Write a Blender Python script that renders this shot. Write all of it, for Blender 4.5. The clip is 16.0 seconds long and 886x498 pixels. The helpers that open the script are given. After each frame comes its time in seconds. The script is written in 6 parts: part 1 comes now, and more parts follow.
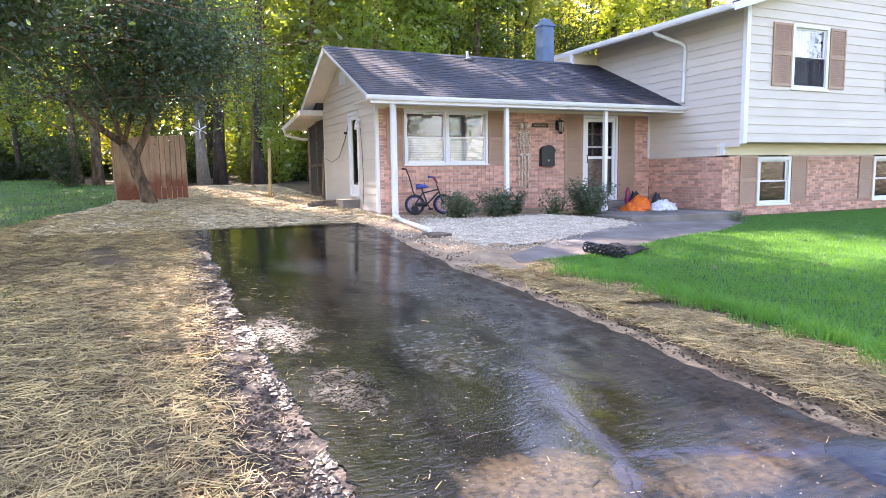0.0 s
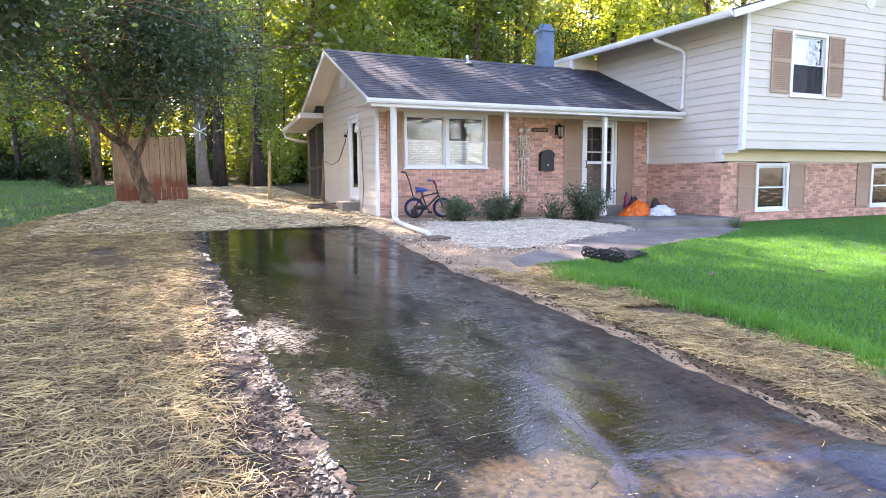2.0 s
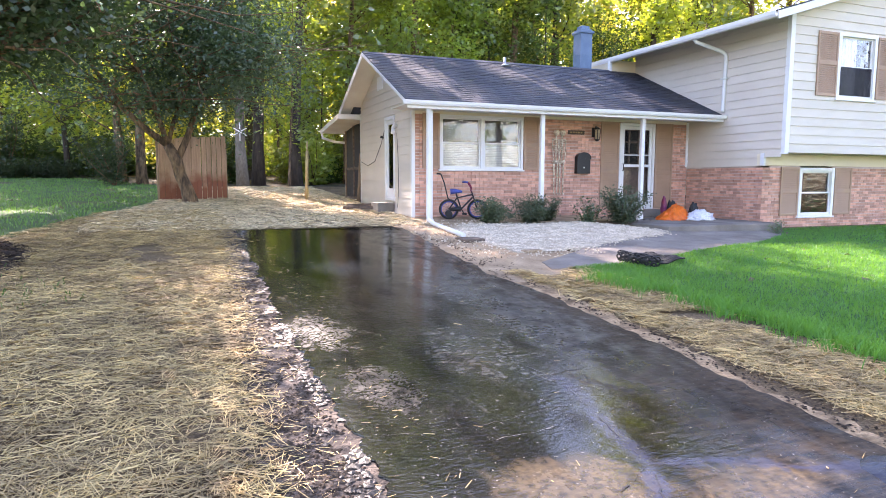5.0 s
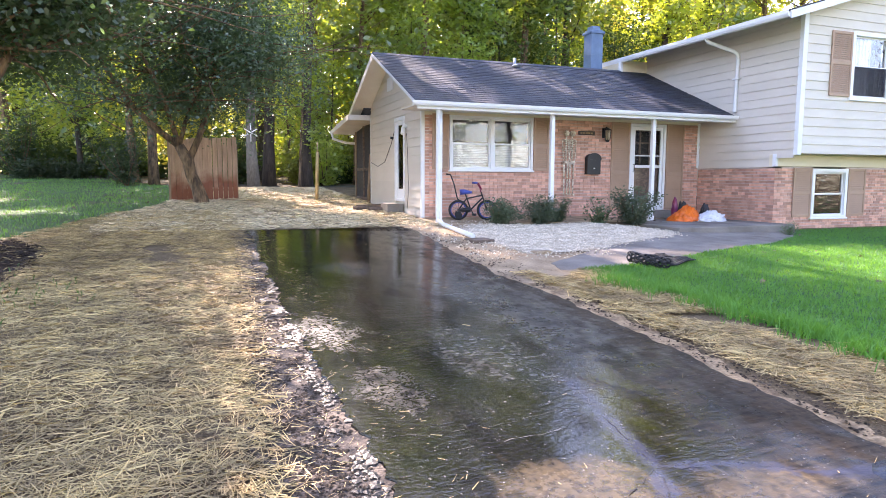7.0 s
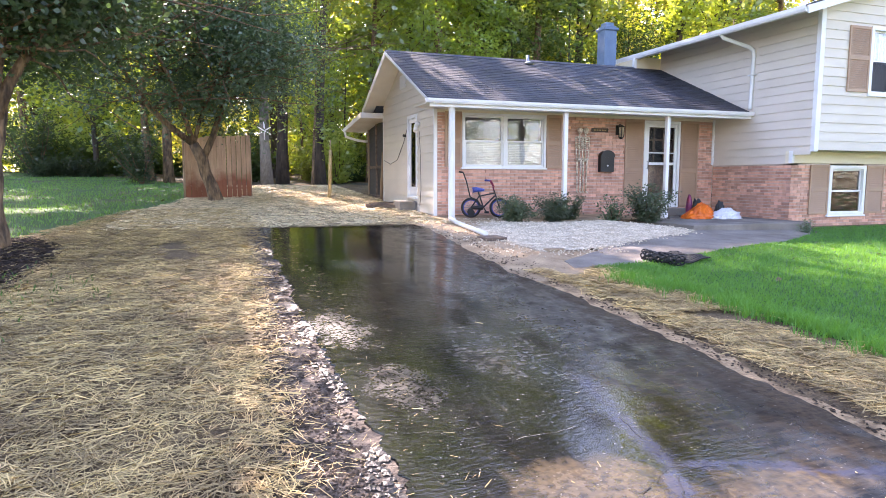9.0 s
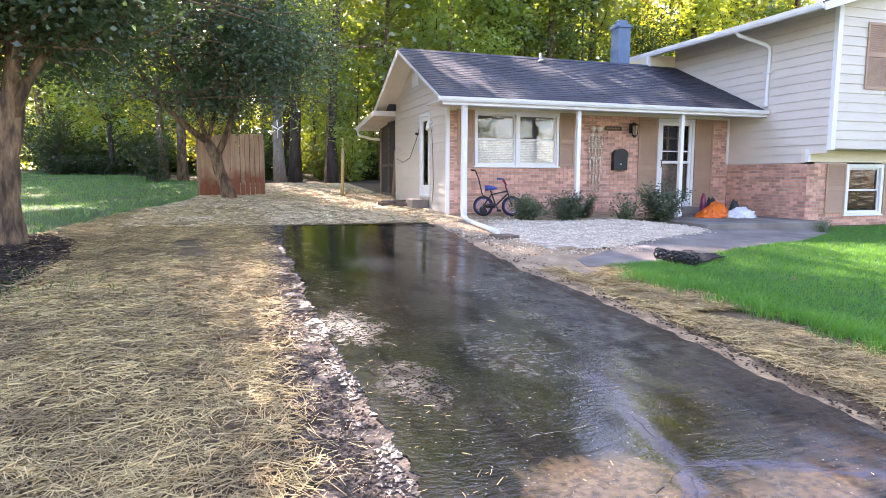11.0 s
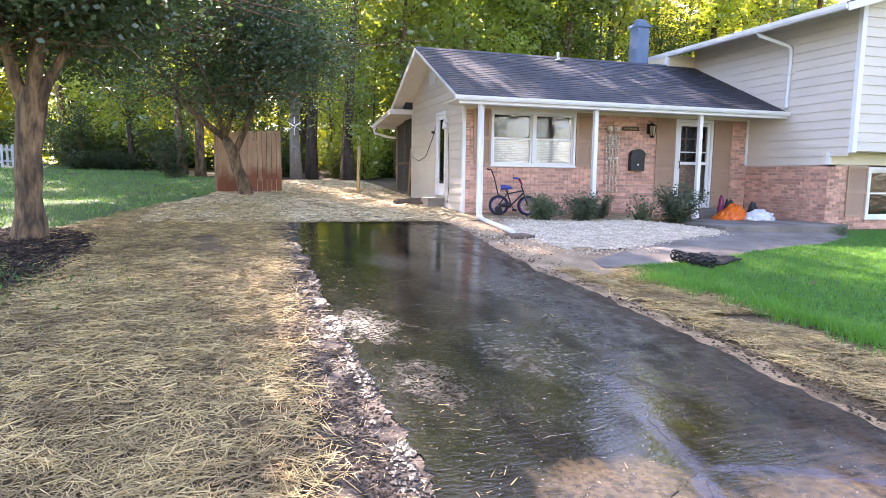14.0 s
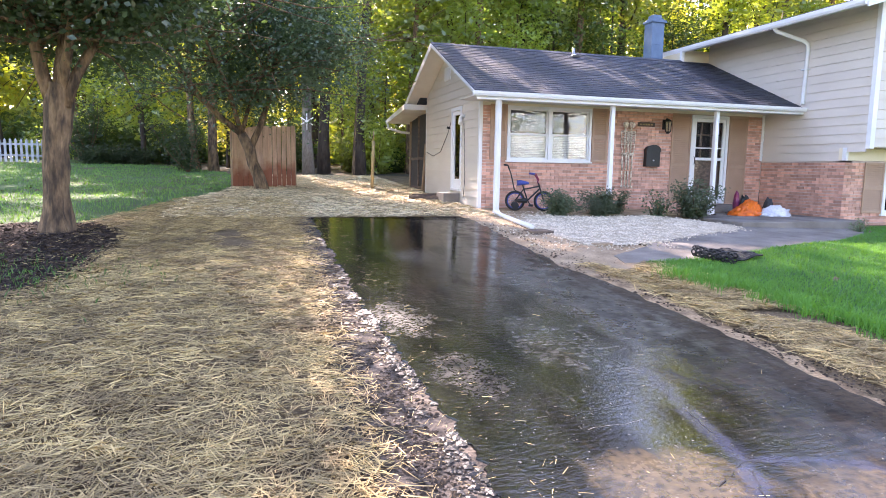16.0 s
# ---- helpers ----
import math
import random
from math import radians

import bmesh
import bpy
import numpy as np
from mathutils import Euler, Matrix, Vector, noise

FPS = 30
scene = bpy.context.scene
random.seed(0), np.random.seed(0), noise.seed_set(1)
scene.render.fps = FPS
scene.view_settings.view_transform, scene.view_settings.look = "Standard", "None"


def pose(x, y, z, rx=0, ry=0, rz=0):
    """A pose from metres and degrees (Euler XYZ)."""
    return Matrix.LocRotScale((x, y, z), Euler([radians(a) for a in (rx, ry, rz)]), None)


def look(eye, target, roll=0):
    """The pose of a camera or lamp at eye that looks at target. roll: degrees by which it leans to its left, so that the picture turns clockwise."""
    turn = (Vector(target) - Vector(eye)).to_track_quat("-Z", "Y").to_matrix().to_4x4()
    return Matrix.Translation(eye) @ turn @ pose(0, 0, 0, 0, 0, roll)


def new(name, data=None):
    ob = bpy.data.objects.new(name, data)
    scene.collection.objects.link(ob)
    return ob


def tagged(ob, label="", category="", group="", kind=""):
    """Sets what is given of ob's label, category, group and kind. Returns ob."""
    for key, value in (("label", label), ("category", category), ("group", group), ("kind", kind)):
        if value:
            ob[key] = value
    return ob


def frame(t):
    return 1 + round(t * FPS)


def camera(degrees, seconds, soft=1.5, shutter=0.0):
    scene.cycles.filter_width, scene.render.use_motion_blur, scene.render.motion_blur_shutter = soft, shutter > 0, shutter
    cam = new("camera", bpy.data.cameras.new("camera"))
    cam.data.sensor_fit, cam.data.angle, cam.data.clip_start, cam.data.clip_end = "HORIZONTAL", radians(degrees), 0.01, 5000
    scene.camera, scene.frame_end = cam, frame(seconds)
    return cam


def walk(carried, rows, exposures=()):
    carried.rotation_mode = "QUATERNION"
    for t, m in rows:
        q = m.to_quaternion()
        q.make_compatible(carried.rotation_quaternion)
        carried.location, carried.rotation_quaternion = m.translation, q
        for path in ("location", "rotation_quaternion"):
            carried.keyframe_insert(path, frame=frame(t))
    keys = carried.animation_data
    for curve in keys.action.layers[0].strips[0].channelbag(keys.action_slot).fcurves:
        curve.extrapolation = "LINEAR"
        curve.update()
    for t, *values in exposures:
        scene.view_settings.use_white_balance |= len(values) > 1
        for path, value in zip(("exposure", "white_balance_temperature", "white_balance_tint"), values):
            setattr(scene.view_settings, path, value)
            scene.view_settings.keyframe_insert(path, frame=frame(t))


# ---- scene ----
cam = camera(69.1, 16.0, soft=0.9)
EXPOSURE = 2.52
PATH = [
    (0, (-4.424, -13.094, 0.844), (-3.605, -11.284, 0.613), -0.9),
    (0.5, (-4.418, -13.09, 0.837), (-3.541, -11.307, 0.61), -1.2),
    (1, (-4.414, -13.088, 0.836), (-3.518, -11.314, 0.613), -1.0),
    (1.5, (-4.421, -13.091, 0.841), (-3.541, -11.31, 0.611), -0.8),
    (2, (-4.451, -13.117, 0.844), (-3.627, -11.309, 0.624), -0.4),
    (2.5, (-4.45, -13.115, 0.84), (-3.648, -11.296, 0.616), -0.3),
    (3, (-4.453, -13.112, 0.844), (-3.664, -11.288, 0.617), -0.2),
    (3.5, (-4.465, -13.132, 0.847), (-3.711, -11.293, 0.624), -0.3),
    (4, (-4.472, -13.145, 0.843), (-3.732, -11.3, 0.623), -0.1),
    (6.5, (-4.457, -13.153, 0.845), (-3.748, -11.294, 0.635), 0.2),
    (7, (-4.454, -13.151, 0.845), (-3.755, -11.289, 0.632), 0.2),
    (7.5, (-4.45, -13.151, 0.844), (-3.759, -11.286, 0.632), 0.1),
    (8, (-4.453, -13.157, 0.842), (-3.771, -11.29, 0.627), 0.2),
    (8.5, (-4.45, -13.145, 0.837), (-3.777, -11.274, 0.621), 0.2),
    (9, (-4.455, -13.149, 0.844), (-3.793, -11.275, 0.624), 0.1),
    (11.5, (-4.461, -13.147, 0.837), (-3.84, -11.259, 0.611), 0.3),
    (12, (-4.464, -13.144, 0.838), (-3.849, -11.255, 0.609), 0.4),
    (12.5, (-4.462, -13.147, 0.837), (-3.855, -11.255, 0.609), 0.5),
    (13, (-4.47, -13.152, 0.84), (-3.872, -11.257, 0.614), 0.7),
    (13.5, (-4.472, -13.148, 0.842), (-3.88, -11.252, 0.614), 0.8),
    (14, (-4.472, -13.148, 0.844), (-3.887, -11.249, 0.614), 0.8),
    (14.5, (-4.477, -13.152, 0.846), (-3.901, -11.251, 0.615), 0.8),
    (15, (-4.576, -13.158, 0.854), (-4.006, -11.255, 0.624), 0.8),
    (15.5, (-4.698, -13.183, 0.857), (-4.134, -11.278, 0.623), 0.9),
    (16, (-4.716, -13.16, 0.853), (-4.148, -11.258, 0.607), 0.9),
]
walk(cam, [(t, look(eye, target, roll)) for t, eye, target, roll in PATH], [(0, EXPOSURE, 6800, 31), (16, EXPOSURE, 6800, 31)])

# ---- light ----
SUN_AZ = (-0.16, 1.0)          # where the sun stands, seen from above
SUN_EL = radians(37)
sx, sy = Vector(SUN_AZ).normalized()
world = bpy.data.worlds.new("sky")
scene.world = world
world.use_nodes = True
wn = world.node_tree
sky = wn.nodes.new("ShaderNodeTexSky")
sky.sky_type = "NISHITA"
sky.sun_disc = False
sky.sun_elevation, sky.sun_rotation = SUN_EL, math.atan2(sx, sy)
sky.air_density, sky.dust_density = 1.0, 0.7
wn.links.new(sky.outputs[0], wn.nodes["Background"].inputs[0])
wn.nodes["Background"].inputs[1].default_value = 0.15
sun_data = bpy.data.lights.new("sun", "SUN")
sun_data.energy, sun_data.angle, sun_data.color = 5.0, radians(0.55), (1.0, 0.93, 0.82)
sun = new("sun", sun_data)
sun.matrix_basis = look((0, 0, 0), (-sx * math.cos(SUN_EL), -sy * math.cos(SUN_EL), -math.sin(SUN_EL)))


# ---- materials ----
def mat(name, c1, c2=None, scale=3.0, rough=0.7, bump=0.3, bscale=60.0, fine=0.35, rand=0.0, metallic=0.0, dist=0.01,
        island=False, stretch=(1, 1, 1), spec=0.5, edge=(0.35, 0.65)):
    """Two colours mixed by coarse and fine noise in metres, a fine relief, and a brightness that varies from piece to piece."""
    c2 = c2 or tuple(0.7 * v for v in c1)
    m = bpy.data.materials.new(name)
    m.use_nodes = True
    n, l = m.node_tree.nodes, m.node_tree.links
    b = n["Principled BSDF"]
    geo = n.new("ShaderNodeNewGeometry")
    mp = n.new("ShaderNodeMapping")
    mp.inputs["Scale"].default_value = stretch
    l.new(geo.outputs["Position"], mp.inputs[0])
    n1, n2 = n.new("ShaderNodeTexNoise"), n.new("ShaderNodeTexNoise")
    for q, s in ((n1, scale), (n2, bscale)):
        q.inputs["Scale"].default_value, q.inputs["Detail"].default_value = s, 5
        l.new(mp.outputs[0], q.inputs["Vector"])
    mr = n.new("ShaderNodeMapRange")
    mr.inputs[1].default_value, mr.inputs[2].default_value = edge
    l.new(n1.outputs[0], mr.inputs[0])
    mix = n.new("ShaderNodeMix")
    mix.data_type = "RGBA"
    mix.inputs[6].default_value, mix.inputs[7].default_value = (*c1, 1), (*c2, 1)
    l.new(mr.outputs[0], mix.inputs[0])
    vr = n.new("ShaderNodeMapRange")
    vr.inputs[1].default_value, vr.inputs[2].default_value = 0.25, 0.75
    vr.inputs[3].default_value, vr.inputs[4].default_value = 1 - fine, 1 + fine
    l.new(n2.outputs[0], vr.inputs[0])
    value = vr.outputs[0]
    if rand:
        pick = geo.outputs["Random Per Island"] if island else n.new("ShaderNodeObjectInfo").outputs["Random"]
        rr = n.new("ShaderNodeMapRange")
        rr.inputs[3].default_value, rr.inputs[4].default_value = 1 - rand, 1 + rand
        l.new(pick, rr.inputs[0])
        mul = n.new("ShaderNodeMath")
        mul.operation = "MULTIPLY"
        l.new(value, mul.inputs[0]), l.new(rr.outputs[0], mul.inputs[1])
        value = mul.outputs[0]
    hsv = n.new("ShaderNodeHueSaturation")
    l.new(mix.outputs[2], hsv.inputs["Color"]), l.new(value, hsv.inputs["Value"])
    l.new(hsv.outputs[0], b.inputs["Base Color"])
    b.inputs["Roughness"].default_value, b.inputs["Metallic"].default_value = rough, metallic
    b.inputs["Specular IOR Level"].default_value = spec
    if bump:
        bp = n.new("ShaderNodeBump")
        bp.inputs["Strength"].default_value, bp.inputs["Distance"].default_value = bump, dist
        l.new(n2.outputs[0], bp.inputs["Height"]), l.new(bp.outputs[0], b.inputs["Normal"])
    return m


def leaf_mat(name, c1, c2, through_col, glow=0.45, rough=0.45, gloss=0.12):
    """A thin leaf: part of the light goes through it; the colour varies from leaf to leaf and from tree to tree."""
    m = bpy.data.materials.new(name)
    m.use_nodes = True
    n, l = m.node_tree.nodes, m.node_tree.links
    n.remove(n["Principled BSDF"])
    geo, info = n.new("ShaderNodeNewGeometry"), n.new("ShaderNodeObjectInfo")
    mix = n.new("ShaderNodeMix")
    mix.data_type = "RGBA"
    mix.inputs[6].default_value, mix.inputs[7].default_value = (*c1, 1), (*c2, 1)
    l.new(geo.outputs["Random Per Island"], mix.inputs[0])
    rr = n.new("ShaderNodeMapRange")
    rr.inputs[3].default_value, rr.inputs[4].default_value = 0.75, 1.25
    l.new(info.outputs["Random"], rr.inputs[0])
    hsv = n.new("ShaderNodeHueSaturation")
    l.new(mix.outputs[2], hsv.inputs["Color"]), l.new(rr.outputs[0], hsv.inputs["Value"])
    d, t, g = n.new("ShaderNodeBsdfDiffuse"), n.new("ShaderNodeBsdfTranslucent"), n.new("ShaderNodeBsdfGlossy")
    l.new(hsv.outputs[0], d.inputs[0])
    h2 = n.new("ShaderNodeHueSaturation")
    h2.inputs["Color"].default_value = (*through_col, 1)
    l.new(rr.outputs[0], h2.inputs["Value"]), l.new(h2.outputs[0], t.inputs[0])
    g.inputs["Roughness"].default_value = rough
    a, b = n.new("ShaderNodeMixShader"), n.new("ShaderNodeMixShader")
    a.inputs[0].default_value, b.inputs[0].default_value = glow, gloss
    l.new(d.outputs[0], a.inputs[1]), l.new(t.outputs[0], a.inputs[2])
    l.new(a.outputs[0], b.inputs[1]), l.new(g.outputs[0], b.inputs[2])
    l.new(b.outputs[0], n["Material Output"].inputs[0])
    return m


def glass_mat(name, wave=0.0, ior=1.5):
    m = bpy.data.materials.new(name)
    m.use_nodes = True
    n, l = m.node_tree.nodes, m.node_tree.links
    n.remove(n["Principled BSDF"])
    tr, gl, mx, fr = (n.new("ShaderNodeBsdfTransparent"), n.new("ShaderNodeBsdfGlossy"), n.new("ShaderNodeMixShader"),
                      n.new("ShaderNodeFresnel"))
    gl.inputs["Roughness"].default_value = 0.015
    fr.inputs["IOR"].default_value = ior
    if wave:
        tc, no, bp = n.new("ShaderNodeNewGeometry"), n.new("ShaderNodeTexNoise"), n.new("ShaderNodeBump")
        mp = n.new("ShaderNodeMapping")
        mp.inputs["Scale"].default_value = (1, 1, 2.4)
        no.inputs["Scale"].default_value, no.inputs["Detail"].default_value = 4.5, 1.5
        bp.inputs["Strength"].default_value, bp.inputs["Distance"].default_value = wave, 0.02
        l.new(tc.outputs["Position"], mp.inputs[0]), l.new(mp.outputs[0], no.inputs["Vector"])
        l.new(no.outputs[0], bp.inputs["Height"])
        l.new(bp.outputs[0], gl.inputs["Normal"]), l.new(bp.outputs[0], fr.inputs["Normal"])
    l.new(fr.outputs[0], mx.inputs[0]), l.new(tr.outputs[0], mx.inputs[1]), l.new(gl.outputs[0], mx.inputs[2])
    l.new(mx.outputs[0], n["Material Output"].inputs[0])
    return m


def mesh_mat(name, cover=0.5):
    """Fine insect mesh: part of the light passes between its dark threads."""
    m = bpy.data.materials.new(name)
    m.use_nodes = True
    n, l = m.node_tree.nodes, m.node_tree.links
    n.remove(n["Principled BSDF"])
    tr, df, mx = n.new("ShaderNodeBsdfTransparent"), n.new("ShaderNodeBsdfDiffuse"), n.new("ShaderNodeMixShader")
    df.inputs[0].default_value = (0.03, 0.03, 0.035, 1)
    mx.inputs[0].default_value = cover
    l.new(tr.outputs[0], mx.inputs[1]), l.new(df.outputs[0], mx.inputs[2])
    l.new(mx.outputs[0], n["Material Output"].inputs[0])
    return m


def wet_asphalt(name):
    """Freshly sealed asphalt, still wet: black, with glossy and drier patches, dusty scuffs and fine grain."""
    m = bpy.data.materials.new(name)
    m.use_nodes = True
    n, l = m.node_tree.nodes, m.node_tree.links
    b = n["Principled BSDF"]
    geo = n.new("ShaderNodeNewGeometry")

    def tex(scale, detail=4.0, stretch=(1, 1, 1)):
        mp, q = n.new("ShaderNodeMapping"), n.new("ShaderNodeTexNoise")
        mp.inputs["Scale"].default_value = stretch
        q.inputs["Scale"].default_value, q.inputs["Detail"].default_value = scale, detail
        l.new(geo.outputs["Position"], mp.inputs[0]), l.new(mp.outputs[0], q.inputs["Vector"])
        return q.outputs[0]

    def ramp(v, a, b_, lo, hi):
        r = n.new("ShaderNodeMapRange")
        for i, x in enumerate((a, b_, lo, hi)):
            r.inputs[i + 1].default_value = x
        l.new(v, r.inputs[0])
        return r.outputs[0]

    def math_node(op, a, b_=None, clamp=False):
        q = n.new("ShaderNodeMath")
        q.operation, q.use_clamp = op, clamp
        for k, v in enumerate((a, b_)):
            if v is not None:
                if isinstance(v, (int, float)):
                    q.inputs[k].default_value = v
                else:
                    l.new(v, q.inputs[k])
        return q.outputs[0]

    def blend(fac, a, b_):
        mix = n.new("ShaderNodeMix")
        mix.data_type = "RGBA"
        for k, v in ((0, fac), (6, a), (7, b_)):
            if isinstance(v, tuple):
                mix.inputs[k].default_value = (*v, 1)
            else:
                l.new(v, mix.inputs[k])
        return mix.outputs[2]

    broad, mid, fine = tex(0.7), tex(7.0, 6, (1, 0.6, 1)), tex(55.0, 4)
    scuff, streak, speck = tex(5.0, 8, (3.2, 0.7, 1)), tex(9.0, 8, (0.5, 3.0, 1)), tex(42.0, 2)
    grit = tex(24.0, 6)
    film = math_node("MULTIPLY", ramp(broad, 0.42, 0.66, 0.15, 1.0), ramp(mid, 0.38, 0.70, 0.1, 1.0))
    film = math_node("MULTIPLY", film, ramp(grit, 0.38, 0.62, 0.1, 1.5))
    # the drier strip along the lawn side
    xyz = n.new("ShaderNodeSeparateXYZ")
    l.new(geo.outputs["Position"], xyz.inputs[0])
    dull = ramp(math_node("ADD", xyz.outputs[0], ramp(mid, 0.2, 0.8, -0.5, 0.5)), -2.25, -1.15, 0.0, 1.0)
    film = math_node("MULTIPLY", film, ramp(dull, 0.0, 1.0, 1.0, 0.35))
    col_dull = ramp(streak, 0.40, 0.60, 0.0, 0.8)
    scr = math_node("MULTIPLY", ramp(dull, 0.0, 1.0, 0.8, 0.35), math_node("MAXIMUM", ramp(scuff, 0.64, 0.76, 0.0, 0.6), ramp(streak, 0.66, 0.77, 0.0, 0.6)))
    col = blend(film, (0.0040, 0.0040, 0.0045), (0.015, 0.014, 0.013))
    col = blend(math_node("MULTIPLY", dull, col_dull), col, (0.044, 0.036, 0.029))
    # brown dust worn in along the lawn side
    rim = math_node("MULTIPLY", ramp(math_node("ADD", xyz.outputs[0], ramp(mid, 0.2, 0.8, -0.22, 0.22)), -1.55, -1.05, 0.0, 0.85), ramp(grit, 0.34, 0.6, 0.35, 1.0))
    col = blend(rim, col, (0.085, 0.064, 0.044))
    # dusty film along the straw side, colour lifted to stand in for sunlit patches
    dusty = ramp(math_node("ADD", xyz.outputs[0], ramp(mid, 0.2, 0.8, -0.45, 0.45)), -3.55, -3.2, 1.0, 0.0)
    dusty = math_node("MULTIPLY", dusty, ramp(fine, 0.36, 0.62, 0.3, 1.0))
    col = blend(math_node("MULTIPLY", dusty, 0.04), col, (0.10, 0.09, 0.078))
    col = blend(scr, col, (0.095, 0.088, 0.078))
    col = blend(ramp(speck, 0.69, 0.73, 0.0, 0.7), col, (0.22, 0.21, 0.19))
    # tan patches beside the forked crack: sunlight painted into the asphalt colour
    def blots(rows):
        """Ragged oval patches (x, y, half width, half length)."""
        out = None
        for cx, cy, hx, hy in rows:
            dx = math_node("DIVIDE", math_node("SUBTRACT", xyz.outputs[0], cx), hx)
            dy = math_node("DIVIDE", math_node("SUBTRACT", xyz.outputs[1], cy), hy)
            r = math_node("SQRT", math_node("ADD", math_node("MULTIPLY", dx, dx), math_node("MULTIPLY", dy, dy)))
            d = ramp(math_node("ADD", r, ramp(mid, 0.2, 0.8, -0.6, 0.6)), 0.55, 1.15, 1.0, 0.0)
            out = d if out is None else math_node("MAXIMUM", out, d)
        return out

    # thin sandy film streaked across the slope, plus sky sheen painted into its colour
    film_sheen = blots(((-1.70, -6.9, 0.60, 0.9), (-2.45, -8.75, 0.42, 0.75), (-1.62, -8.1, 0.52, 1.1), (-1.40, -7.4, 0.36, 0.8), (-2.75, -5.3, 0.4, 0.5)))
    film_sheen = math_node("MULTIPLY", film_sheen, math_node("MULTIPLY", ramp(grit, 0.36, 0.62, 0.15, 1.0), ramp(streak, 0.34, 0.62, 0.25, 1.0)))
    col = blend(math_node("MULTIPLY", film_sheen, 0.9), col, (0.140, 0.132, 0.112))
    # tan ovals, sun falling on the wet asphalt put in as colour
    dry = blots(((-2.85, -10.74, 0.36, 0.36), (-2.02, -10.98, 0.46, 0.20), (-2.75, -11.3, 0.5, 0.4)))
    col = blend(math_node("MULTIPLY", math_node("MULTIPLY", dry, ramp(grit, 0.3, 0.62, 0.25, 1.0)), 0.6), col, (0.130, 0.096, 0.056))
    # smooth bands of filler along the forked crack; their blue is painted sky reflection
    def band(rows):
        out = None
        for ax, ay, bx, by, half in rows:
            ux, uy = bx - ax, by - ay
            px, py = math_node("SUBTRACT", xyz.outputs[0], ax), math_node("SUBTRACT", xyz.outputs[1], ay)
            t = math_node("DIVIDE", math_node("ADD", math_node("MULTIPLY", px, ux), math_node("MULTIPLY", py, uy)), ux * ux + uy * uy, True)
            qx, qy = math_node("SUBTRACT", px, math_node("MULTIPLY", t, ux)), math_node("SUBTRACT", py, math_node("MULTIPLY", t, uy))
            r = math_node("SQRT", math_node("ADD", math_node("MULTIPLY", qx, qx), math_node("MULTIPLY", qy, qy)))
            d = ramp(math_node("ADD", r, math_node("ADD", ramp(grit, 0.25, 0.75, -0.03, 0.03), ramp(mid, 0.25, 0.75, -0.045, 0.045))), half * 0.3, half * 1.2, 1.0, 0.0)
            out = d if out is None else math_node("MAXIMUM", out, d)
        return out

    filled = band(((-2.16, -9.5, -2.28, -10.1, 0.06), (-2.28, -10.1, -2.38, -10.66, 0.075), (-2.38, -10.66, -2.0, -10.74, 0.045), (-2.0, -10.74, -1.62, -10.96, 0.045), (-1.62, -10.96, -1.35, -11.03, 0.05), (-2.38, -10.66, -2.66, -11.2, 0.05)))
    col = blend(math_node("MULTIPLY", filled, 0.7), col, (0.030, 0.034, 0.060))
    l.new(col, b.inputs["Base Color"])
    rough = math_node("ADD", ramp(mid, 0.35, 0.75, 0.03, 0.12), ramp(broad, 0.45, 0.75, 0.0, 0.06))
    rough = math_node("ADD", rough, math_node("MULTIPLY", film_sheen, 0.20), True)
    rough = math_node("ADD", rough, math_node("MULTIPLY", math_node("MAXIMUM", math_node("MAXIMUM", math_node("MULTIPLY", dry, 0.5), math_node("MULTIPLY", dusty, 0.15)), scr), 0.35), True)
    rough = math_node("ADD", rough, math_node("MULTIPLY", filled, 0.10), True)
    # worn patches of coarser grain along the straw side
    worn = math_node("MULTIPLY", blots(((-3.50, -7.9, 0.28, 0.64), (-3.36, -9.25, 0.27, 0.42))), ramp(math_node("ADD", math_node("MULTIPLY", fine, 0.6), math_node("MULTIPLY", grit, 0.4)), 0.42, 0.56, 0.03, 0.38))
    rough = math_node("ADD", rough, worn, True)
    rough = math_node("ADD", rough, ramp(grit, 0.40, 0.65, 0.0, 0.05), True)
    rough = math_node("ADD", rough, math_node("MULTIPLY", dull, 0.30), True)
    rough = math_node("MULTIPLY", rough, ramp(xyz.outputs[1], -8.0, -4.5, 1.0, 0.55))
    l.new(rough, b.inputs["Roughness"])
    # standing water between patches that are only damp
    puddle = ramp(tex(2.0, 6, (1.4, 0.6, 1)), 0.38, 0.54, 0.12, 0.52)
    l.new(math_node("MULTIPLY", puddle, ramp(dull, 0.0, 1.0, 1.0, 0.06)), b.inputs["Specular IOR Level"])
    # running ripples across the slope, over the broad unevenness and the grain
    ripple = math_node("ADD", tex(17.0, 3, (0.75, 1.7, 1)), math_node("MULTIPLY", tex(38.0, 3, (0.8, 1.5, 1)), 0.45))
    calm = math_node("MULTIPLY", ramp(xyz.outputs[1], -8.6, -5.0, 1.0, 0.30), ramp(broad, 0.40, 0.60, 0.45, 1.0))
    b1, b2, b3 = n.new("ShaderNodeBump"), n.new("ShaderNodeBump"), n.new("ShaderNodeBump")
    b3.inputs["Distance"].default_value = 0.006
    l.new(math_node("MULTIPLY", calm, 0.7), b3.inputs["Strength"]), l.new(ripple, b3.inputs["Height"])
    near = ramp(xyz.outputs[1], -8.6, -5.0, 1.0, 0.30)
    b1.inputs["Distance"].default_value, b2.inputs["Distance"].default_value = 0.014, 0.003
    l.new(math_node("MULTIPLY", near, 0.20), b1.inputs["Strength"]), l.new(math_node("MULTIPLY", near, 0.28), b2.inputs["Strength"])
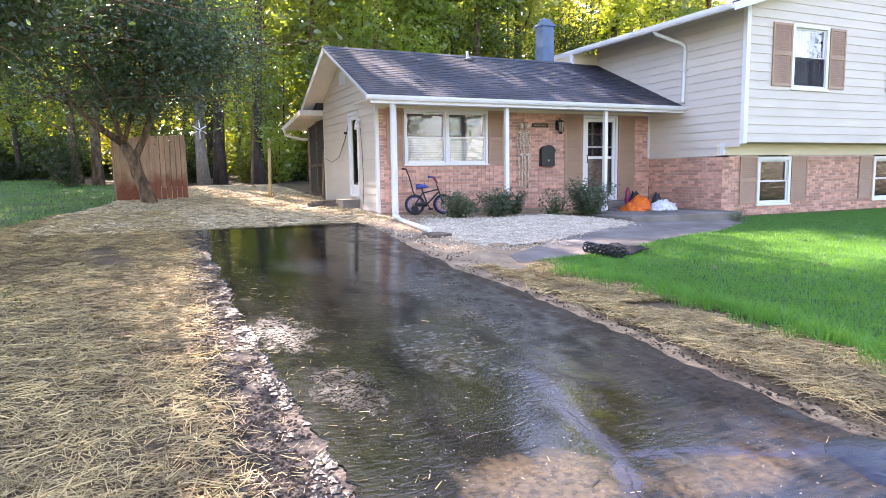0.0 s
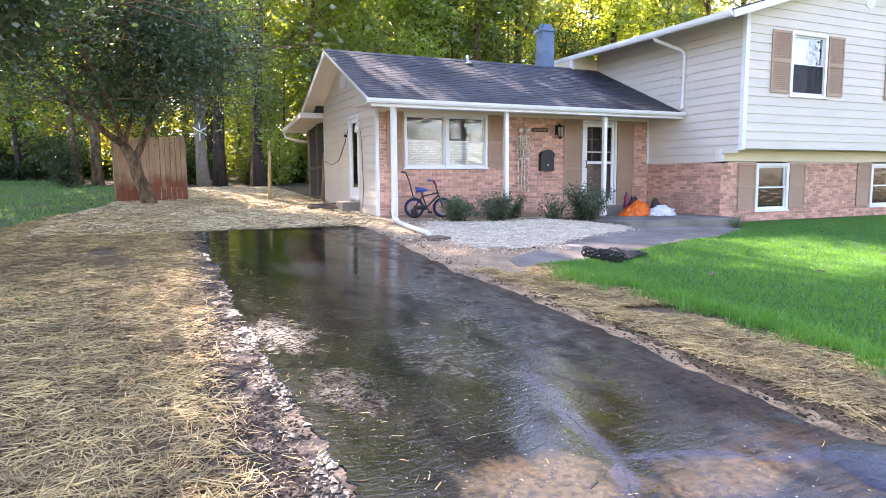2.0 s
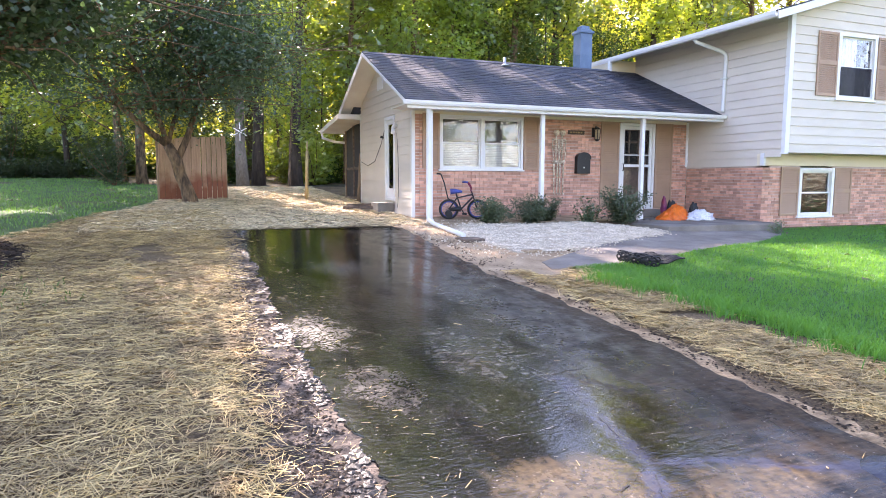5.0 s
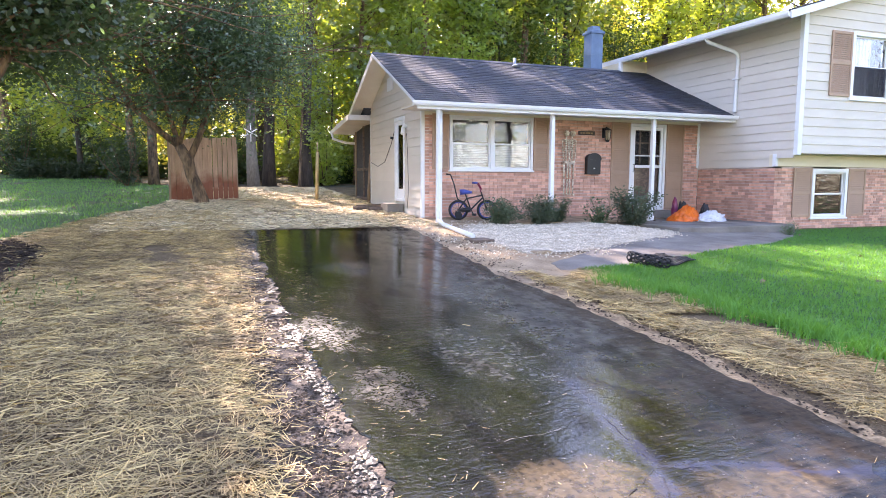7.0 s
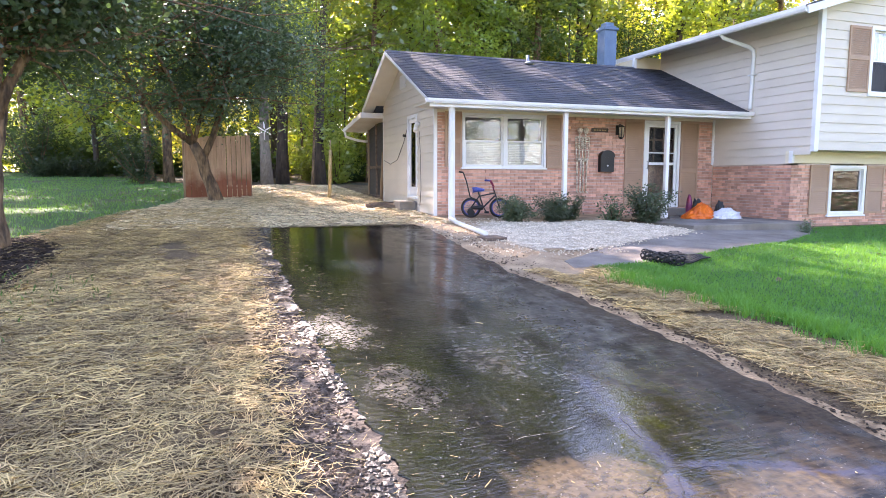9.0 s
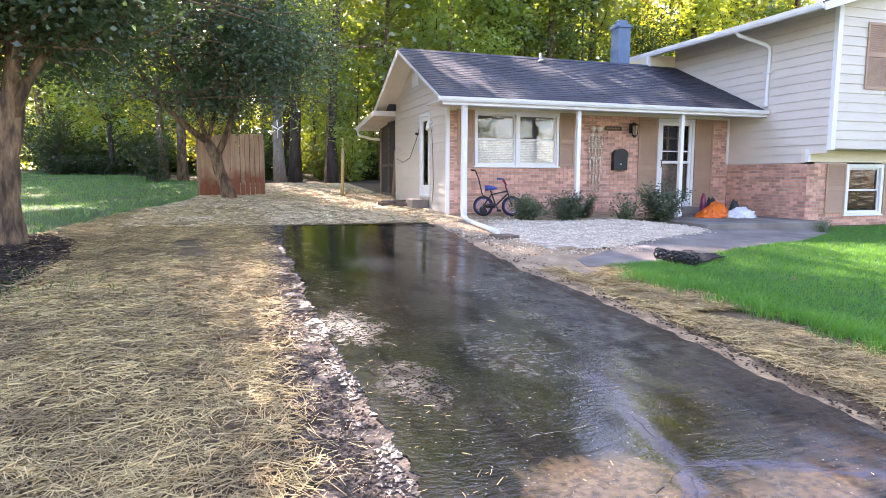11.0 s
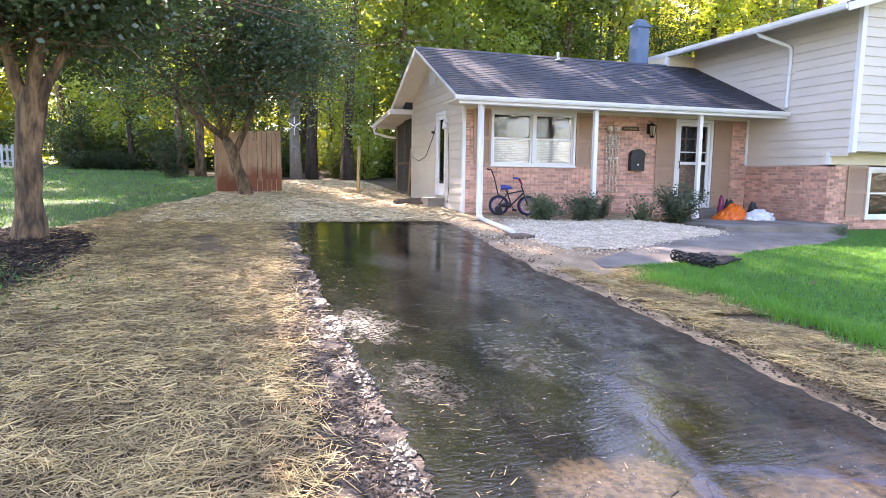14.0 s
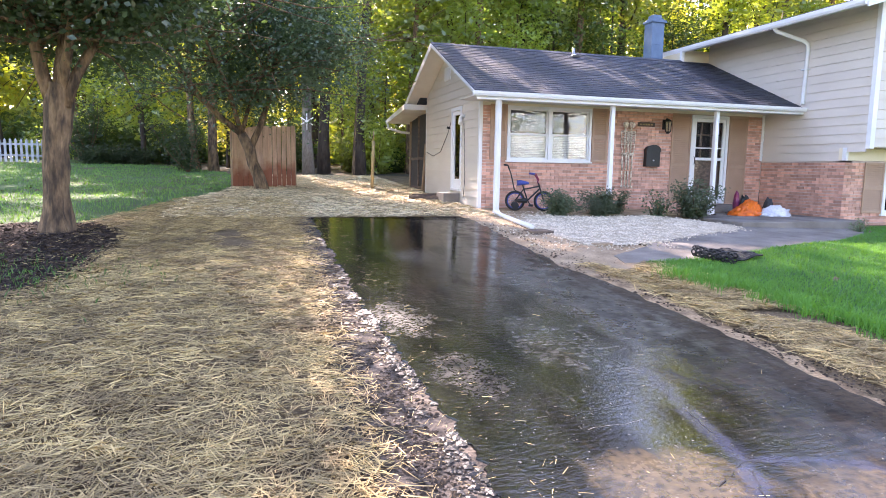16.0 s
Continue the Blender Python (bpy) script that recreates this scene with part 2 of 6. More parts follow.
    l.new(math_node("ADD", mid, math_node("MULTIPLY", grit, 0.22)), b1.inputs["Height"]), l.new(fine, b2.inputs["Height"])
    l.new(b1.outputs[0], b3.inputs["Normal"]), l.new(b3.outputs[0], b2.inputs["Normal"]), l.new(b2.outputs[0], b.inputs["Normal"])
    return m


M = {
    "soil": mat("straw_strewn_soil", (0.21, 0.15, 0.085), (0.125, 0.088, 0.052), 2.2, 0.95, 0.8, 45, 0.5, dist=0.03, spec=0.15),
    "dust": mat("dusty_old_asphalt", (0.110, 0.089, 0.072), (0.042, 0.035, 0.030), 7, 0.8, 0.8, 42, 0.45, dist=0.025, edge=(0.45, 0.70), spec=0.15),
    "sand": mat("sandy_soil", (0.47, 0.345, 0.22), (0.30, 0.215, 0.135), 2.5, 0.95, 0.6, 50, 0.3, dist=0.02, spec=0.15),
    "sandedge": mat("trodden_sandy_edge", (0.42, 0.29, 0.165), (0.17, 0.115, 0.068), 6, 0.95, 0.8, 45, 0.4, dist=0.02, edge=(0.42, 0.66), spec=0.15),
    "mulch": mat("dark_mulch", (0.052, 0.032, 0.023), (0.022, 0.015, 0.012), 4, 0.95, 1.0, 60, 0.6, dist=0.03, spec=0.15),
    "litter": mat("forest_litter", (0.10, 0.075, 0.045), (0.045, 0.05, 0.025), 1.2, 0.95, 0.9, 30, 0.5, dist=0.04),
    "turf": mat("lawn_turf", (0.034, 0.140, 0.016), (0.024, 0.095, 0.014), 1.5, 0.9, 0.8, 70, 0.5, dist=0.03),
    "turf_dim": mat("thin_lawn_turf", (0.058, 0.125, 0.030), (0.09, 0.075, 0.04), 0.9, 0.9, 0.8, 60, 0.5, dist=0.03, edge=(0.5, 0.75)),
    "gravelbed": mat("pale_gravel_bed", (0.60, 0.51, 0.39), (0.42, 0.345, 0.255), 3, 0.9, 1.0, 40, 0.4, dist=0.03, spec=0.15),
    "stone": mat("pale_gravel_stone", (0.72, 0.62, 0.48), (0.50, 0.41, 0.30), 6, 0.85, 0.3, 90, 0.2, rand=0.3, island=True, spec=0.15),
    "concrete": mat("weathered_concrete", (0.28, 0.25, 0.215), (0.17, 0.148, 0.125), 1.6, 0.85, 0.4, 80, 0.2, spec=0.15),
    "asphalt": wet_asphalt("wet_sealed_asphalt"),
    # black sealer with the sky's reflection tinted in as blue
    "sealer": mat("fresh_sealer", (0.010, 0.013, 0.026), (0.005, 0.006, 0.011), 6, 0.22, 0.8, 15, 0.2, dist=0.012, spec=0.3),
    "crumb": mat("soil_crumb", (0.11, 0.080, 0.055), (0.045, 0.034, 0.025), 8, 0.95, 0.4, 60, 0.3, rand=0.55, island=True, spec=0.15),
    "crack": mat("crack_fill", (0.006, 0.006, 0.007), None, 5, 0.5),
    "street": mat("street_asphalt", (0.06, 0.058, 0.055), (0.045, 0.043, 0.04), 1, 0.9, 0.4, 80, 0.2),
    "chalk": mat("chalky_scuff", (0.16, 0.155, 0.145), (0.05, 0.05, 0.05), 9, 0.6),
    "mortar": mat("mortar", (0.64, 0.53, 0.46), (0.47, 0.37, 0.31), 4, 0.95, 0.3, 80, 0.2),
    "siding": mat("cream_lap_siding", (0.67, 0.605, 0.515), (0.63, 0.565, 0.475), 1.1, 0.6, 0.12, 70, 0.05, rand=0.03, stretch=(1, 1, 3)),
    "cream": mat("cream_painted_board", (0.78, 0.69, 0.51), (0.74, 0.65, 0.47), 1.5, 0.6, 0.08, 60, 0.04),
    "white": mat("white_paint", (0.80, 0.80, 0.79), (0.74, 0.74, 0.72), 2, 0.45, 0.06, 60, 0.04),
    "dirtywhite": mat("soffit_paint", (0.76, 0.73, 0.66), (0.68, 0.64, 0.57), 2, 0.6, 0.06, 60, 0.05),
    "shutter": mat("tan_shutter", (0.44, 0.285, 0.19), (0.39, 0.25, 0.165), 2, 0.6, 0.1, 60, 0.06),
    # near-black for unlit rooms: indoor shade put into the colour
    "dark": mat("indoor_shade_black", (0.03, 0.03, 0.03), (0.02, 0.02, 0.02), 2, 0.9, 0),
    "blind": mat("pale_window_blind", (0.62, 0.62, 0.58), (0.54, 0.54, 0.5), 3, 0.8, 0.1),
    "curtain": mat("sheer_curtain", (0.66, 0.66, 0.68), (0.50, 0.50, 0.53), 5, 0.9, 0.3, 20, stretch=(4, 4, 0.4)),
    "screen": mat("dark_insect_screen", (0.018, 0.017, 0.016), (0.03, 0.027, 0.024), 2, 0.7, 0.3, 200),
    "greywhite": mat("weathered_white_paint", (0.44, 0.45, 0.46), (0.33, 0.34, 0.35), 4, 0.7, 0.2, 50, 0.12, rand=0.15),
    "palewood": mat("pale_yellow_wood", (0.58, 0.44, 0.22), (0.42, 0.30, 0.14), 4, 0.8, 0.4, 50, 0.2, stretch=(5, 5, 0.5)),
    "chip": mat("bark_chip", (0.085, 0.052, 0.034), (0.035, 0.024, 0.018), 6, 0.95, 0.5, 50, 0.3, rand=0.5, island=True),
    "rawwood": mat("raw_wood", (0.34, 0.235, 0.145), (0.23, 0.15, 0.09), 4, 0.8, 0.4, 50, 0.2, rand=0.12, stretch=(5, 5, 0.5)),
    "oldwood": mat("weathered_wood", (0.17, 0.12, 0.085), (0.09, 0.065, 0.05), 4, 0.85, 0.5, 50, 0.3, stretch=(4, 1, 4)),
    "bluemetal": mat("blue_grey_painted_metal", (0.13, 0.20, 0.29), (0.10, 0.155, 0.235), 3, 0.5, 0.1, 50, 0.08, metallic=0.1),
    "greymetal": mat("galvanised_metal", (0.42, 0.43, 0.44), (0.33, 0.34, 0.35), 5, 0.4, 0.1, 60, 0.1, metallic=0.7),
    "black": mat("black_paint", (0.010, 0.010, 0.011), (0.015, 0.015, 0.015), 4, 0.5, 0.1, 60),
    "rubber": mat("black_rubber", (0.015, 0.015, 0.015), (0.022, 0.022, 0.022), 6, 0.75, 0.2, 60),
    "bark": mat("grey_brown_bark", (0.26, 0.165, 0.088), (0.065, 0.043, 0.027), 9, 0.95, 1.0, 28, 0.4, dist=0.04, stretch=(1, 1, 0.3)),
    "palebark": mat("pale_smooth_bark", (0.25, 0.22, 0.18), (0.13, 0.11, 0.09), 2.5, 0.95, 0.8, 18, 0.3, dist=0.03, stretch=(1, 1, 0.4)),
    "darkbark": mat("dark_bark", (0.085, 0.065, 0.05), (0.04, 0.03, 0.024), 4, 0.95, 1.0, 15, 0.4, dist=0.05, stretch=(1, 1, 0.25)),
    "orange": mat("orange_plastic_bag", (0.85, 0.17, 0.01), (0.70, 0.12, 0.01), 6, 0.35, 0.3, 25, 0.1),
    "whitebag": mat("white_plastic_bag", (0.72, 0.73, 0.78), (0.6, 0.61, 0.66), 6, 0.35, 0.3, 25, 0.1),
    "purple": mat("purple_bike_paint", (0.10, 0.02, 0.12), (0.30, 0.02, 0.05), 3, 0.3, 0),
    "blueplastic": mat("blue_plastic", (0.04, 0.08, 0.36), (0.05, 0.06, 0.25), 6, 0.4, 0),
    "chrome": mat("chrome", (0.6, 0.6, 0.62), None, 5, 0.2, 0, metallic=1.0),
    "bone": mat("bone_plastic", (0.82, 0.74, 0.60), (0.40, 0.30, 0.22), 22, 0.7, 0.4, 60),
    "plaque": mat("dark_wooden_plaque", (0.055, 0.035, 0.022), (0.035, 0.022, 0.015), 8, 0.6, 0.3),
    "gold": mat("dull_gold_paint", (0.30, 0.20, 0.08), None, 8, 0.5, 0),
    "lampglass": mat("frosted_lamp_glass", (0.45, 0.38, 0.26), (0.35, 0.28, 0.18), 10, 0.3, 0),
    "shingle": mat("charcoal_shingle", (0.036, 0.041, 0.058), (0.020, 0.024, 0.036), 2.5, 0.64, 0.7, 90, 0.4, rand=0.34),
    "shingles": mat("charcoal_shingle_rest", (0.036, 0.041, 0.058), (0.020, 0.024, 0.036), 2.5, 0.64, 0.7, 90, 0.4, rand=0.34, island=True),
    # paler copy of the straw for the yard, its sunlight mixed into the colour
    "lit_straw": mat("sunlit_straw", (0.88, 0.72, 0.44), (0.66, 0.52, 0.30), 3, 0.7, 0, 20, 0.25, rand=0.3, island=True),
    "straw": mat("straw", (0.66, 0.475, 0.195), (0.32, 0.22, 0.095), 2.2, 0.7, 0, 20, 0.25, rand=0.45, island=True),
    "grass": leaf_mat("grass_blade", (0.034, 0.165, 0.032), (0.062, 0.225, 0.045), (0.20, 0.44, 0.02), 0.40, 0.5, 0.05),
    "grass_dim": leaf_mat("thin_grass_blade", (0.060, 0.175, 0.042), (0.105, 0.225, 0.058), (0.20, 0.38, 0.03), 0.35, 0.5, 0.05),
    "leaf_forest": leaf_mat("forest_leaf", (0.085, 0.155, 0.045), (0.155, 0.215, 0.060), (0.62, 0.68, 0.035), 0.55, 0.42, 0.12),
    "leaf_edge": leaf_mat("wood_edge_leaf", (0.085, 0.15, 0.035), (0.14, 0.21, 0.05), (0.52, 0.66, 0.06), 0.5, 0.45, 0.07),
    "leaf_gold": leaf_mat("yellowing_leaf", (0.15, 0.18, 0.035), (0.22, 0.22, 0.040), (0.80, 0.74, 0.05), 0.62, 0.42, 0.10),
    "leaf_under": leaf_mat("undergrowth_leaf", (0.065, 0.130, 0.045), (0.115, 0.185, 0.065), (0.46, 0.58, 0.04), 0.50, 0.42, 0.12),
    "leaf_thicket": leaf_mat("thicket_leaf", (0.024, 0.054, 0.015), (0.055, 0.095, 0.024), (0.18, 0.28, 0.03), 0.35, 0.45, 0.05),
    "leaf_dark": leaf_mat("dark_glossy_leaf", (0.020, 0.042, 0.016), (0.042, 0.068, 0.026), (0.09, 0.16, 0.03), 0.25, 0.35, 0.07),
    "leaf_blue": leaf_mat("grey_green_leaf", (0.055, 0.105, 0.055), (0.090, 0.150, 0.075), (0.14, 0.24, 0.05), 0.3, 0.38, 0.08),
    "leaf_bush": leaf_mat("bush_leaf", (0.040, 0.075, 0.032), (0.085, 0.125, 0.055), (0.14, 0.20, 0.06), 0.25, 0.4, 0.1),
    "leaf_fresh": leaf_mat("fresh_leaf", (0.09, 0.17, 0.05), (0.13, 0.22, 0.08), (0.25, 0.38, 0.08), 0.4, 0.4, 0.1),
    "pane": glass_mat("window_glass", 0.3, 1.7),
    "meshscreen": mesh_mat("insect_mesh", 0.55),
    "doorglass": glass_mat("door_glass", 0.1, 1.22),
}


def brick_mat(name, island):
    m = mat(name, (0.66, 0.385, 0.29), (0.55, 0.295, 0.21), 9, 0.9, 0.5, 120, 0.12, rand=0.30, island=island)
    return m


def stained_plank(name):
    """Cedar with a ragged damp-red stain that climbs from the ground."""
    m = mat(name, (0.58, 0.39, 0.24), (0.43, 0.27, 0.16), 3, 0.8, 0.4, 40, 0.15, rand=0.14, stretch=(5, 5, 0.6))
    n, l = m.node_tree.nodes, m.node_tree.links
    geo, sep, no, add, rmp, mix = (n.new("ShaderNodeNewGeometry"), n.new("ShaderNodeSeparateXYZ"), n.new("ShaderNodeTexNoise"), n.new("ShaderNodeMath"),
                                   n.new("ShaderNodeMapRange"), n.new("ShaderNodeMix"))
    info, pick = n.new("ShaderNodeObjectInfo"), n.new("ShaderNodeMath")
    no.inputs["Scale"].default_value, no.inputs["Detail"].default_value = 3.5, 5
    l.new(geo.outputs["Position"], sep.inputs[0]), l.new(geo.outputs["Position"], no.inputs["Vector"])
    add.operation, pick.operation = "MULTIPLY_ADD", "MULTIPLY_ADD"
    add.inputs[1].default_value = 0.85
    pick.inputs[1].default_value = 0.16
    l.new(no.outputs[0], add.inputs[0]), l.new(sep.outputs[2], add.inputs[2])
    l.new(info.outputs["Random"], pick.inputs[0]), l.new(add.outputs[0], pick.inputs[2])
    for i, v in enumerate((1.12, 1.55, 1.0, 0.0)):
        rmp.inputs[i + 1].default_value = v
    l.new(pick.outputs[0], rmp.inputs[0])
    mix.data_type = "RGBA"
    mix.inputs[7].default_value = (0.27, 0.095, 0.045, 1)
    b = n["Principled BSDF"]
    l.new(b.inputs["Base Color"].links[0].from_socket, mix.inputs[6])
    l.new(rmp.outputs[0], mix.inputs[0]), l.new(mix.outputs[2], b.inputs["Base Color"])
    return m


M["fenceplank"] = stained_plank("stained_cedar_fence_plank")
M["brick"], M["bricks"] = brick_mat("salmon_brick", False), brick_mat("salmon_brick_rest", True)


# ---- helpers for meshes ----
def link(name, bm, material, parent=None, label=""):
    me = bpy.data.meshes.new(name)
    bm.to_mesh(me)
    bm.free()
    me.materials.append(material)
    ob = new(name, me)
    if parent is not None:
        hang(ob, parent)
    if label:
        ob["label"] = label
    return ob


def hang(ob, parent):
    """Child of parent, with its mesh in the world's own metres."""
    ob.parent = parent
    if parent.type == "EMPTY":
        ob.matrix_parent_inverse = parent.matrix_basis.inverted()
    return ob


def part(name, bm, material, parent, label=""):
    return link(name, bm, material, parent, label)


def base(name, x, y, z, label, category, group="", kind=""):
    ob = new(name)
    ob.empty_display_size = 0.2
    ob.matrix_basis = pose(x, y, z)
    return tagged(ob, label, category, group, kind)


def box(bm, x0, x1, y0, y1, z0, z1, bevel=0.0):
    r = bmesh.ops.create_cube(bm, size=1.0)
    for v in r["verts"]:
        v.co = Vector(((x0 + x1) / 2 + v.co.x * (x1 - x0), (y0 + y1) / 2 + v.co.y * (y1 - y0), (z0 + z1) / 2 + v.co.z * (z1 - z0)))
    if bevel:
        es = list({e for v in r["verts"] for e in v.link_edges})
        bmesh.ops.bevel(bm, geom=es, offset=bevel, segments=1, affect="EDGES")
    return bm


def boxes(*rows, bevel=0.0):
    bm = bmesh.new()
    for r in rows:
        box(bm, *r, bevel=bevel)
    return bm


def tube(bm, pts, radii, n=8, cap=True):
    """A round, tapering tube along points."""
    pts = [Vector(p) for p in pts]
    if not isinstance(radii, (list, tuple)):
        radii = [radii] * len(pts)
    rings, side = [], None
    for i, p in enumerate(pts):
        d = (pts[min(i + 1, len(pts) - 1)] - pts[max(i - 1, 0)]).normalized()
        if side is None:
            side = d.orthogonal().normalized()
        side = (side - d * side.dot(d)).normalized()
        up = d.cross(side)
        rings.append([bm.verts.new(p + radii[i] * (math.cos(a) * side + math.sin(a) * up))
                      for a in (2 * math.pi * k / n for k in range(n))])
    for a, b in zip(rings, rings[1:]):
        for k in range(n):
            f = bm.faces.new((a[k], a[(k + 1) % n], b[(k + 1) % n], b[k]))
            f.smooth = True
    if cap:
        bm.faces.new(rings[0][::-1]), bm.faces.new(rings[-1])
    return bm


def tubes(*rows, n=8):
    bm = bmesh.new()
    for pts, r in rows:
        tube(bm, pts, r, n)
    return bm


def prism(bm, outline, axis, a, b):
    """An outline (u, v) drawn out along an axis from a to b: axis x takes (y, z), axis y takes (x, z)."""
    def at(u, v, w):
        return (w, u, v) if axis == "x" else (u, w, v)
    lo = [bm.verts.new(at(u, v, a)) for u, v in outline]
    hi = [bm.verts.new(at(u, v, b)) for u, v in outline]
    bm.faces.new(lo), bm.faces.new(hi[::-1])
    for i in range(len(lo)):
        j = (i + 1) % len(lo)
        bm.faces.new((lo[i], hi[i], hi[j], lo[j]))
    bmesh.ops.recalc_face_normals(bm, faces=bm.faces[:])
    return bm


def from_arrays(name, verts, faces, material, smooth=False):
    me = bpy.data.meshes.new(name)
    me.from_pydata(verts.tolist() if isinstance(verts, np.ndarray) else verts, [], faces.tolist() if isinstance(faces, np.ndarray) else faces)
    me.materials.append(material)
    if smooth:
        me.polygons.foreach_set("use_smooth", [True] * len(me.polygons))
    return new(name, me)


# ---- ground ----
def slope(y):
    """The lot falls towards the street and rises gently behind the house."""
    if y < -1:
        return 0.06 * (max(y, -24) + 1)
    return 0.042 * (min(y, 26) + 1)


def side_fall(x, y):
    """By the front door the ground lies a little lower."""
    return 0.11 * min(1.0, max(0.0, (x - 3.0) / 4.0)) * min(1.0, max(0.0, (8 - y) / 6))


def relief(x, y):
    v = noise.noise(Vector((x * 0.9, y * 0.9, 3.0))) * 0.022 + noise.noise(Vector((x * 3.1, y * 3.1, 7.0))) * 0.010
    d = max(-4.2 - x, x + 0.75, y + 1.2 if x < -0.75 else 0)
    return v * min(1.0, max(0.0, d / 0.8))


def gz(x, y):
    return slope(y) + relief(x, y) - side_fall(x, y)


def axis_steps(lo, hi, fine_lo, fine_hi, step):
    vals = list(np.arange(fine_lo, fine_hi + 1e-6, step))
    s, v = step, fine_hi
    while v < hi:
        s *= 1.35
        v += s
        vals.append(min(v, hi))
    s, v = step, fine_lo
    while v > lo:
        s *= 1.35
        v -= s
        vals.insert(0, max(v, lo))
    return np.array(vals)


gxs, gys = axis_steps(-600, 600, -14, 14, 0.3), axis_steps(-600, 600, -15, 14, 0.3)
gverts = [(x, y, gz(x, y) - 0.024) for y in gys for x in gxs]
nx = len(gxs)
gfaces = [(j * nx + i, j * nx + i + 1, (j + 1) * nx + i + 1, (j + 1) * nx + i) for j in range(len(gys) - 1) for i in range(nx - 1)]
ground = from_arrays("ground", gverts, gfaces, M["soil"], True)
tagged(ground, "brown soil strewn with dry straw", "ground", kind="structure")


def table(rows, y):
    """Left and right edge at y, between rows (y, left, right)."""
    ys = [r[0] for r in rows]
    return np.interp(y, ys, [r[1] for r in rows]), np.interp(y, ys, [r[2] for r in rows])


def patch(name, rows, lift, material, label, category, ragged=0.05, step=0.12, cols=14, far=None, kind="structure"):
    """A strip of ground laid over the sheet, from row to row, with ragged edges."""
    y0, y1 = rows[0][0], rows[-1][0]
    ys = np.linspace(y0, y1, max(2, int((y1 - y0) / step)))
    verts, faces = [], []
    for y in ys:
        a, b = table(rows, y)
        a += ragged * 2 * (noise.noise(Vector((y * 1.7, 1.0, lift * 90))) + 0.6 * noise.noise(Vector((y * 6.0, 2.0, lift * 90))) + 0.45 * noise.noise(Vector((y * 17.0, 3.0, 0))) + 0.3 * noise.noise(Vector((y * 43.0, 4.0, 0))))
        b += ragged * 2 * (noise.noise(Vector((y * 1.7, 5.0, lift * 90))) + 0.6 * noise.noise(Vector((y * 6.0, 6.0, lift * 90))))
        for k in range(-1, cols + 2):
            x = a + (b - a) * min(max(k, 0), cols) / cols + (-0.012 if k < 0 else 0.012 if k > cols else 0)
            yy = y + (far(x) if far and y == ys[-1] else 0)
            verts.append((x, yy, gz(x, yy) + lift - (0 if 0 <= k <= cols else 0.03)))
    w = cols + 3
    for j in range(len(ys) - 1):
        for i in range(cols + 2):
            faces.append((j * w + i, j * w + i + 1, (j + 1) * w + i + 1, (j + 1) * w + i))
    ob = from_arrays(name, verts, faces, material)
    return tagged(ob, label, category, kind=kind)


DRIVE = [(-26, -3.75, -1.0), (-10.5, -3.68, -1.05), (-9.3, -3.70, -1.0), (-7, -3.77, -0.98), (-6.2, -3.74, -1.10), (-4, -3.74, -0.98), (-2.3, -3.72, -0.86), (-1.62, -3.72, -0.95)]
BORDER_L = [(-26, -4.3, -3.3), (-9, -4.2, -3.3), (-6, -4.1, -3.3), (-3, -4.0, -3.3), (-1.75, -3.95, -3.3)]
BORDER_R = [(-26, -1.5, -0.86), (-10, -1.5, -0.86), (-8, -1.5, -0.80), (-6.6, -1.5, -0.55)]
LAWN_R = [(-26, 0.5, 40), (-9.8, 0.42, 40), (-8.9, 0.50, 40), (-7.6, 0.32, 40), (-6.6, 0.05, 40), (-6.05, 0.1, 40), (-5.75, 1.6, 40), (-5.0, 3.6, 40), (-4.3, 5.4, 40), (-3.6, 6.6, 40), (-3.05, 7.3, 40), (-2.66, 7.5, 40)]
LAWN_L = [(-16, -40, -9.2), (-6.3, -40, -8.3), (-3, -40, -7.4), (-0.3, -40, -6.65), (2.5, -40, -5.9), (4.8, -40, -5.3), (8, -40, -4.9), (13, -40, -5.5), (20, -40, -9), (24, -40, -14)]
MULCH = [(-7.2, -9.5, -7.6), (-6.4, -9.5, -6.65), (-5.6, -9.5, -6.45), (-4.4, -9.4, -6.4), (-3.3, -9.2, -6.35), (-2.5, -8.6, -6.7), (-1.9, -8.0, -7.2)]
GRAVEL = [(-4.75, 0.2, 1.1), (-4.4, 0.0, 1.7), (-3.9, -0.1, 2.7), (-3.4, -0.15, 3.9), (-3.0, -0.1, 4.2), (-2.6, 0.0, 4.1), (-2.0, 0.15, 3.6), (-1.65, 0.3, 3.2)]
WALK = [(-6.0, -0.15, 0.9), (-5.5, 0.0, 2.3), (-4.9, 0.9, 3.8), (-4.4, 1.6, 5.2), (-3.9, 2.6, 6.2), (-3.4, 3.8, 7.0), (-3.0, 4.1, 7.35)]
patch("driveway", DRIVE, 0.012, M["asphalt"], "freshly sealed wet black asphalt driveway", "driveway", 0.04, 0.02, 26, lambda x: -0.22 * (x + 3.7))
patch("drive_border", BORDER_L, 0.0, M["dust"], "dusty grey border of old asphalt", "border", 0.07)
patch("sandy_border", BORDER_R, -0.002, M["sandedge"], "trodden sandy strip beside the driveway", "border", 0.075)
patch("sandy_ground", [(-7.0, -1.5, -0.3), (-6.2, -1.5, 0.3), (-5.2, -1.5, 1.0), (-4.2, -1.5, 0.7), (-3.2, -1.5, 0.3), (-2.6, -1.4, 0.4), (-1.5, -0.9, 0.5), (-0.9, -0.3, 7.2), (0.05, -0.3, 7.3)], -0.012, M["sand"], "bare sandy soil by the porch", "soil", 0.06)
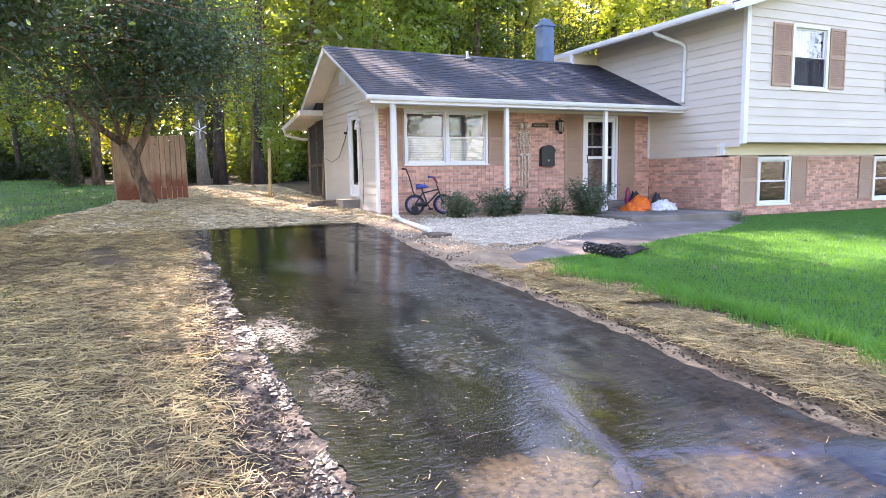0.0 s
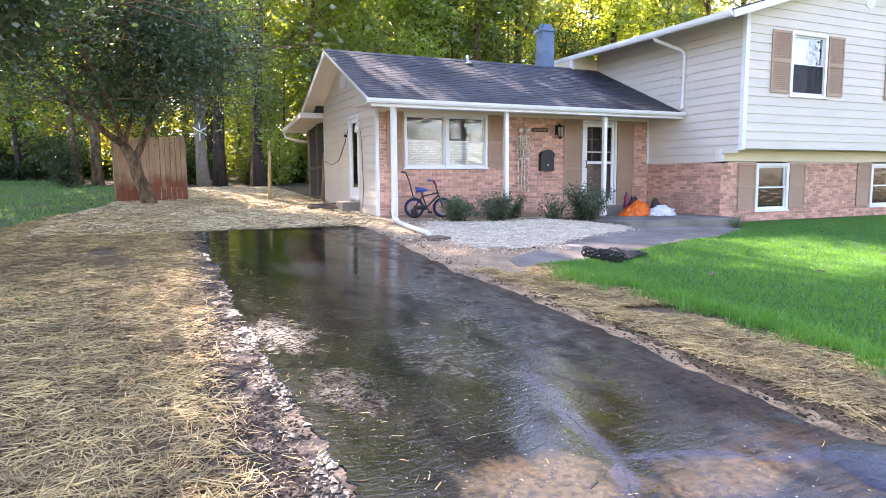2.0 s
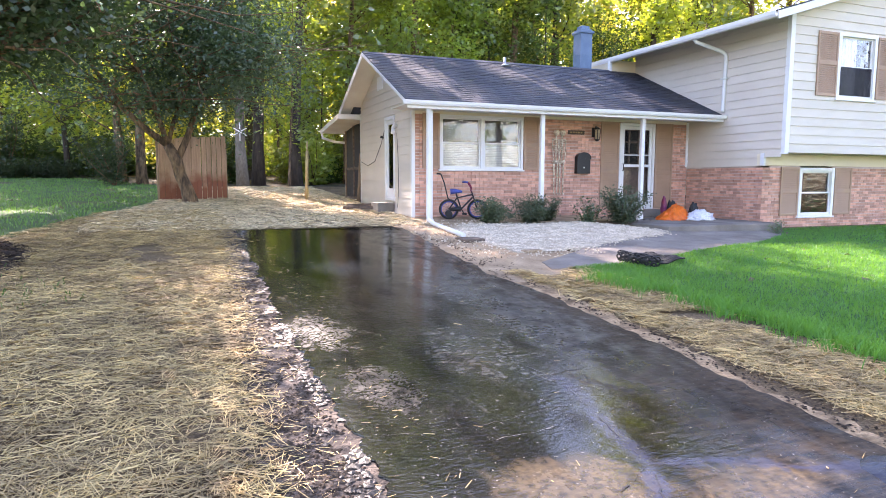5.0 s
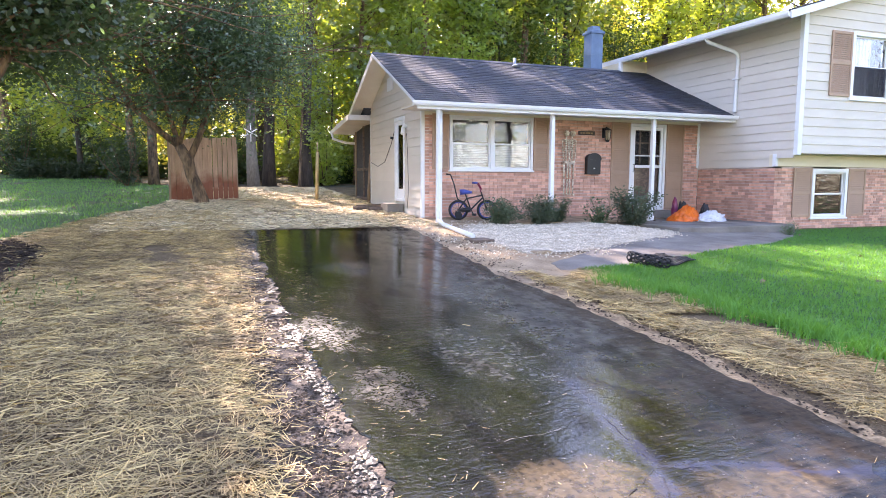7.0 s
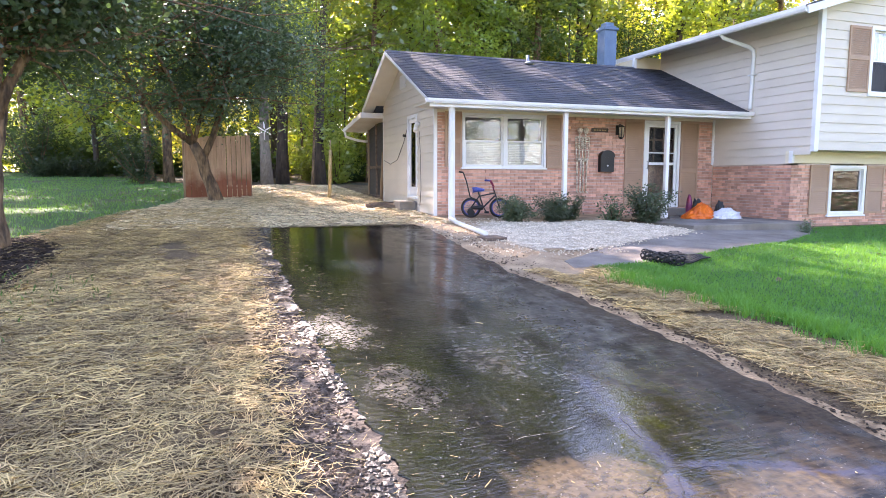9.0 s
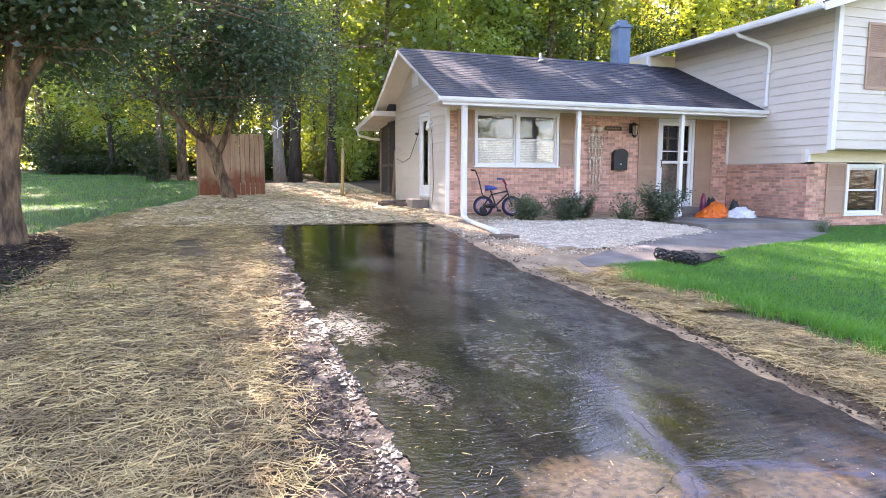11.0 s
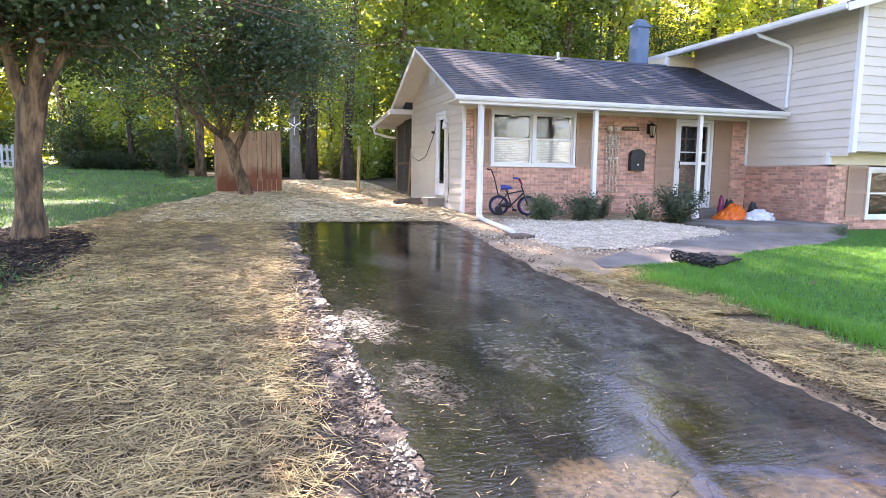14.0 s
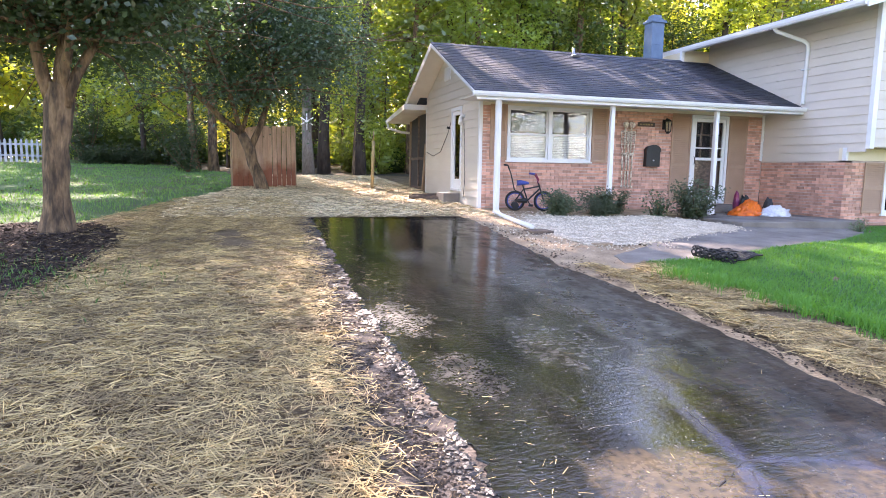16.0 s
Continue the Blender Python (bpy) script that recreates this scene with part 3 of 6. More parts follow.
patch("lawn", LAWN_R, 0.0, M["turf"], "bright green mown front lawn", "lawn", 0.06, 0.1, 40)
patch("side_lawn", LAWN_L, -0.008, M["turf_dim"], "shaded thin green side lawn", "lawn", 0.15, 0.2, 40)
patch("mulch_bed", MULCH, 0.0, M["mulch"], "dark brown mulch round a tree", "mulch", 0.12)
patch("gravel_bed", GRAVEL, 0.004, M["gravelbed"], "pale gravel bed before the porch", "gravel", 0.08)
patch("forest_floor", [(12.5, -90, 90), (20, -90, 90), (60, -120, 120)], -0.02, M["litter"], "leaf litter under the trees", "ground", 0.4, 0.8, 40)
walkway = patch("walkway", WALK, -0.004, M["concrete"], "grey concrete garden walkway", "walkway", 0.015, 0.06)
slab = link("porch_slab", boxes((4.3, 7.36, -3.0, -0.02, -0.35, -0.065), bevel=0.015), M["concrete"])
tagged(slab, "grey concrete slab before the front door", "slab", kind="structure")
patch("street", [(-34, -90, 90), (-26.5, -90, 90)], 0.02, M["street"], "grey asphalt street", "road", 0.02, 0.6, 20)


# ---- house ----
RIDGE_Y, RIDGE_Z, EAVE_Y, EAVE_Z = 2.2, 3.86, -1.18, 2.36
PITCH = (RIDGE_Z - EAVE_Z) / (RIDGE_Y - EAVE_Y)
X2, BRICK_Y, UP_Y = 7.4, -2.36, -2.89
UP_MID, UP_EAVE_X, UP_PITCH = 11.45, 6.6, 0.304
house = base("house", 5.0, 1.5, 0.0, "split-level house of salmon brick and cream lap siding", "house")


def roof_top(y):
    return RIDGE_Z - PITCH * abs(y - RIDGE_Y)


def up_under(x):
    return 4.32 + UP_PITCH * (min(x, 2 * UP_MID - x) - X2)


def cut(a, b, holes):
    """What is left of the stretch a to b without the holes."""
    out = [(a, b)]
    for h0, h1 in holes:
        out = [s for p, q in out for s in ((p, min(q, h0)), (max(p, h1), q)) if s[1] - s[0] > 0.02]
    return out


def box_mesh(name, dx, dy, dz, material):
    bm = bmesh.new()
    box(bm, 0, dx, 0, dy, 0, dz, bevel=0.0)
    me = bpy.data.meshes.new(name)
    bm.to_mesh(me), bm.free()
    me.materials.append(material)
    return me


BRICK = box_mesh("brick", 1, 1, 1, M["brick"])
BOXF = [(0, 3, 2, 1), (4, 5, 6, 7), (0, 1, 5, 4), (1, 2, 6, 5), (2, 3, 7, 6), (3, 0, 4, 7)]


def box8(x0, x1, y0, y1, z0, z1):
    return [(x0, y0, z0), (x1, y0, z0), (x1, y1, z0), (x0, y1, z0), (x0, y0, z1), (x1, y0, z1), (x1, y1, z1), (x0, y1, z1)]


def lay_bricks(wall, along, u0, u1, z0, z1, at, holes, singles, rng):
    """Running bond on a wall: along 'x' the bricks face -y at y = at, along 'y' they face -x at x = at."""
    course, length, joint = 0.0677, 0.2032, 0.010
    verts, faces, made = [], [], 0
    rows = int((z1 - z0) / course + 0.5)
    for r in range(rows):
        za = z0 + r * course
        zb = min(za + course - joint, z1)
        gaps = [(h[0], h[1]) for h in holes if za < h[3] - 0.01 and zb > h[2] + 0.01]
        u = u0 - (length / 2 if r % 2 else 0)
        while u < u1:
            for a, b in cut(max(u, u0), min(u + length - joint, u1), gaps):
                out = 0.006 + rng.random() * 0.005
                if along == "x":
                    spot = (a, b, at - out, at + 0.02, za, zb)
                else:
                    spot = (at - out, at + 0.02, a, b, za, zb)
                if made < singles:
                    ob = new("brick", BRICK)
                    ob.parent = wall
                    ob.location = spot[0], spot[2], spot[4]
                    ob.scale = spot[1] - spot[0], spot[3] - spot[2], spot[5] - spot[4]
                    made += 1
                else:
                    k = len(verts)
                    verts += box8(*spot)
                    faces += [tuple(k + i for i in f) for f in BOXF]
            u += length
    if verts:
        rest = from_arrays("brickwork", verts, faces, M["bricks"])
        rest.parent = wall
        tagged(rest, kind="stuff")


def plank(wall, corners, out, depth=0.024):
    """A lap-siding board: corners (u0, u1, z0) below and (u0, u1, z1) above; out maps (u, z, d) to the world."""
    (a, b, z0), (c, d, z1) = corners
    bm = bmesh.new()
    v = [bm.verts.new(out(*p)) for p in ((a, z0, depth), (b, z0, depth), (d, z1, 0.004), (c, z1, 0.004), (a, z0, -0.004), (b, z0, -0.004), (d, z1, -0.006), (c, z1, -0.006))]
    for f in ((0, 1, 2, 3), (4, 7, 6, 5), (0, 4, 5, 1), (2, 6, 7, 3), (0, 3, 7, 4), (1, 5, 6, 2)):
        bm.faces.new([v[i] for i in f])
    bmesh.ops.recalc_face_normals(bm, faces=bm.faces[:])
    return part("siding_board", bm, M["siding"], wall)


# wing: brick front
W1, D1 = (0.66, 2.61, 1.10, 2.21), (5.33, 6.33, 0.13, 2.19)
front = part("brick_wall", boxes((0.0, W1[0], 0.012, 0.2, -0.25, 2.3), (W1[1], D1[0], 0.012, 0.2, -0.25, 2.3), (D1[1], X2, 0.012, 0.2, -0.25, 2.3),
                                 (W1[0], W1[1], 0.012, 0.2, -0.25, W1[2]), (W1[0], W1[1], 0.012, 0.2, W1[3], 2.3),
                                 (D1[0], D1[1], 0.012, 0.2, -0.25, D1[2]), (D1[0], D1[1], 0.012, 0.2, D1[3], 2.3)), M["mortar"], house,
             "salmon brick front wall under the porch roof")
# wing: siding gable
def gable_top(y):
    return roof_top(y) - 0.07


SD = (1.27, 1.94, 0.38, 2.25)       # narrow glazed side door: y, y, z, z
bm = bmesh.new()
prism(bm, [(0.0, -0.2), (SD[0], -0.2), (SD[0], gable_top(SD[0])), (0.0, gable_top(0))], "x", 0.002, 0.15)
prism(bm, [(SD[1], -0.2), (4.38, -0.2), (4.38, gable_top(4.38)), (2.2, gable_top(2.2)), (SD[1], gable_top(SD[1]))], "x", 0.002, 0.15)
prism(bm, [(SD[0], -0.2), (SD[1], -0.2), (SD[1], SD[2]), (SD[0], SD[2])], "x", 0.002, 0.15)
prism(bm, [(SD[0], SD[3]), (SD[1], SD[3]), (SD[1], gable_top(SD[1])), (SD[0], gable_top(SD[0]))], "x", 0.002, 0.15)
gable = part("gable_wall", bm, M["siding"], house, "cream lap siding gable wall")
EXPO = 0.19
for i in range(22):
    z0 = -0.13 + i * EXPO
    z1 = z0 + EXPO + 0.006
    if z0 > gable_top(2.2) - 0.1:
        break

    def span(z):
        half = (RIDGE_Z - 0.10 - z) / PITCH
        return max(0.05, RIDGE_Y - half), min(4.36, RIDGE_Y + half)
    (a0, b0), (a1, b1) = span(z0), span(min(z1, 3.74))
    holes = [(SD[0] - 0.06, SD[1] + 0.06)] if z0 < SD[3] + 0.05 and z1 > SD[2] else []
    for p, q in cut(a0, b0, holes):
        plank(gable, ((p, q, z0), (max(p, a1), min(q, b1), min(z1, 3.74))), lambda u, z, d: (-d, u, z))
part("corner_board", boxes((-0.022, 0.05, -0.012, 0.07, -0.15, 2.30), bevel=0.004), M["white"], house)
part("corner_board", boxes((-0.020, 0.04, 4.33, 4.42, 0.1, 2.62), bevel=0.004), M["dirtywhite"], house)
part("corner_board", boxes((X2 - 0.075, X2 - 0.004, -0.03, 0.01, 1.17, 2.28), bevel=0.004), M["white"], house)
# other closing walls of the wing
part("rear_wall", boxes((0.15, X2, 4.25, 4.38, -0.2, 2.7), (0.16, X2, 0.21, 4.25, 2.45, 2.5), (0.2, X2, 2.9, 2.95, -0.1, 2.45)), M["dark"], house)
part("gable_vent", boxes((-0.04, 0.01, 2.15, 2.62, 3.02, 3.34), bevel=0.01), M["white"], house, "white louvred gable vent")

# wing roof
RX0, RX1 = -0.50, X2 + 0.05
bm = bmesh.new()
prism(bm, [(EAVE_Y, EAVE_Z - 0.07), (EAVE_Y, EAVE_Z - 0.012), (RIDGE_Y, RIDGE_Z - 0.012), (5.3, roof_top(5.3) - 0.012), (5.3, roof_top(5.3) - 0.07), (RIDGE_Y, RIDGE_Z - 0.07)], "x", RX0, X2)
roof = part("roof", bm, M["dirtywhite"], house, "dark charcoal asphalt shingle roof")


def lay_shingles(parent, top, u0, u1, ya, yb, singles, rng):
    """Three-tab shingles in courses from the eave up; top(u) gives the height."""
    run = math.hypot(yb - ya, top(yb) - top(ya))
    course, tab = 0.14, 0.30
    n = int(run / course)
    tilt = math.atan2(top(yb) - top(ya), yb - ya)
    verts, faces, made = [], [], 0
    me = box_mesh("shingle", 1, 1, 1, M["shingle"])
    for r in range(n):
        y = ya + (yb - ya) * r / n
        x = u0 - (tab / 2 if r % 2 else 0) - rng.random() * 0.02
        while x < u1:
            a, b = max(x, u0), min(x + tab - 0.007, u1)
            if b - a > 0.03:
                t = 0.007 + rng.random() * 0.005
                m = Matrix.Translation((a, y - 0.012, top(y) - 0.010)) @ Matrix.Rotation(tilt - 0.045, 4, "X") @ Matrix.Diagonal((b - a, course + 0.035, t, 1))
                if made < singles and r > 2:
                    ob = new("shingle", me)
                    ob.parent = parent
                    ob.matrix_basis = m
                    made += 1
                else:
                    k = len(verts)
                    verts += [tuple(m @ Vector(p)) for p in box8(0, 1, 0, 1, 0, 1)]
                    faces += [tuple(k + i for i in f) for f in BOXF]
            x += tab
    rest = from_arrays("shingles", verts, faces, M["shingles"])
    rest.parent = parent
    tagged(rest, kind="stuff")


# ridge caps, rakes, gutter, soffit
part("ridge_cap", prism(bmesh.new(), [(2.06, roof_top(2.06) - 0.01), (2.06, roof_top(2.06) + 0.012), (RIDGE_Y, RIDGE_Z + 0.02), (2.34, roof_top(2.34) + 0.012), (2.34, roof_top(2.34) - 0.01), (RIDGE_Y, RIDGE_Z - 0.02)], "x", RX0 - 0.01, 6.5), M["shingle"], house)
for a, b in ((EAVE_Y - 0.03, RIDGE_Y), (RIDGE_Y, 4.75)):
    part("rake_board", prism(bmesh.new(), [(a, roof_top(a) - (0.17 if a > 0 else 0.08)), (b, roof_top(b) - (0.17 if a > 0 else 0.08)), (b, roof_top(b) - 0.022), (a, roof_top(a) - 0.022)], "x", RX0 - 0.03, RX0 - 0.002), M["dirtywhite"] if a > 0 else M["white"], house)
part("gutter", prism(bmesh.new(), [(-1.19, 2.275), (-1.255, 2.275), (-1.28, 2.315), (-1.29, 2.36), (-1.278, 2.362), (-1.265, 2.33), (-1.20, 2.33), (-1.20, 2.362), (-1.19, 2.362)], "x", -0.60, X2 - 0.01), M["white"], house, "white metal gutter along the porch eave")
part("fascia", boxes((-0.5, X2 - 0.01, -1.180, -1.155, 2.215, 2.345), bevel=0.003), M["white"], house)
part("porch_beam", boxes((-0.03, X2 - 0.01, -1.05, -0.93, 2.225, 2.30), bevel=0.004), M["white"], house)
part("porch_ceiling", boxes((-0.48, X2 - 0.01, -1.155, 0.0, 2.302, 2.32)), M["dirtywhite"], house)
part("trim_board", boxes((0.05, X2 - 0.08, -0.022, 0.008, 2.235, 2.30), bevel=0.003), M["cream"], house)
for x in (0.03, 2.58, 5.19):
    post = part("porch_post", boxes((x - 0.045, x + 0.045, -1.04, -0.95, -0.25, 2.228), bevel=0.008), M["white"], house, "white square porch post")
    part("post_base", boxes((x - 0.06, x + 0.06, -1.055, -0.935, -0.25, 0.05), bevel=0.006), M["white"], post)

# rear screened porch
part("porch_roof", prism(bmesh.new(), [(4.5, 2.62), (6.95, 2.36), (6.95, 2.27), (6.85, 2.25), (4.5, 2.48)], "x", -0.62, 5.0), M["dirtywhite"], house, "low cream porch roof edge")
part("porch_shingles", prism(bmesh.new(), [(4.4, 2.80), (4.5, 2.63), (7.0, 2.37), (7.0, 2.39), (4.5, 2.82)], "x", -0.20, 5.0), M["shingle"], house)
scr = part("porch_screen", boxes((0.06, 0.08, 4.42, 6.5, 0.2, 2.4), (0.08, 5.0, 6.48, 6.5, 0.2, 2.4)), M["screen"], house, "dark insect screen wall")
for y in (4.47, 5.45, 6.46):
    part("screen_post", boxes((0.02, 0.10, y - 0.04, y + 0.04, 0.15, 2.42), bevel=0.005), M["oldwood"] if y < 6 else M["rawwood"], scr)
for z in (0.30, 1.15):
    part("screen_rail", boxes((0.03, 0.09, 4.5, 6.42, z - 0.04, z + 0.04), bevel=0.005), M["oldwood"], scr)
part("rear_gutter", tubes(([(-0.64, 6.95, 2.30), (3.0, 6.95, 2.30)], 0.055), ([(-0.60, 6.9, 2.28), (-0.58, 6.88, 2.1), (-0.2, 6.75, 1.98), (0.02, 6.55, 1.95)], 0.04)), M["dirtywhite"], house, "white rear gutter with an elbow")


# windows, shutters, doors; all face -y unless turned
def window(x0, x1, z0, z1, y, units=1, behind="blind", label="white double-hung window", glass="pane"):
    c = 0.055 if units > 1 else 0.085
    bm = boxes((x0, x0 + c, y - 0.035, y + 0.12, z0, z1), (x1 - c, x1, y - 0.035, y + 0.12, z0, z1),
               (x0 + c, x1 - c, y - 0.035, y + 0.12, z1 - c, z1), (x0 + c, x1 - c, y - 0.035, y + 0.12, z0, z0 + c * 0.6), bevel=0.004)
    xs = [x0 + c + (x1 - x0 - 2 * c) * k / units for k in range(units + 1)]
    for x in xs[1:-1]:
        box(bm, x - 0.045, x + 0.045, y - 0.03, y + 0.12, z0 + c * 0.6, z1 - c, bevel=0.004)
    w = part("window", bm, M["white"], house, label)
    part("sill", boxes((x0 - 0.03, x1 + 0.03, y - 0.06, y + 0.02, z0 - 0.035, z0 + 0.002), bevel=0.006), M["white"], w)
    for k in range(units):
        a = xs[k] + (0.045 if k else 0)
        b = xs[k + 1] - (0.045 if k < units - 1 else 0)
        lo, hi = z0 + c * 0.6, z1 - c
        mid = (lo + hi) / 2
        for s0, s1, yy in ((mid - 0.02, hi, y + 0.03), (lo, mid + 0.02, y + 0.0)):
            t = 0.035
            sash = part("sash", boxes((a, a + t, yy, yy + 0.03, s0, s1), (b - t, b, yy, yy + 0.03, s0, s1), (a + t, b - t, yy, yy + 0.03, s1 - t, s1), (a + t, b - t, yy, yy + 0.03, s0, s0 + t), bevel=0.003), M["white"], w)
            pane = part("pane", boxes((a + t, b - t, yy + 0.012, yy + 0.016, s0 + t, s1 - t)), M[glass], w)
            pane.visible_shadow = False
        if behind == "blind":
            part("blind", boxes(*[(a, b, y + 0.09, y + 0.10, z, z + 0.034) for z in np.arange(lo, mid + 0.02, 0.038)]), M["blind"], w, "pale lowered window blind")
        elif behind == "curtain":
            bm = bmesh.new()
            top = []
            for side in ((a, a + (b - a) * 0.60), (b - (b - a) * 0.06, b)):
                pts = [(side[0] + (side[1] - side[0]) * i / 24, y + 0.11 + 0.018 * math.sin(i * 1.5)) for i in range(25)]
                vs = [[bm.verts.new((px, py, z)) for px, py in pts] for z in (lo, hi)]
                for i in range(24):
                    bm.faces.new((vs[0][i], vs[0][i + 1], vs[1][i + 1], vs[1][i])).smooth = True
            part("curtain", bm, M["curtain"], w, "sheer white curtain")
            part("insect_screen", boxes((a + 0.03, b - 0.03, y - 0.012, y - 0.010, lo + 0.03, mid)), M["meshscreen"], w, "dark insect screen over the lower sash").visible_shadow = False
    # black sheet behind the panes stands in for the dim room
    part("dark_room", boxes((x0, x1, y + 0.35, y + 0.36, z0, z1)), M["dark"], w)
    return w


def shutter(x0, x1, z0, z1, y, mid=0.5):
    t = 0.045
    zm = z0 + (z1 - z0) * mid
    s = part("shutter", boxes((x0, x0 + t, y - 0.035, y - 0.008, z0, z1), (x1 - t, x1, y - 0.035, y - 0.008, z0, z1),
                              (x0 + t, x1 - t, y - 0.035, y - 0.008, z0, z0 + t * 1.3), (x0 + t, x1 - t, y - 0.035, y - 0.008, z1 - t * 1.3, z1),
                              (x0 + t, x1 - t, y - 0.035, y - 0.008, zm - t, zm + t), bevel=0.003), M["shutter"], house, "tan louvred shutter")
    bm = bmesh.new()
    for a, b in ((z0 + t * 1.3, zm - t), (zm + t, z1 - t * 1.3)):
        n = int((b - a) / 0.042)
        for i in range(n):
            z = a + (b - a) * (i + 0.5) / n
            v = [bm.verts.new(p) for p in ((x0 + t, y - 0.032, z - 0.02), (x1 - t, y - 0.032, z - 0.02), (x1 - t, y - 0.012, z + 0.022), (x0 + t, y - 0.012, z + 0.022),
                                           (x0 + t, y - 0.026, z - 0.022), (x1 - t, y - 0.026, z - 0.022), (x1 - t, y - 0.008, z + 0.018), (x0 + t, y - 0.008, z + 0.018))]
            for f in BOXF:
                bm.faces.new([v[i] for i in f])
    bmesh.ops.recalc_face_normals(bm, faces=bm.faces[:])
    part("louvres", bm, M["shutter"], s)
    return s


window(0.62, 2.65, 1.065, 2.24, 0.0, 2, "blind", "white paired double-hung window with wavy reflections")
shutter(0.22, 0.61, 1.08, 2.26, 0.0, 0.47)
shutter(2.67, 3.06, 1.06, 2.26, 0.0, 0.47)
shutter(4.76, 5.28, 0.18, 2.235, 0.0, 0.42)
shutter(6.37, 6.90, 0.14, 2.235, 0.0, 0.42)
# front door with its storm door
dx0, dx1, dz0, dz1 = 5.30, 6.35, 0.13, 2.215
door = part("front_door", boxes((dx0, dx0 + 0.07, -0.03, 0.12, dz0, dz1), (dx1 - 0.07, dx1, -0.03, 0.12, dz0, dz1), (dx0 + 0.07, dx1 - 0.07, -0.03, 0.12, dz1 - 0.07, dz1), bevel=0.004), M["white"], house, "white storm door before a dark panelled door")
a, b = dx0 + 0.075, dx1 - 0.075
part("storm_frame", boxes((a, a + 0.075, -0.01, 0.03, dz0, dz1 - 0.075), (b - 0.075, b, -0.01, 0.03, dz0, dz1 - 0.075), (a + 0.075, b - 0.075, -0.01, 0.03, dz1 - 0.15, dz1 - 0.075),
                          (a + 0.075, b - 0.075, -0.01, 0.03, dz0, dz0 + 0.18), (a + 0.075, b - 0.075, -0.01, 0.03, 1.16, 1.225), (a + 0.075, b - 0.075, 0.0, 0.02, 1.44, 1.465), bevel=0.004), M["white"], door)
pane = part("pane", boxes((a + 0.075, b - 0.075, 0.008, 0.012, dz0 + 0.18, dz1 - 0.15)), M["doorglass"], door)
pane.visible_shadow = False
rows = [(a, b, 0.10, 0.14, dz0, 1.15)]
for i in range(4):
    x = a + (b - a - 0.04) * i / 3
    rows.append((x, x + 0.04, 0.10, 0.14, 1.15, 2.1))
for z in (1.15, 1.45, 1.75, 2.05):
    rows.append((a + 0.04, b - 0.04, 0.105, 0.135, z, z + 0.04))
part("inner_door", boxes(*rows, bevel=0.003), M["oldwood"], door, "dark wooden inner door with small lights")
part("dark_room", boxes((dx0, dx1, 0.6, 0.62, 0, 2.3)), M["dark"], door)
part("door_handle", tubes(([(a + 0.035, -0.01, 1.24), (a + 0.035, -0.05, 1.23), (a + 0.035, -0.05, 1.08), (a + 0.035, -0.01, 1.07)], 0.011)), M["black"], door)
part("doorstep", boxes((dx0 - 0.1, dx1 + 0.1, -0.32, 0.01, -0.2, 0.12), bevel=0.01), M["concrete"], house, "concrete doorstep")
# side door
y0, y1, z0, z1 = SD
sdoor = part("side_door", boxes((-0.035, 0.1, y0 - 0.06, y0 + 0.02, z0 - 0.03, z1 + 0.06), (-0.035, 0.1, y1 - 0.02, y1 + 0.06, z0 - 0.03, z1 + 0.06), (-0.035, 0.1, y0 + 0.02, y1 - 0.02, z1 - 0.02, z1 + 0.06), (-0.05, 0.1, y0 + 0.02, y1 - 0.02, z0 - 0.03, z0 + 0.03),
                                (0.0, 0.04, y0 + 0.02, y0 + 0.11, z0 + 0.03, z1 - 0.02), (0.0, 0.04, y1 - 0.11, y1 - 0.02, z0 + 0.03, z1 - 0.02), (0.0, 0.04, y0 + 0.11, y1 - 0.11, z0 + 0.03, z0 + 0.25), (0.0, 0.04, y0 + 0.11, y1 - 0.11, z1 - 0.12, z1 - 0.02), bevel=0.003), M["white"], house, "narrow white glazed side door")
pane = part("pane", boxes((0.015, 0.02, y0 + 0.11, y1 - 0.11, z0 + 0.25, z1 - 0.12)), M["pane"], sdoor)
pane.visible_shadow = False
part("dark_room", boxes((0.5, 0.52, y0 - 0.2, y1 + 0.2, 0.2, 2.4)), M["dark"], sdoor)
# pale sheet added behind the pane to imitate leaf reflections
part("curtain", boxes((0.055, 0.06, y0 + 0.11, y1 - 0.11, z0 + 0.25, z1 - 0.12)), M["curtain"], sdoor, "pale panel standing in for the bright reflection in the glass")
part("wall_light", tubes(([(0.0, 1.05, 2.05), (-0.08, 1.05, 2.08), (-0.10, 1.05, 2.0)], [0.05, 0.045, 0.05]), ([(-0.10, 1.05, 2.01), (-0.12, 1.02, 1.88)], [0.045, 0.055])), M["white"], house, "small white wall floodlight")
part("wall_cable", tubes(([(-0.02, 2.0, 2.05), (-0.025, 2.3, 1.72), (-0.025, 2.9, 1.30), (-0.025, 3.6, 1.20), (-0.025, 4.3, 1.32)], 0.008), ([(-0.02, 1.05, 1.9), (-0.025, 0.95, 1.4), (-0.025, 0.9, 0.6), (-0.025, 1.0, 0.2)], 0.006), n=5), M["black"], house, "dark cable slung along the siding")
part("tap", tubes(([(0, 2.15, 1.85), (-0.09, 2.15, 1.87)], 0.03), n=6), M["black"], house)

# ---- upper block ----
UW = [(8.80, 10.02, 2.63, 4.06), (12.81, 14.03, 2.63, 4.06)]
LW = [(8.50, 9.62, 0.02, 1.135), (12.74, 13.92, 0.02, 1.135)]
XR = 2 * UP_MID - X2
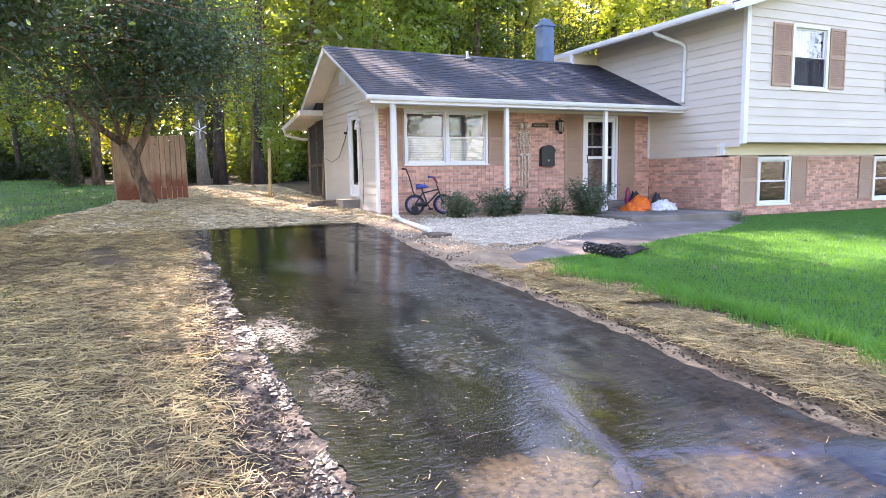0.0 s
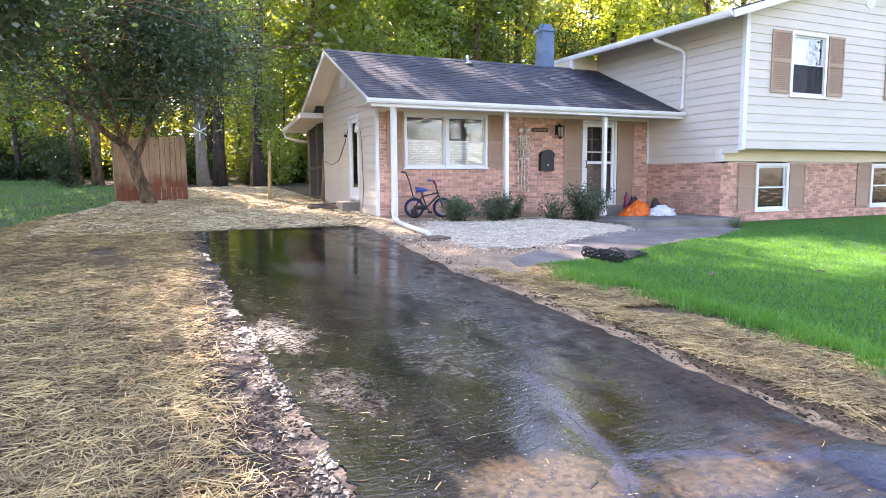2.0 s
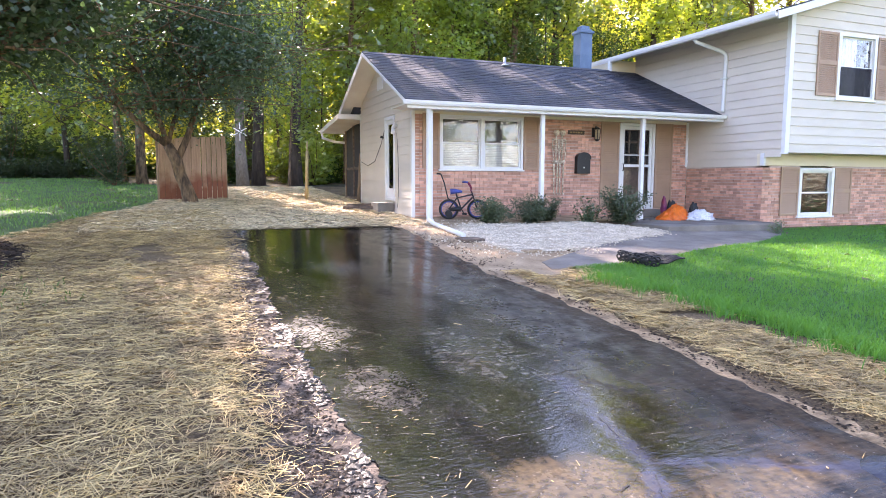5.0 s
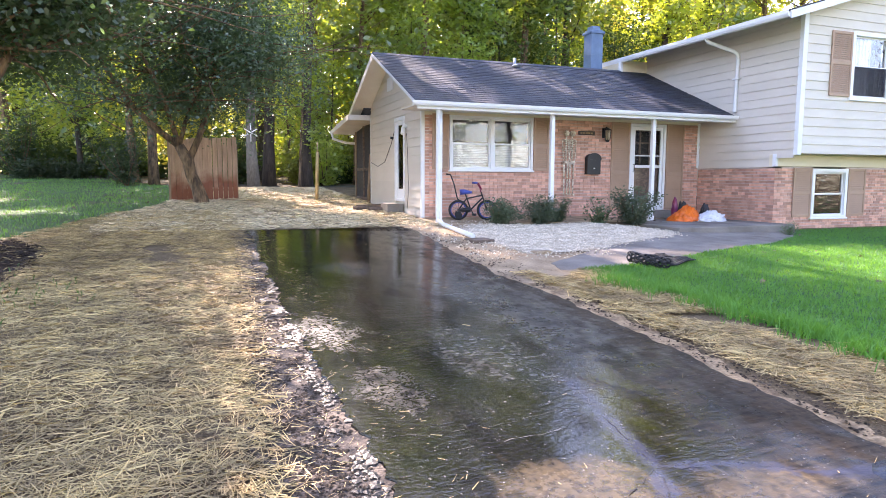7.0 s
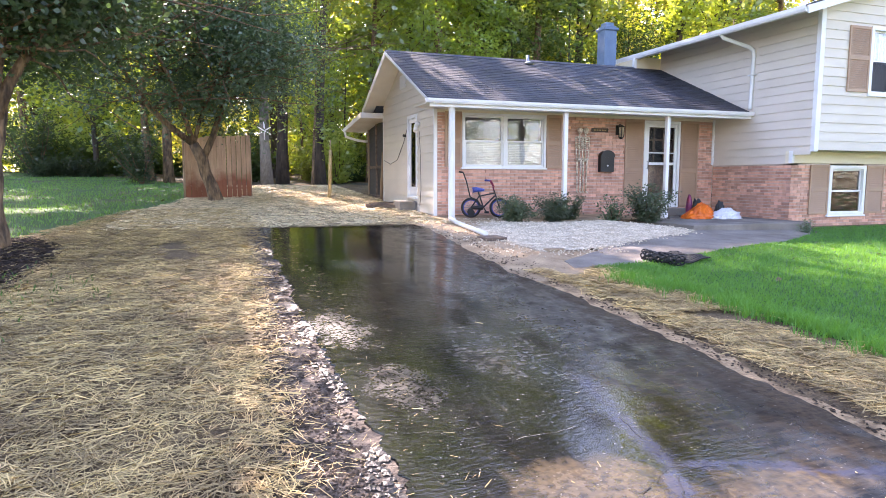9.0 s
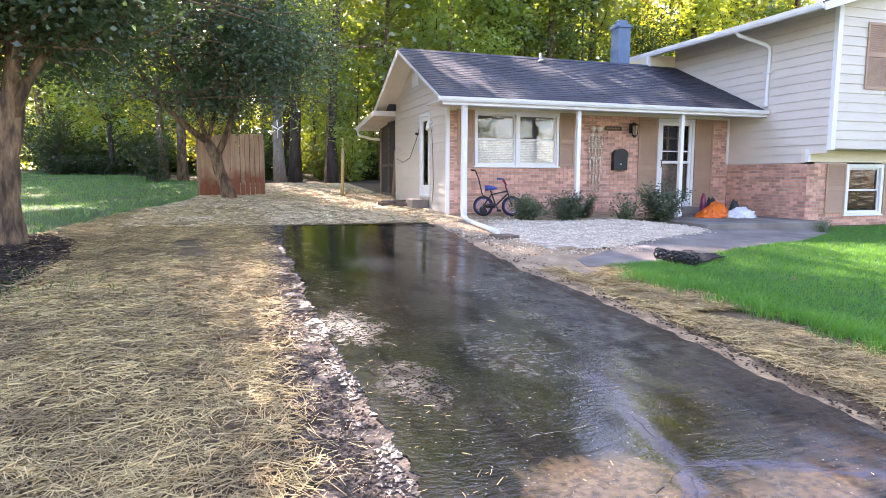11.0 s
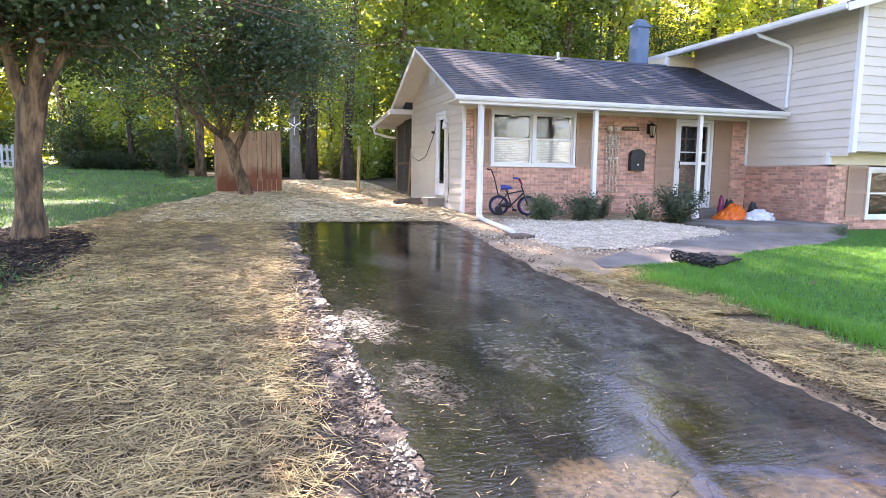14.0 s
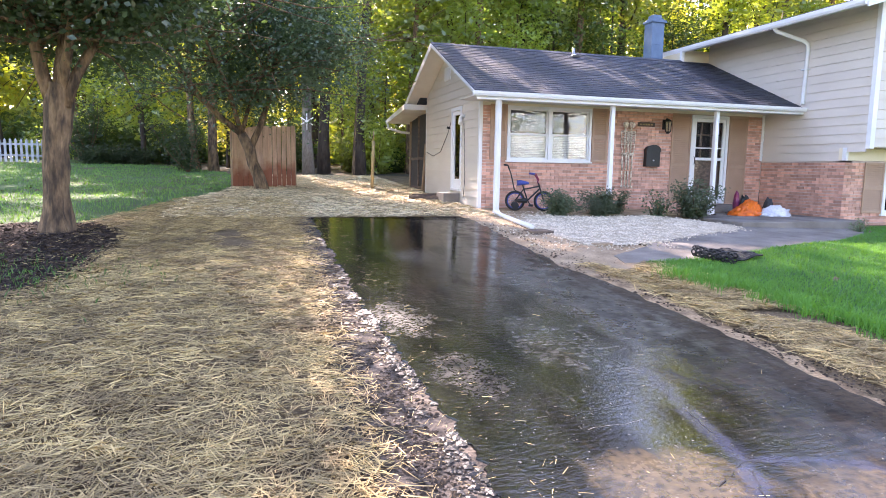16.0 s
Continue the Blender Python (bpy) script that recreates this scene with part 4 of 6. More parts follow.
brickside = part("brick_wall", boxes((X2 + 0.012, X2 + 0.2, BRICK_Y + 0.012, 0.0, -0.45, 1.17)), M["mortar"], house, "salmon brick side wall of the lower storey")
rows, x = [], X2 + 0.012
for w in LW:
    rows += [(x, w[0] + 0.04, BRICK_Y + 0.012, BRICK_Y + 0.2, -0.45, 1.17), (w[0] + 0.04, w[1] - 0.04, BRICK_Y + 0.012, BRICK_Y + 0.2, -0.45, w[2] + 0.03)]
    x = w[1] - 0.04
rows += [(x, XR, BRICK_Y + 0.012, BRICK_Y + 0.2, -0.45, 1.17)]
brickfront = part("brick_wall", boxes(*rows), M["mortar"], house, "salmon brick front wall of the lower storey")
part("ledge_board", boxes((X2 - 0.03, XR, BRICK_Y - 0.02, BRICK_Y + 0.15, 1.172, 1.432), bevel=0.004), M["cream"], house, "cream board over the brickwork")
part("overhang_soffit", boxes((X2 + 0.01, XR, UP_Y + 0.02, BRICK_Y - 0.022, 1.436, 1.46)), M["cream"], house)
part("corner_board", boxes((X2 - 0.035, X2 + 0.03, BRICK_Y - 0.04, BRICK_Y + 0.06, 1.168, 1.44), bevel=0.004), M["white"], house)
bm = boxes((X2 + 0.004, X2 + 0.15, BRICK_Y, 2.18, 1.17, up_under(X2)), (X2 + 0.004, X2 + 0.15, UP_Y + 0.01, BRICK_Y, 1.435, up_under(X2)))
upside = part("side_wall", bm, M["siding"], house, "cream lap siding side wall of the upper storey")
for i in range(17):
    z0 = 1.156 + i * EXPO
    z1 = min(z0 + EXPO + 0.006, up_under(X2) - 0.01)
    a = UP_Y + 0.06 if z0 > 1.33 else BRICK_Y + 0.06
    if z1 - z0 > 0.03:
        b = 2.18 if z0 > 3.6 else (0.0 if z0 < 2.2 else 2.18)
        plank(upside, ((a, b, z0), (a, b, z1)), lambda u, z, d: (X2 - d, u, z))
bm = bmesh.new()
xs = sorted([X2 + 0.15, UP_MID, XR] + [v for w in UW for v in (w[0] + 0.04, w[1] - 0.04)])
for a, b in zip(xs, xs[1:]):
    w = next((w for w in UW if w[0] < (a + b) / 2 < w[1]), None)
    for lo, hi in (((1.435, None),) if not w else ((1.435, w[2] + 0.03), (w[3] - 0.04, None))):
        ta, tb = (up_under(a), up_under(b)) if hi is None else (hi, hi)
        prism(bm, [(a, lo), (b, lo), (b, tb), (a, ta)], "y", UP_Y + 0.004, UP_Y + 0.15)
upfront = part("front_wall", bm, M["siding"], house, "cream lap siding front gable of the upper storey")
for i in range(23):
    z0 = 1.44 + i * EXPO
    z1 = z0 + EXPO + 0.006
    top = up_under(UP_MID)
    if z0 > top - 0.12:
        break

    def ends(z):
        h = max(0.0, (z - up_under(X2)) / UP_PITCH)
        return X2 + 0.08 + h, XR - h
    (a0, b0), (a1, b1) = ends(z0), ends(min(z1, top - 0.02))
    holes = [(w[0] + 0.02, w[1] - 0.02) for w in UW if z0 < w[3] and z1 > w[2]]
    for p, q in cut(a0, b0, holes):
        plank(upfront, ((p, q, z0), (max(p, a1), min(q, b1), min(z1, top - 0.02))), lambda u, z, d: (u, UP_Y - d, z))
part("corner_board", boxes((X2 - 0.022, X2 + 0.10, UP_Y - 0.024, UP_Y + 0.08, 1.405, up_under(X2) + 0.0), bevel=0.005), M["white"], house)
part("jog_wall", boxes((6.56, X2, 2.18, 2.3, 3.0, 4.15), (6.51, 6.60, 2.16, 6.8, 3.0, 4.15)), M["cream"], house, "short cream wall above the wing roof")
part("corner_board", boxes((6.495, 6.58, 2.15, 2.24, 3.2, 4.12), bevel=0.004), M["white"], house)
part("rear_block", boxes((6.7, XR, 6.6, 6.8, -0.2, 4.2), (XR - 0.15, XR, UP_Y + 0.15, 6.8, -0.2, 4.2), (X2 + 0.2, XR - 0.15, -0.5, -0.4, -0.3, 4.3)), M["cream"], house)
# upper roof
bm = bmesh.new()
ue, um = up_under(UP_EAVE_X), up_under(UP_MID)
prism(bm, [(UP_EAVE_X, ue), (UP_MID, um), (2 * UP_MID - UP_EAVE_X, ue), (2 * UP_MID - UP_EAVE_X, ue + 0.13), (UP_MID, um + 0.13), (UP_EAVE_X, ue + 0.13)], "y", -3.28, 7.1)
uproof = part("roof", bm, M["dirtywhite"], house, "low-pitched charcoal shingle roof of the upper storey")
bm = bmesh.new()
prism(bm, [(UP_EAVE_X - 0.03, ue + 0.135), (UP_MID, um + 0.14), (2 * UP_MID - UP_EAVE_X, ue + 0.135), (2 * UP_MID - UP_EAVE_X, ue + 0.155), (UP_MID, um + 0.165), (UP_EAVE_X - 0.03, ue + 0.155)], "y", -3.33, 7.12)
part("roofing", bm, M["shingles"], uproof)
for k in (-1, 1):
    p = [(UP_MID, um + 0.0), (UP_MID, um + 0.135), (UP_MID + k * (UP_MID - UP_EAVE_X + 0.05), ue + 0.12), (UP_MID + k * (UP_MID - UP_EAVE_X + 0.05), ue - 0.035)]
    part("rake_board", prism(bmesh.new(), p, "y", -3.315, -3.283), M["white"], house)
part("gutter", prism(bmesh.new(), [(UP_EAVE_X - 0.005, ue + 0.01), (UP_EAVE_X - 0.09, ue + 0.01), (UP_EAVE_X - 0.115, ue + 0.06), (UP_EAVE_X - 0.12, ue + 0.13), (UP_EAVE_X - 0.10, ue + 0.13), (UP_EAVE_X - 0.09, ue + 0.08), (UP_EAVE_X - 0.005, ue + 0.08)], "y", -3.28, 7.0), M["white"], house, "white metal gutter of the upper eave")
part("downspout", tubes(([(6.55, -0.98, 4.12), (6.62, -1.0, 4.03), (7.24, -1.17, 3.83), (7.33, -1.19, 3.76), (7.35, -1.19, 3.64), (7.35, -1.16, 2.52), (7.33, -1.18, 2.44)], 0.042), n=8), M["white"], house, "white downspout emptying onto the wing roof")
part("downspout_strap", boxes((7.30, 7.39, -1.26, -1.08, 3.20, 3.23)), M["white"], house)
for w in UW:
    window(*w, UP_Y, 1, "curtain", "white double-hung window with a sheer curtain", "doorglass")
    shutter(w[0] - 0.63, w[0] - 0.02, 2.67, 4.03, UP_Y - 0.012, 0.52)
    shutter(w[1] + 0.02, w[1] + 0.57, 2.67, 4.03, UP_Y - 0.012, 0.52)
for w in LW:
    window(*w, BRICK_Y, 1, "", "white basement window with wavy reflections")
    shutter(w[0] - 0.57, w[0] - 0.02, w[2] + 0.03, 1.14, BRICK_Y - 0.005, 0.5)
    shutter(w[1] + 0.02, w[1] + 0.58, w[2] + 0.03, 1.14, BRICK_Y - 0.005, 0.5)
part("gable_vent", tubes(([(UP_MID, UP_Y - 0.03, 4.95), (UP_MID, UP_Y + 0.01, 4.95)], 0.17), ([(UP_MID, UP_Y - 0.04, 4.95), (UP_MID, UP_Y - 0.02, 4.95)], 0.10), n=20), M["white"], house, "round white gable vent")

# chimney and vents
chim = part("chimney", boxes((5.81, 6.19, 2.56, 2.94, 3.4, 4.95), bevel=0.01), M["bluemetal"], house, "blue-grey painted metal chimney")
part("chimney_cap", boxes((5.77, 6.23, 2.52, 2.98, 4.90, 4.97), (5.82, 6.18, 2.57, 2.93, 4.97, 5.02), (5.87, 6.13, 2.62, 2.88, 5.02, 5.12), bevel=0.012), M["bluemetal"], chim)
part("chimney_seam", boxes((5.802, 6.198, 2.552, 2.948, 4.32, 4.345)), M["bluemetal"], chim)
part("vent_pipe", tubes(([(3.13, 1.9, 3.6), (3.13, 1.9, 3.93)], 0.035)), M["greymetal"], house, "grey roof vent pipe")
part("vent_flashing", tubes(([(3.13, 1.88, 3.69), (3.13, 1.9, 3.76)], [0.15, 0.05]), n=12), M["white"], house)
part("vent_pipe", tubes(([(6.9, 4.0, 4.2), (6.9, 4.0, 4.75)], 0.03)), M["greymetal"], house)
# porch downspout beside the corner post, with a long outlet over the gravel
part("downspout", tubes(([(-0.045, -1.15, 2.28), (-0.045, -1.10, 2.2), (-0.045, -1.09, 0.16), (-0.055, -1.15, 0.04), (-0.09, -1.6, -0.015), (-0.20, -3.25, -0.09)], 0.043), n=8), M["white"], house, "white downspout with a long outlet pipe")


# ---- trees ----
WOOD_SEED, WOOD_TREES = 286, 130
def leaf_cloud(rng, centres, spread, count, size, flat=0.5, hang_down=0.0):
    """Folded leaves scattered round clump centres: their corners and faces."""
    c = centres[rng.integers(0, len(centres), count)]
    s = spread[rng.integers(0, len(spread), count)] if isinstance(spread, np.ndarray) else spread
    p = c + rng.normal(0, 1, (count, 3)) * (s[:, None] if isinstance(s, np.ndarray) else s) * np.array([1, 1, 0.75])
    d = rng.normal(0, 1, (count, 3))
    d[:, 2] = d[:, 2] * 0.5 - hang_down
    d /= np.linalg.norm(d, axis=1)[:, None]
    up = rng.normal(0, 1, (count, 3)) * (1 - flat)
    up[:, 2] += flat * 1.6
    side = np.cross(d, up)
    side /= np.linalg.norm(side, axis=1)[:, None] + 1e-9
    nrm = np.cross(side, d)
    ln = size * (0.6 + 0.8 * rng.random(count))[:, None]
    wd = ln * 0.30
    a, tip = p, p + d * ln
    mid = p + d * ln * 0.45 - nrm * ln * 0.06
    v = np.stack([a, mid + side * wd, tip, mid - side * wd], 1).reshape(-1, 3)
    return v, np.arange(4 * count).reshape(-1, 4)


def mesh_of(name, v, f, material):
    me = bpy.data.meshes.new(name)
    me.vertices.add(len(v))
    me.vertices.foreach_set("co", np.asarray(v, np.float32).ravel())
    me.loops.add(f.size)
    me.loops.foreach_set("vertex_index", f.ravel().astype(np.int32))
    me.polygons.add(len(f))
    me.polygons.foreach_set("loop_start", np.arange(0, f.size, f.shape[1], dtype=np.int32))
    me.update(calc_edges=True)
    me.materials.append(material)
    return me


def limb(bm, rng, start, heading, length, r0, bend=0.25, n=6, steps=6, rise=0.1):
    p, d = Vector(start), Vector(heading).normalized()
    pts, rad = [p.copy()], [r0]
    for i in range(steps):
        d = (d + Vector(rng.normal(0, bend, 3)) * 0.5 + Vector((0, 0, rise))).normalized()
        p = p + d * length / steps
        pts.append(p.copy())
        rad.append(max(0.006, r0 * (1 - (i + 1) / steps * 0.85)))
    tube(bm, pts, rad, n)
    return pts


def forest_kind(seed, height, crown_from, radius, leaves, size, leaf, bark, r0):
    """A tall woodland tree, standing at the origin: trunk with limbs, and a ragged crown."""
    rng = np.random.default_rng(seed)
    bm = bmesh.new()
    lean = rng.normal(0, 0.03, 2)
    pts = [(lean[0] * z + 0.12 * math.sin(z * 0.5 + seed), lean[1] * z + 0.12 * math.cos(z * 0.4 + seed), z) for z in np.linspace(-0.3, height * 0.95, 12)]
    tube(bm, pts, [r0 * (1.35 if i == 0 else 1) * (1 - 0.8 * i / 11) for i in range(12)], 10)
    centres = []
    for i in range(22):
        z = crown_from + (height - crown_from) * (i + rng.random()) / 22
        a = rng.random() * 6.283
        reach = radius * (0.5 + 0.7 * rng.random()) * (1.0 - 0.55 * ((z - crown_from) / (height - crown_from)) ** 2)
        k = min(11, int(z / (height * 0.95) * 11))
        q = limb(bm, rng, pts[k], (math.cos(a), math.sin(a), 0.45), reach, r0 * 0.30 * (1 - 0.6 * z / height), 0.3, 5, 5)
        for w in q[2:]:
            centres += [tuple(w)] * 2
            centres.append((w.x + rng.normal(0, 0.5), w.y + rng.normal(0, 0.5), w.z + rng.normal(0, 0.5)))
    v, f = leaf_cloud(rng, np.array(centres), 0.42, leaves, size, 0.45, 0.25)
    me_t = bpy.data.meshes.new("trunk")
    bm.to_mesh(me_t), bm.free()
    me_t.materials.append(bark)
    return me_t, mesh_of("crown", v, f, leaf)


KINDS = [
    forest_kind(11, 19, 7.0, 3.4, 3800, 0.27, M["leaf_forest"], M["darkbark"], 0.24),
    forest_kind(12, 21, 8.0, 3.6, 3800, 0.27, M["leaf_gold"], M["bark"], 0.28),
    forest_kind(13, 11, 2.2, 3.2, 5000, 0.26, M["leaf_forest"], M["darkbark"], 0.15),
    forest_kind(14, 20, 9.0, 3.6, 3800, 0.27, M["leaf_gold"], M["palebark"], 0.30),
    forest_kind(15, 9, 1.6, 3.0, 5000, 0.24, M["leaf_gold"], M["darkbark"], 0.11),
    forest_kind(16, 12, 3.0, 3.4, 5000, 0.26, M["leaf_under"], M["bark"], 0.16),
]
DENSE = [forest_kind(17, 21, 6.0, 3.6, 6000, 0.31, M["leaf_forest"], M["darkbark"], 0.26), forest_kind(18, 20, 7.0, 3.8, 6000, 0.31, M["leaf_under"], M["bark"], 0.24),
         forest_kind(19, 22, 15.0, 3.4, 3000, 0.30, M["leaf_gold"], M["palebark"], 0.21), forest_kind(20, 21, 15.0, 3.2, 3000, 0.30, M["leaf_forest"], M["darkbark"], 0.22),
         # crown lies above the view, added to shade the near driveway
         forest_kind(27, 25, 18.0, 3.4, 5000, 0.30, M["leaf_forest"], M["darkbark"], 0.24)]
FAR = [
    forest_kind(21, 18, 2.5, 4.0, 2700, 0.45, M["leaf_forest"], M["darkbark"], 0.24),
    forest_kind(22, 19, 4.0, 4.2, 2700, 0.45, M["leaf_gold"], M["bark"], 0.28),
    forest_kind(23, 13, 1.2, 3.8, 2700, 0.43, M["leaf_forest"], M["darkbark"], 0.17),
    forest_kind(24, 18, 5.0, 4.4, 2700, 0.45, M["leaf_gold"], M["palebark"], 0.30),
    forest_kind(25, 12, 1.0, 3.6, 2700, 0.42, M["leaf_gold"], M["darkbark"], 0.13),
    forest_kind(26, 13, 1.5, 3.6, 2700, 0.42, M["leaf_under"], M["darkbark"], 0.15),
]


def tree(kind, x, y, turn, size, label, group="woodland trees"):
    t = base("tree", x, y, gz(x, y), label, "tree", group)
    t.matrix_basis = pose(x, y, gz(x, y) - 0.05, 0, 0, turn) @ Matrix.Diagonal((size, size, size, 1))
    for name, me in zip(("trunk", "crown"), (DENSE if kind > 5 else FAR if y > 30 or y < -20 else KINDS)[kind % 6]):
        ob = new(name, me)
        ob.parent = t
    return t


LABELS = ["tall woodland tree with green leaves and dark bark", "tall woodland tree with yellowing leaves", "slender woodland tree leafy to the ground",
          "tall pale-barked tree with yellowing crown", "young yellow-green understorey tree with thin trunk", "dark green leafy woodland tree", "tall dense dark green woodland tree", "tall dense green woodland tree", "tall tree with a pale bare trunk and high crown", "tall tree with a dark bare trunk and high crown", "very tall tree whose high crown is added to shade the driveway"]
rng = np.random.default_rng(WOOD_SEED)
spots = [(-2.45, 12.9, 8, 1.0), (-1.75, 13.6, 9, 1.05), (0.15, 13.3, 9, 0.95), (-3.6, 15.2, 4, 0.95), (-6.0, 14.2, 5, 1.2), (2.1, 14.6, 5, 1.12), (5.2, 14.6, 7, 1.0), (7.8, 16.4, 6, 1.0), (10.2, 14.8, 7, 0.95), (12.8, 16.2, 6, 1.0), (5.0, 19.5, 6, 1.0), (9.0, 20.5, 7, 1.05), (14.5, 20.0, 7, 1.0), (16.5, 15.5, 6, 0.9), (-4.9, 19.5, 10, 1.0), (-10.5, 26.5, 6, 1.0), (-14.0, 27.5, 7, 1.0), (-18.0, 28.0, 6, 1.05), (-21.5, 27.0, 7, 1.0)]
tries = 0
while len(spots) < WOOD_TREES and tries < 20000:
    tries += 1
    x, y = rng.uniform(-56, 50), 13.5 + 48 * rng.random() ** 1.3
    edge = 13.0 if x > -5 else 13.0 + min(11.0, (-5 - x) * 1.1)
    if y < edge or abs(x) > 14 + y * 0.9 or (abs(x + 1.7) < 2.2 and y < 16):
        continue
    gap = 2.8 if y < 30 else 3.8
    if any((x - s[0]) ** 2 + (y - s[1]) ** 2 < gap ** 2 for s in spots):
        continue
    mixed = [0.26, 0.06, 0.30, 0.05, 0.07, 0.26] if x < -5 else [0.20, 0.16, 0.17, 0.12, 0.19, 0.16]
    spots.append((x, y, int(rng.choice(6, p=mixed)), rng.uniform(0.85, 1.15)))
spots[2], spots[3], spots[13], spots[14] = (-0.40, 13.3, 9, 0.95), (-5.6, 17.8, 4, 0.8), (18.8, 15.0, 6, 0.9), (-4.9, 19.5, 10, 0.88)
for x, y, k, s in spots:
    tree(k, x, y, rng.uniform(0, 360), s, LABELS[k])
# tall trees added behind the house to darken what the driveway mirrors
for x, y, k, turn in ((22.0, 17.5, 7, 40), (24.8, 19.5, 6, 200), (27.5, 17.0, 7, 310)):
    tree(k, x, y, turn, 1.0, LABELS[k])
DENSE.append(forest_kind(29, 20, 3.5, 3.8, 5600, 0.32, M["leaf_gold"], M["bark"], 0.24))
LABELS.append("tall dense tree with yellow-green leaves")
# row added to close off mirrored sky, with one gap for its glint
for i, x in enumerate((-20.4, -11.5, -3.2, 2.4, 7.2, 12.6, 17.4, 29.5, 34.0)):
    tree(11, x + 0.8 * math.sin(i * 2.3), 33.0 + 2.2 * math.sin(i * 1.7), i * 67, 0.93 + 0.06 * math.sin(i * 3.1), LABELS[11])
# the leafy edge of the wood, lower than the roof's shade line
EDGE = [forest_kind(41, 8.0, 0.5, 2.6, 5200, 0.16, M["leaf_edge"], M["darkbark"], 0.07), forest_kind(42, 8.5, 1.0, 2.8, 5200, 0.17, M["leaf_edge"], M["bark"], 0.08)]
EDGE += [forest_kind(44, 9.0, 2.4, 2.3, 4200, 0.14, M["leaf_edge"], M["bark"], 0.06), forest_kind(45, 9.0, 1.5, 2.8, 6500, 0.15, M["leaf_thicket"], M["darkbark"], 0.09)]
for x, y, k, turn, size in ((-0.75, 12.3, 2, 60, 0.95), (-0.7, 17.0, 1, 200, 0.95), (1.2, 15.6, 0, 300, 0.85), (4.0, 13.9, 0, 160, 1.0), (6.8, 14.4, 1, 95, 1.05), (9.4, 15.6, 3, 330, 1.1), (11.8, 14.2, 3, 250, 1.1), (15.0, 14.8, 3, 45, 0.85), (18.4, 15.6, 3, 190, 1.0), (-12.6, 24.4, 0, 220, 1.1)):
    t = base("young_tree", x, y, gz(x, y), "young leafy tree at the edge of the wood", "tree", "young trees")
    t.matrix_basis = pose(x, y, gz(x, y) - 0.05, 0, 0, turn) @ Matrix.Diagonal((size, size, size, 1))
    for name, me in zip(("trunk", "crown"), EDGE[k]):
        new(name, me).parent = t
# beyond the street, behind the walk
for i in range(16):
    x = -40 + i * 5.4 + rng.uniform(-1.5, 1.5)
    tree(int(rng.integers(0, 6)), x, -42 - rng.uniform(0, 9), rng.uniform(0, 360), rng.uniform(0.7, 0.95), "leafy tree across the street", "trees across the street")


def bush_kind(seed, w, h, leaves, size, leaf, name="foliage"):
    rng = np.random.default_rng(seed)
    bm = bmesh.new()
    centres = []
    for i in range(12):
        a = rng.random() * 6.283
        q = limb(bm, rng, (0, 0, -0.05), (math.cos(a) * w, math.sin(a) * w, h * (0.7 + rng.random())), h * (0.7 + 0.5 * rng.random()), 0.012 * max(1, h), 0.35, 5, 5, 0.05)
        centres += [tuple(p) for p in q[1:]]
    v, f = leaf_cloud(rng, np.array(centres), 0.13 * (w + h) / 2, leaves, size, 0.4, 0.0)
    v[:, 2] = np.maximum(v[:, 2], 0.01)
    me = bpy.data.meshes.new("stem")
    bm.to_mesh(me), bm.free()
    me.materials.append(M["bark"])
    return me, mesh_of(name, v, f, leaf)


UNDER = [bush_kind(31, 1.5, 2.0, 2300, 0.20, M["leaf_under"]), bush_kind(32, 1.8, 2.8, 2300, 0.22, M["leaf_forest"]), bush_kind(33, 1.3, 1.5, 2000, 0.16, M["leaf_thicket"]), bush_kind(34, 1.7, 2.4, 2300, 0.19, M["leaf_thicket"])]


def bush(kinds, x, y, turn, size, label, group, name="bush", z=None):
    t = base(name, x, y, 0, label, "bush", group)
    t.matrix_basis = pose(x, y, (gz(x, y) if z is None else z) - 0.03, 0, 0, turn) @ Matrix.Diagonal((size, size, size, 1))
    for n, me in zip(("stem", "foliage"), kinds):
        new(n, me).parent = t
    return t


placed = 0
while placed < 70:
    x, y = rng.uniform(-40, 32), 13.8 + 22 * rng.random() ** 1.6
    edge = 13.6 if x > -5 else 13.6 + min(11.0, (-5 - x) * 1.1)
    if y < edge or abs(x) > 10 + y:
        continue
    bush(UNDER[placed % 4], x, y, rng.uniform(0, 360), rng.uniform(0.5, 1.0), "leafy green undergrowth at the edge of the wood", "undergrowth")
    placed += 1
for i in range(30):
    x = -42 + 1.15 * i + rng.uniform(-0.8, 0.8)
    bush(UNDER[(2, 3, 3, 0)[i % 4]], x, 25.5 + rng.uniform(0, 9), rng.uniform(0, 360), rng.uniform(0.8, 1.3), "tangled green undergrowth behind the side lawn", "undergrowth")
for i in range(14):
    bush(UNDER[(2, 3, 3, 0)[i % 4]], -13 + 0.75 * i, 18.5 + 5 * rng.random() + max(0, -5 - (-13 + 0.75 * i)) * 0.5, rng.uniform(0, 360), rng.uniform(0.7, 1.1), "dark green thicket behind the fence", "undergrowth")
HOLLY = bush_kind(35, 1.5, 3.4, 4200, 0.13, M["leaf_dark"])
for x, y, s in ((-11.9, 20.4, 0.9), (-7.0, 13.6, 0.62)):
    bush(HOLLY, x, y, s * 90, s, "dark evergreen shrub at the edge of the lawn", "far shrubs")
DARKLOW = bush_kind(36, 1.5, 1.3, 3600, 0.12, M["leaf_dark"])
for x, y, s in ((-11.4, 19.4, 0.62), (-10.4, 19.6, 0.7), (-9.4, 19.3, 0.6)):
    bush(DARKLOW, x, y, s * 200, s, "low dark shrub at the far edge of the lawn", "far shrubs")

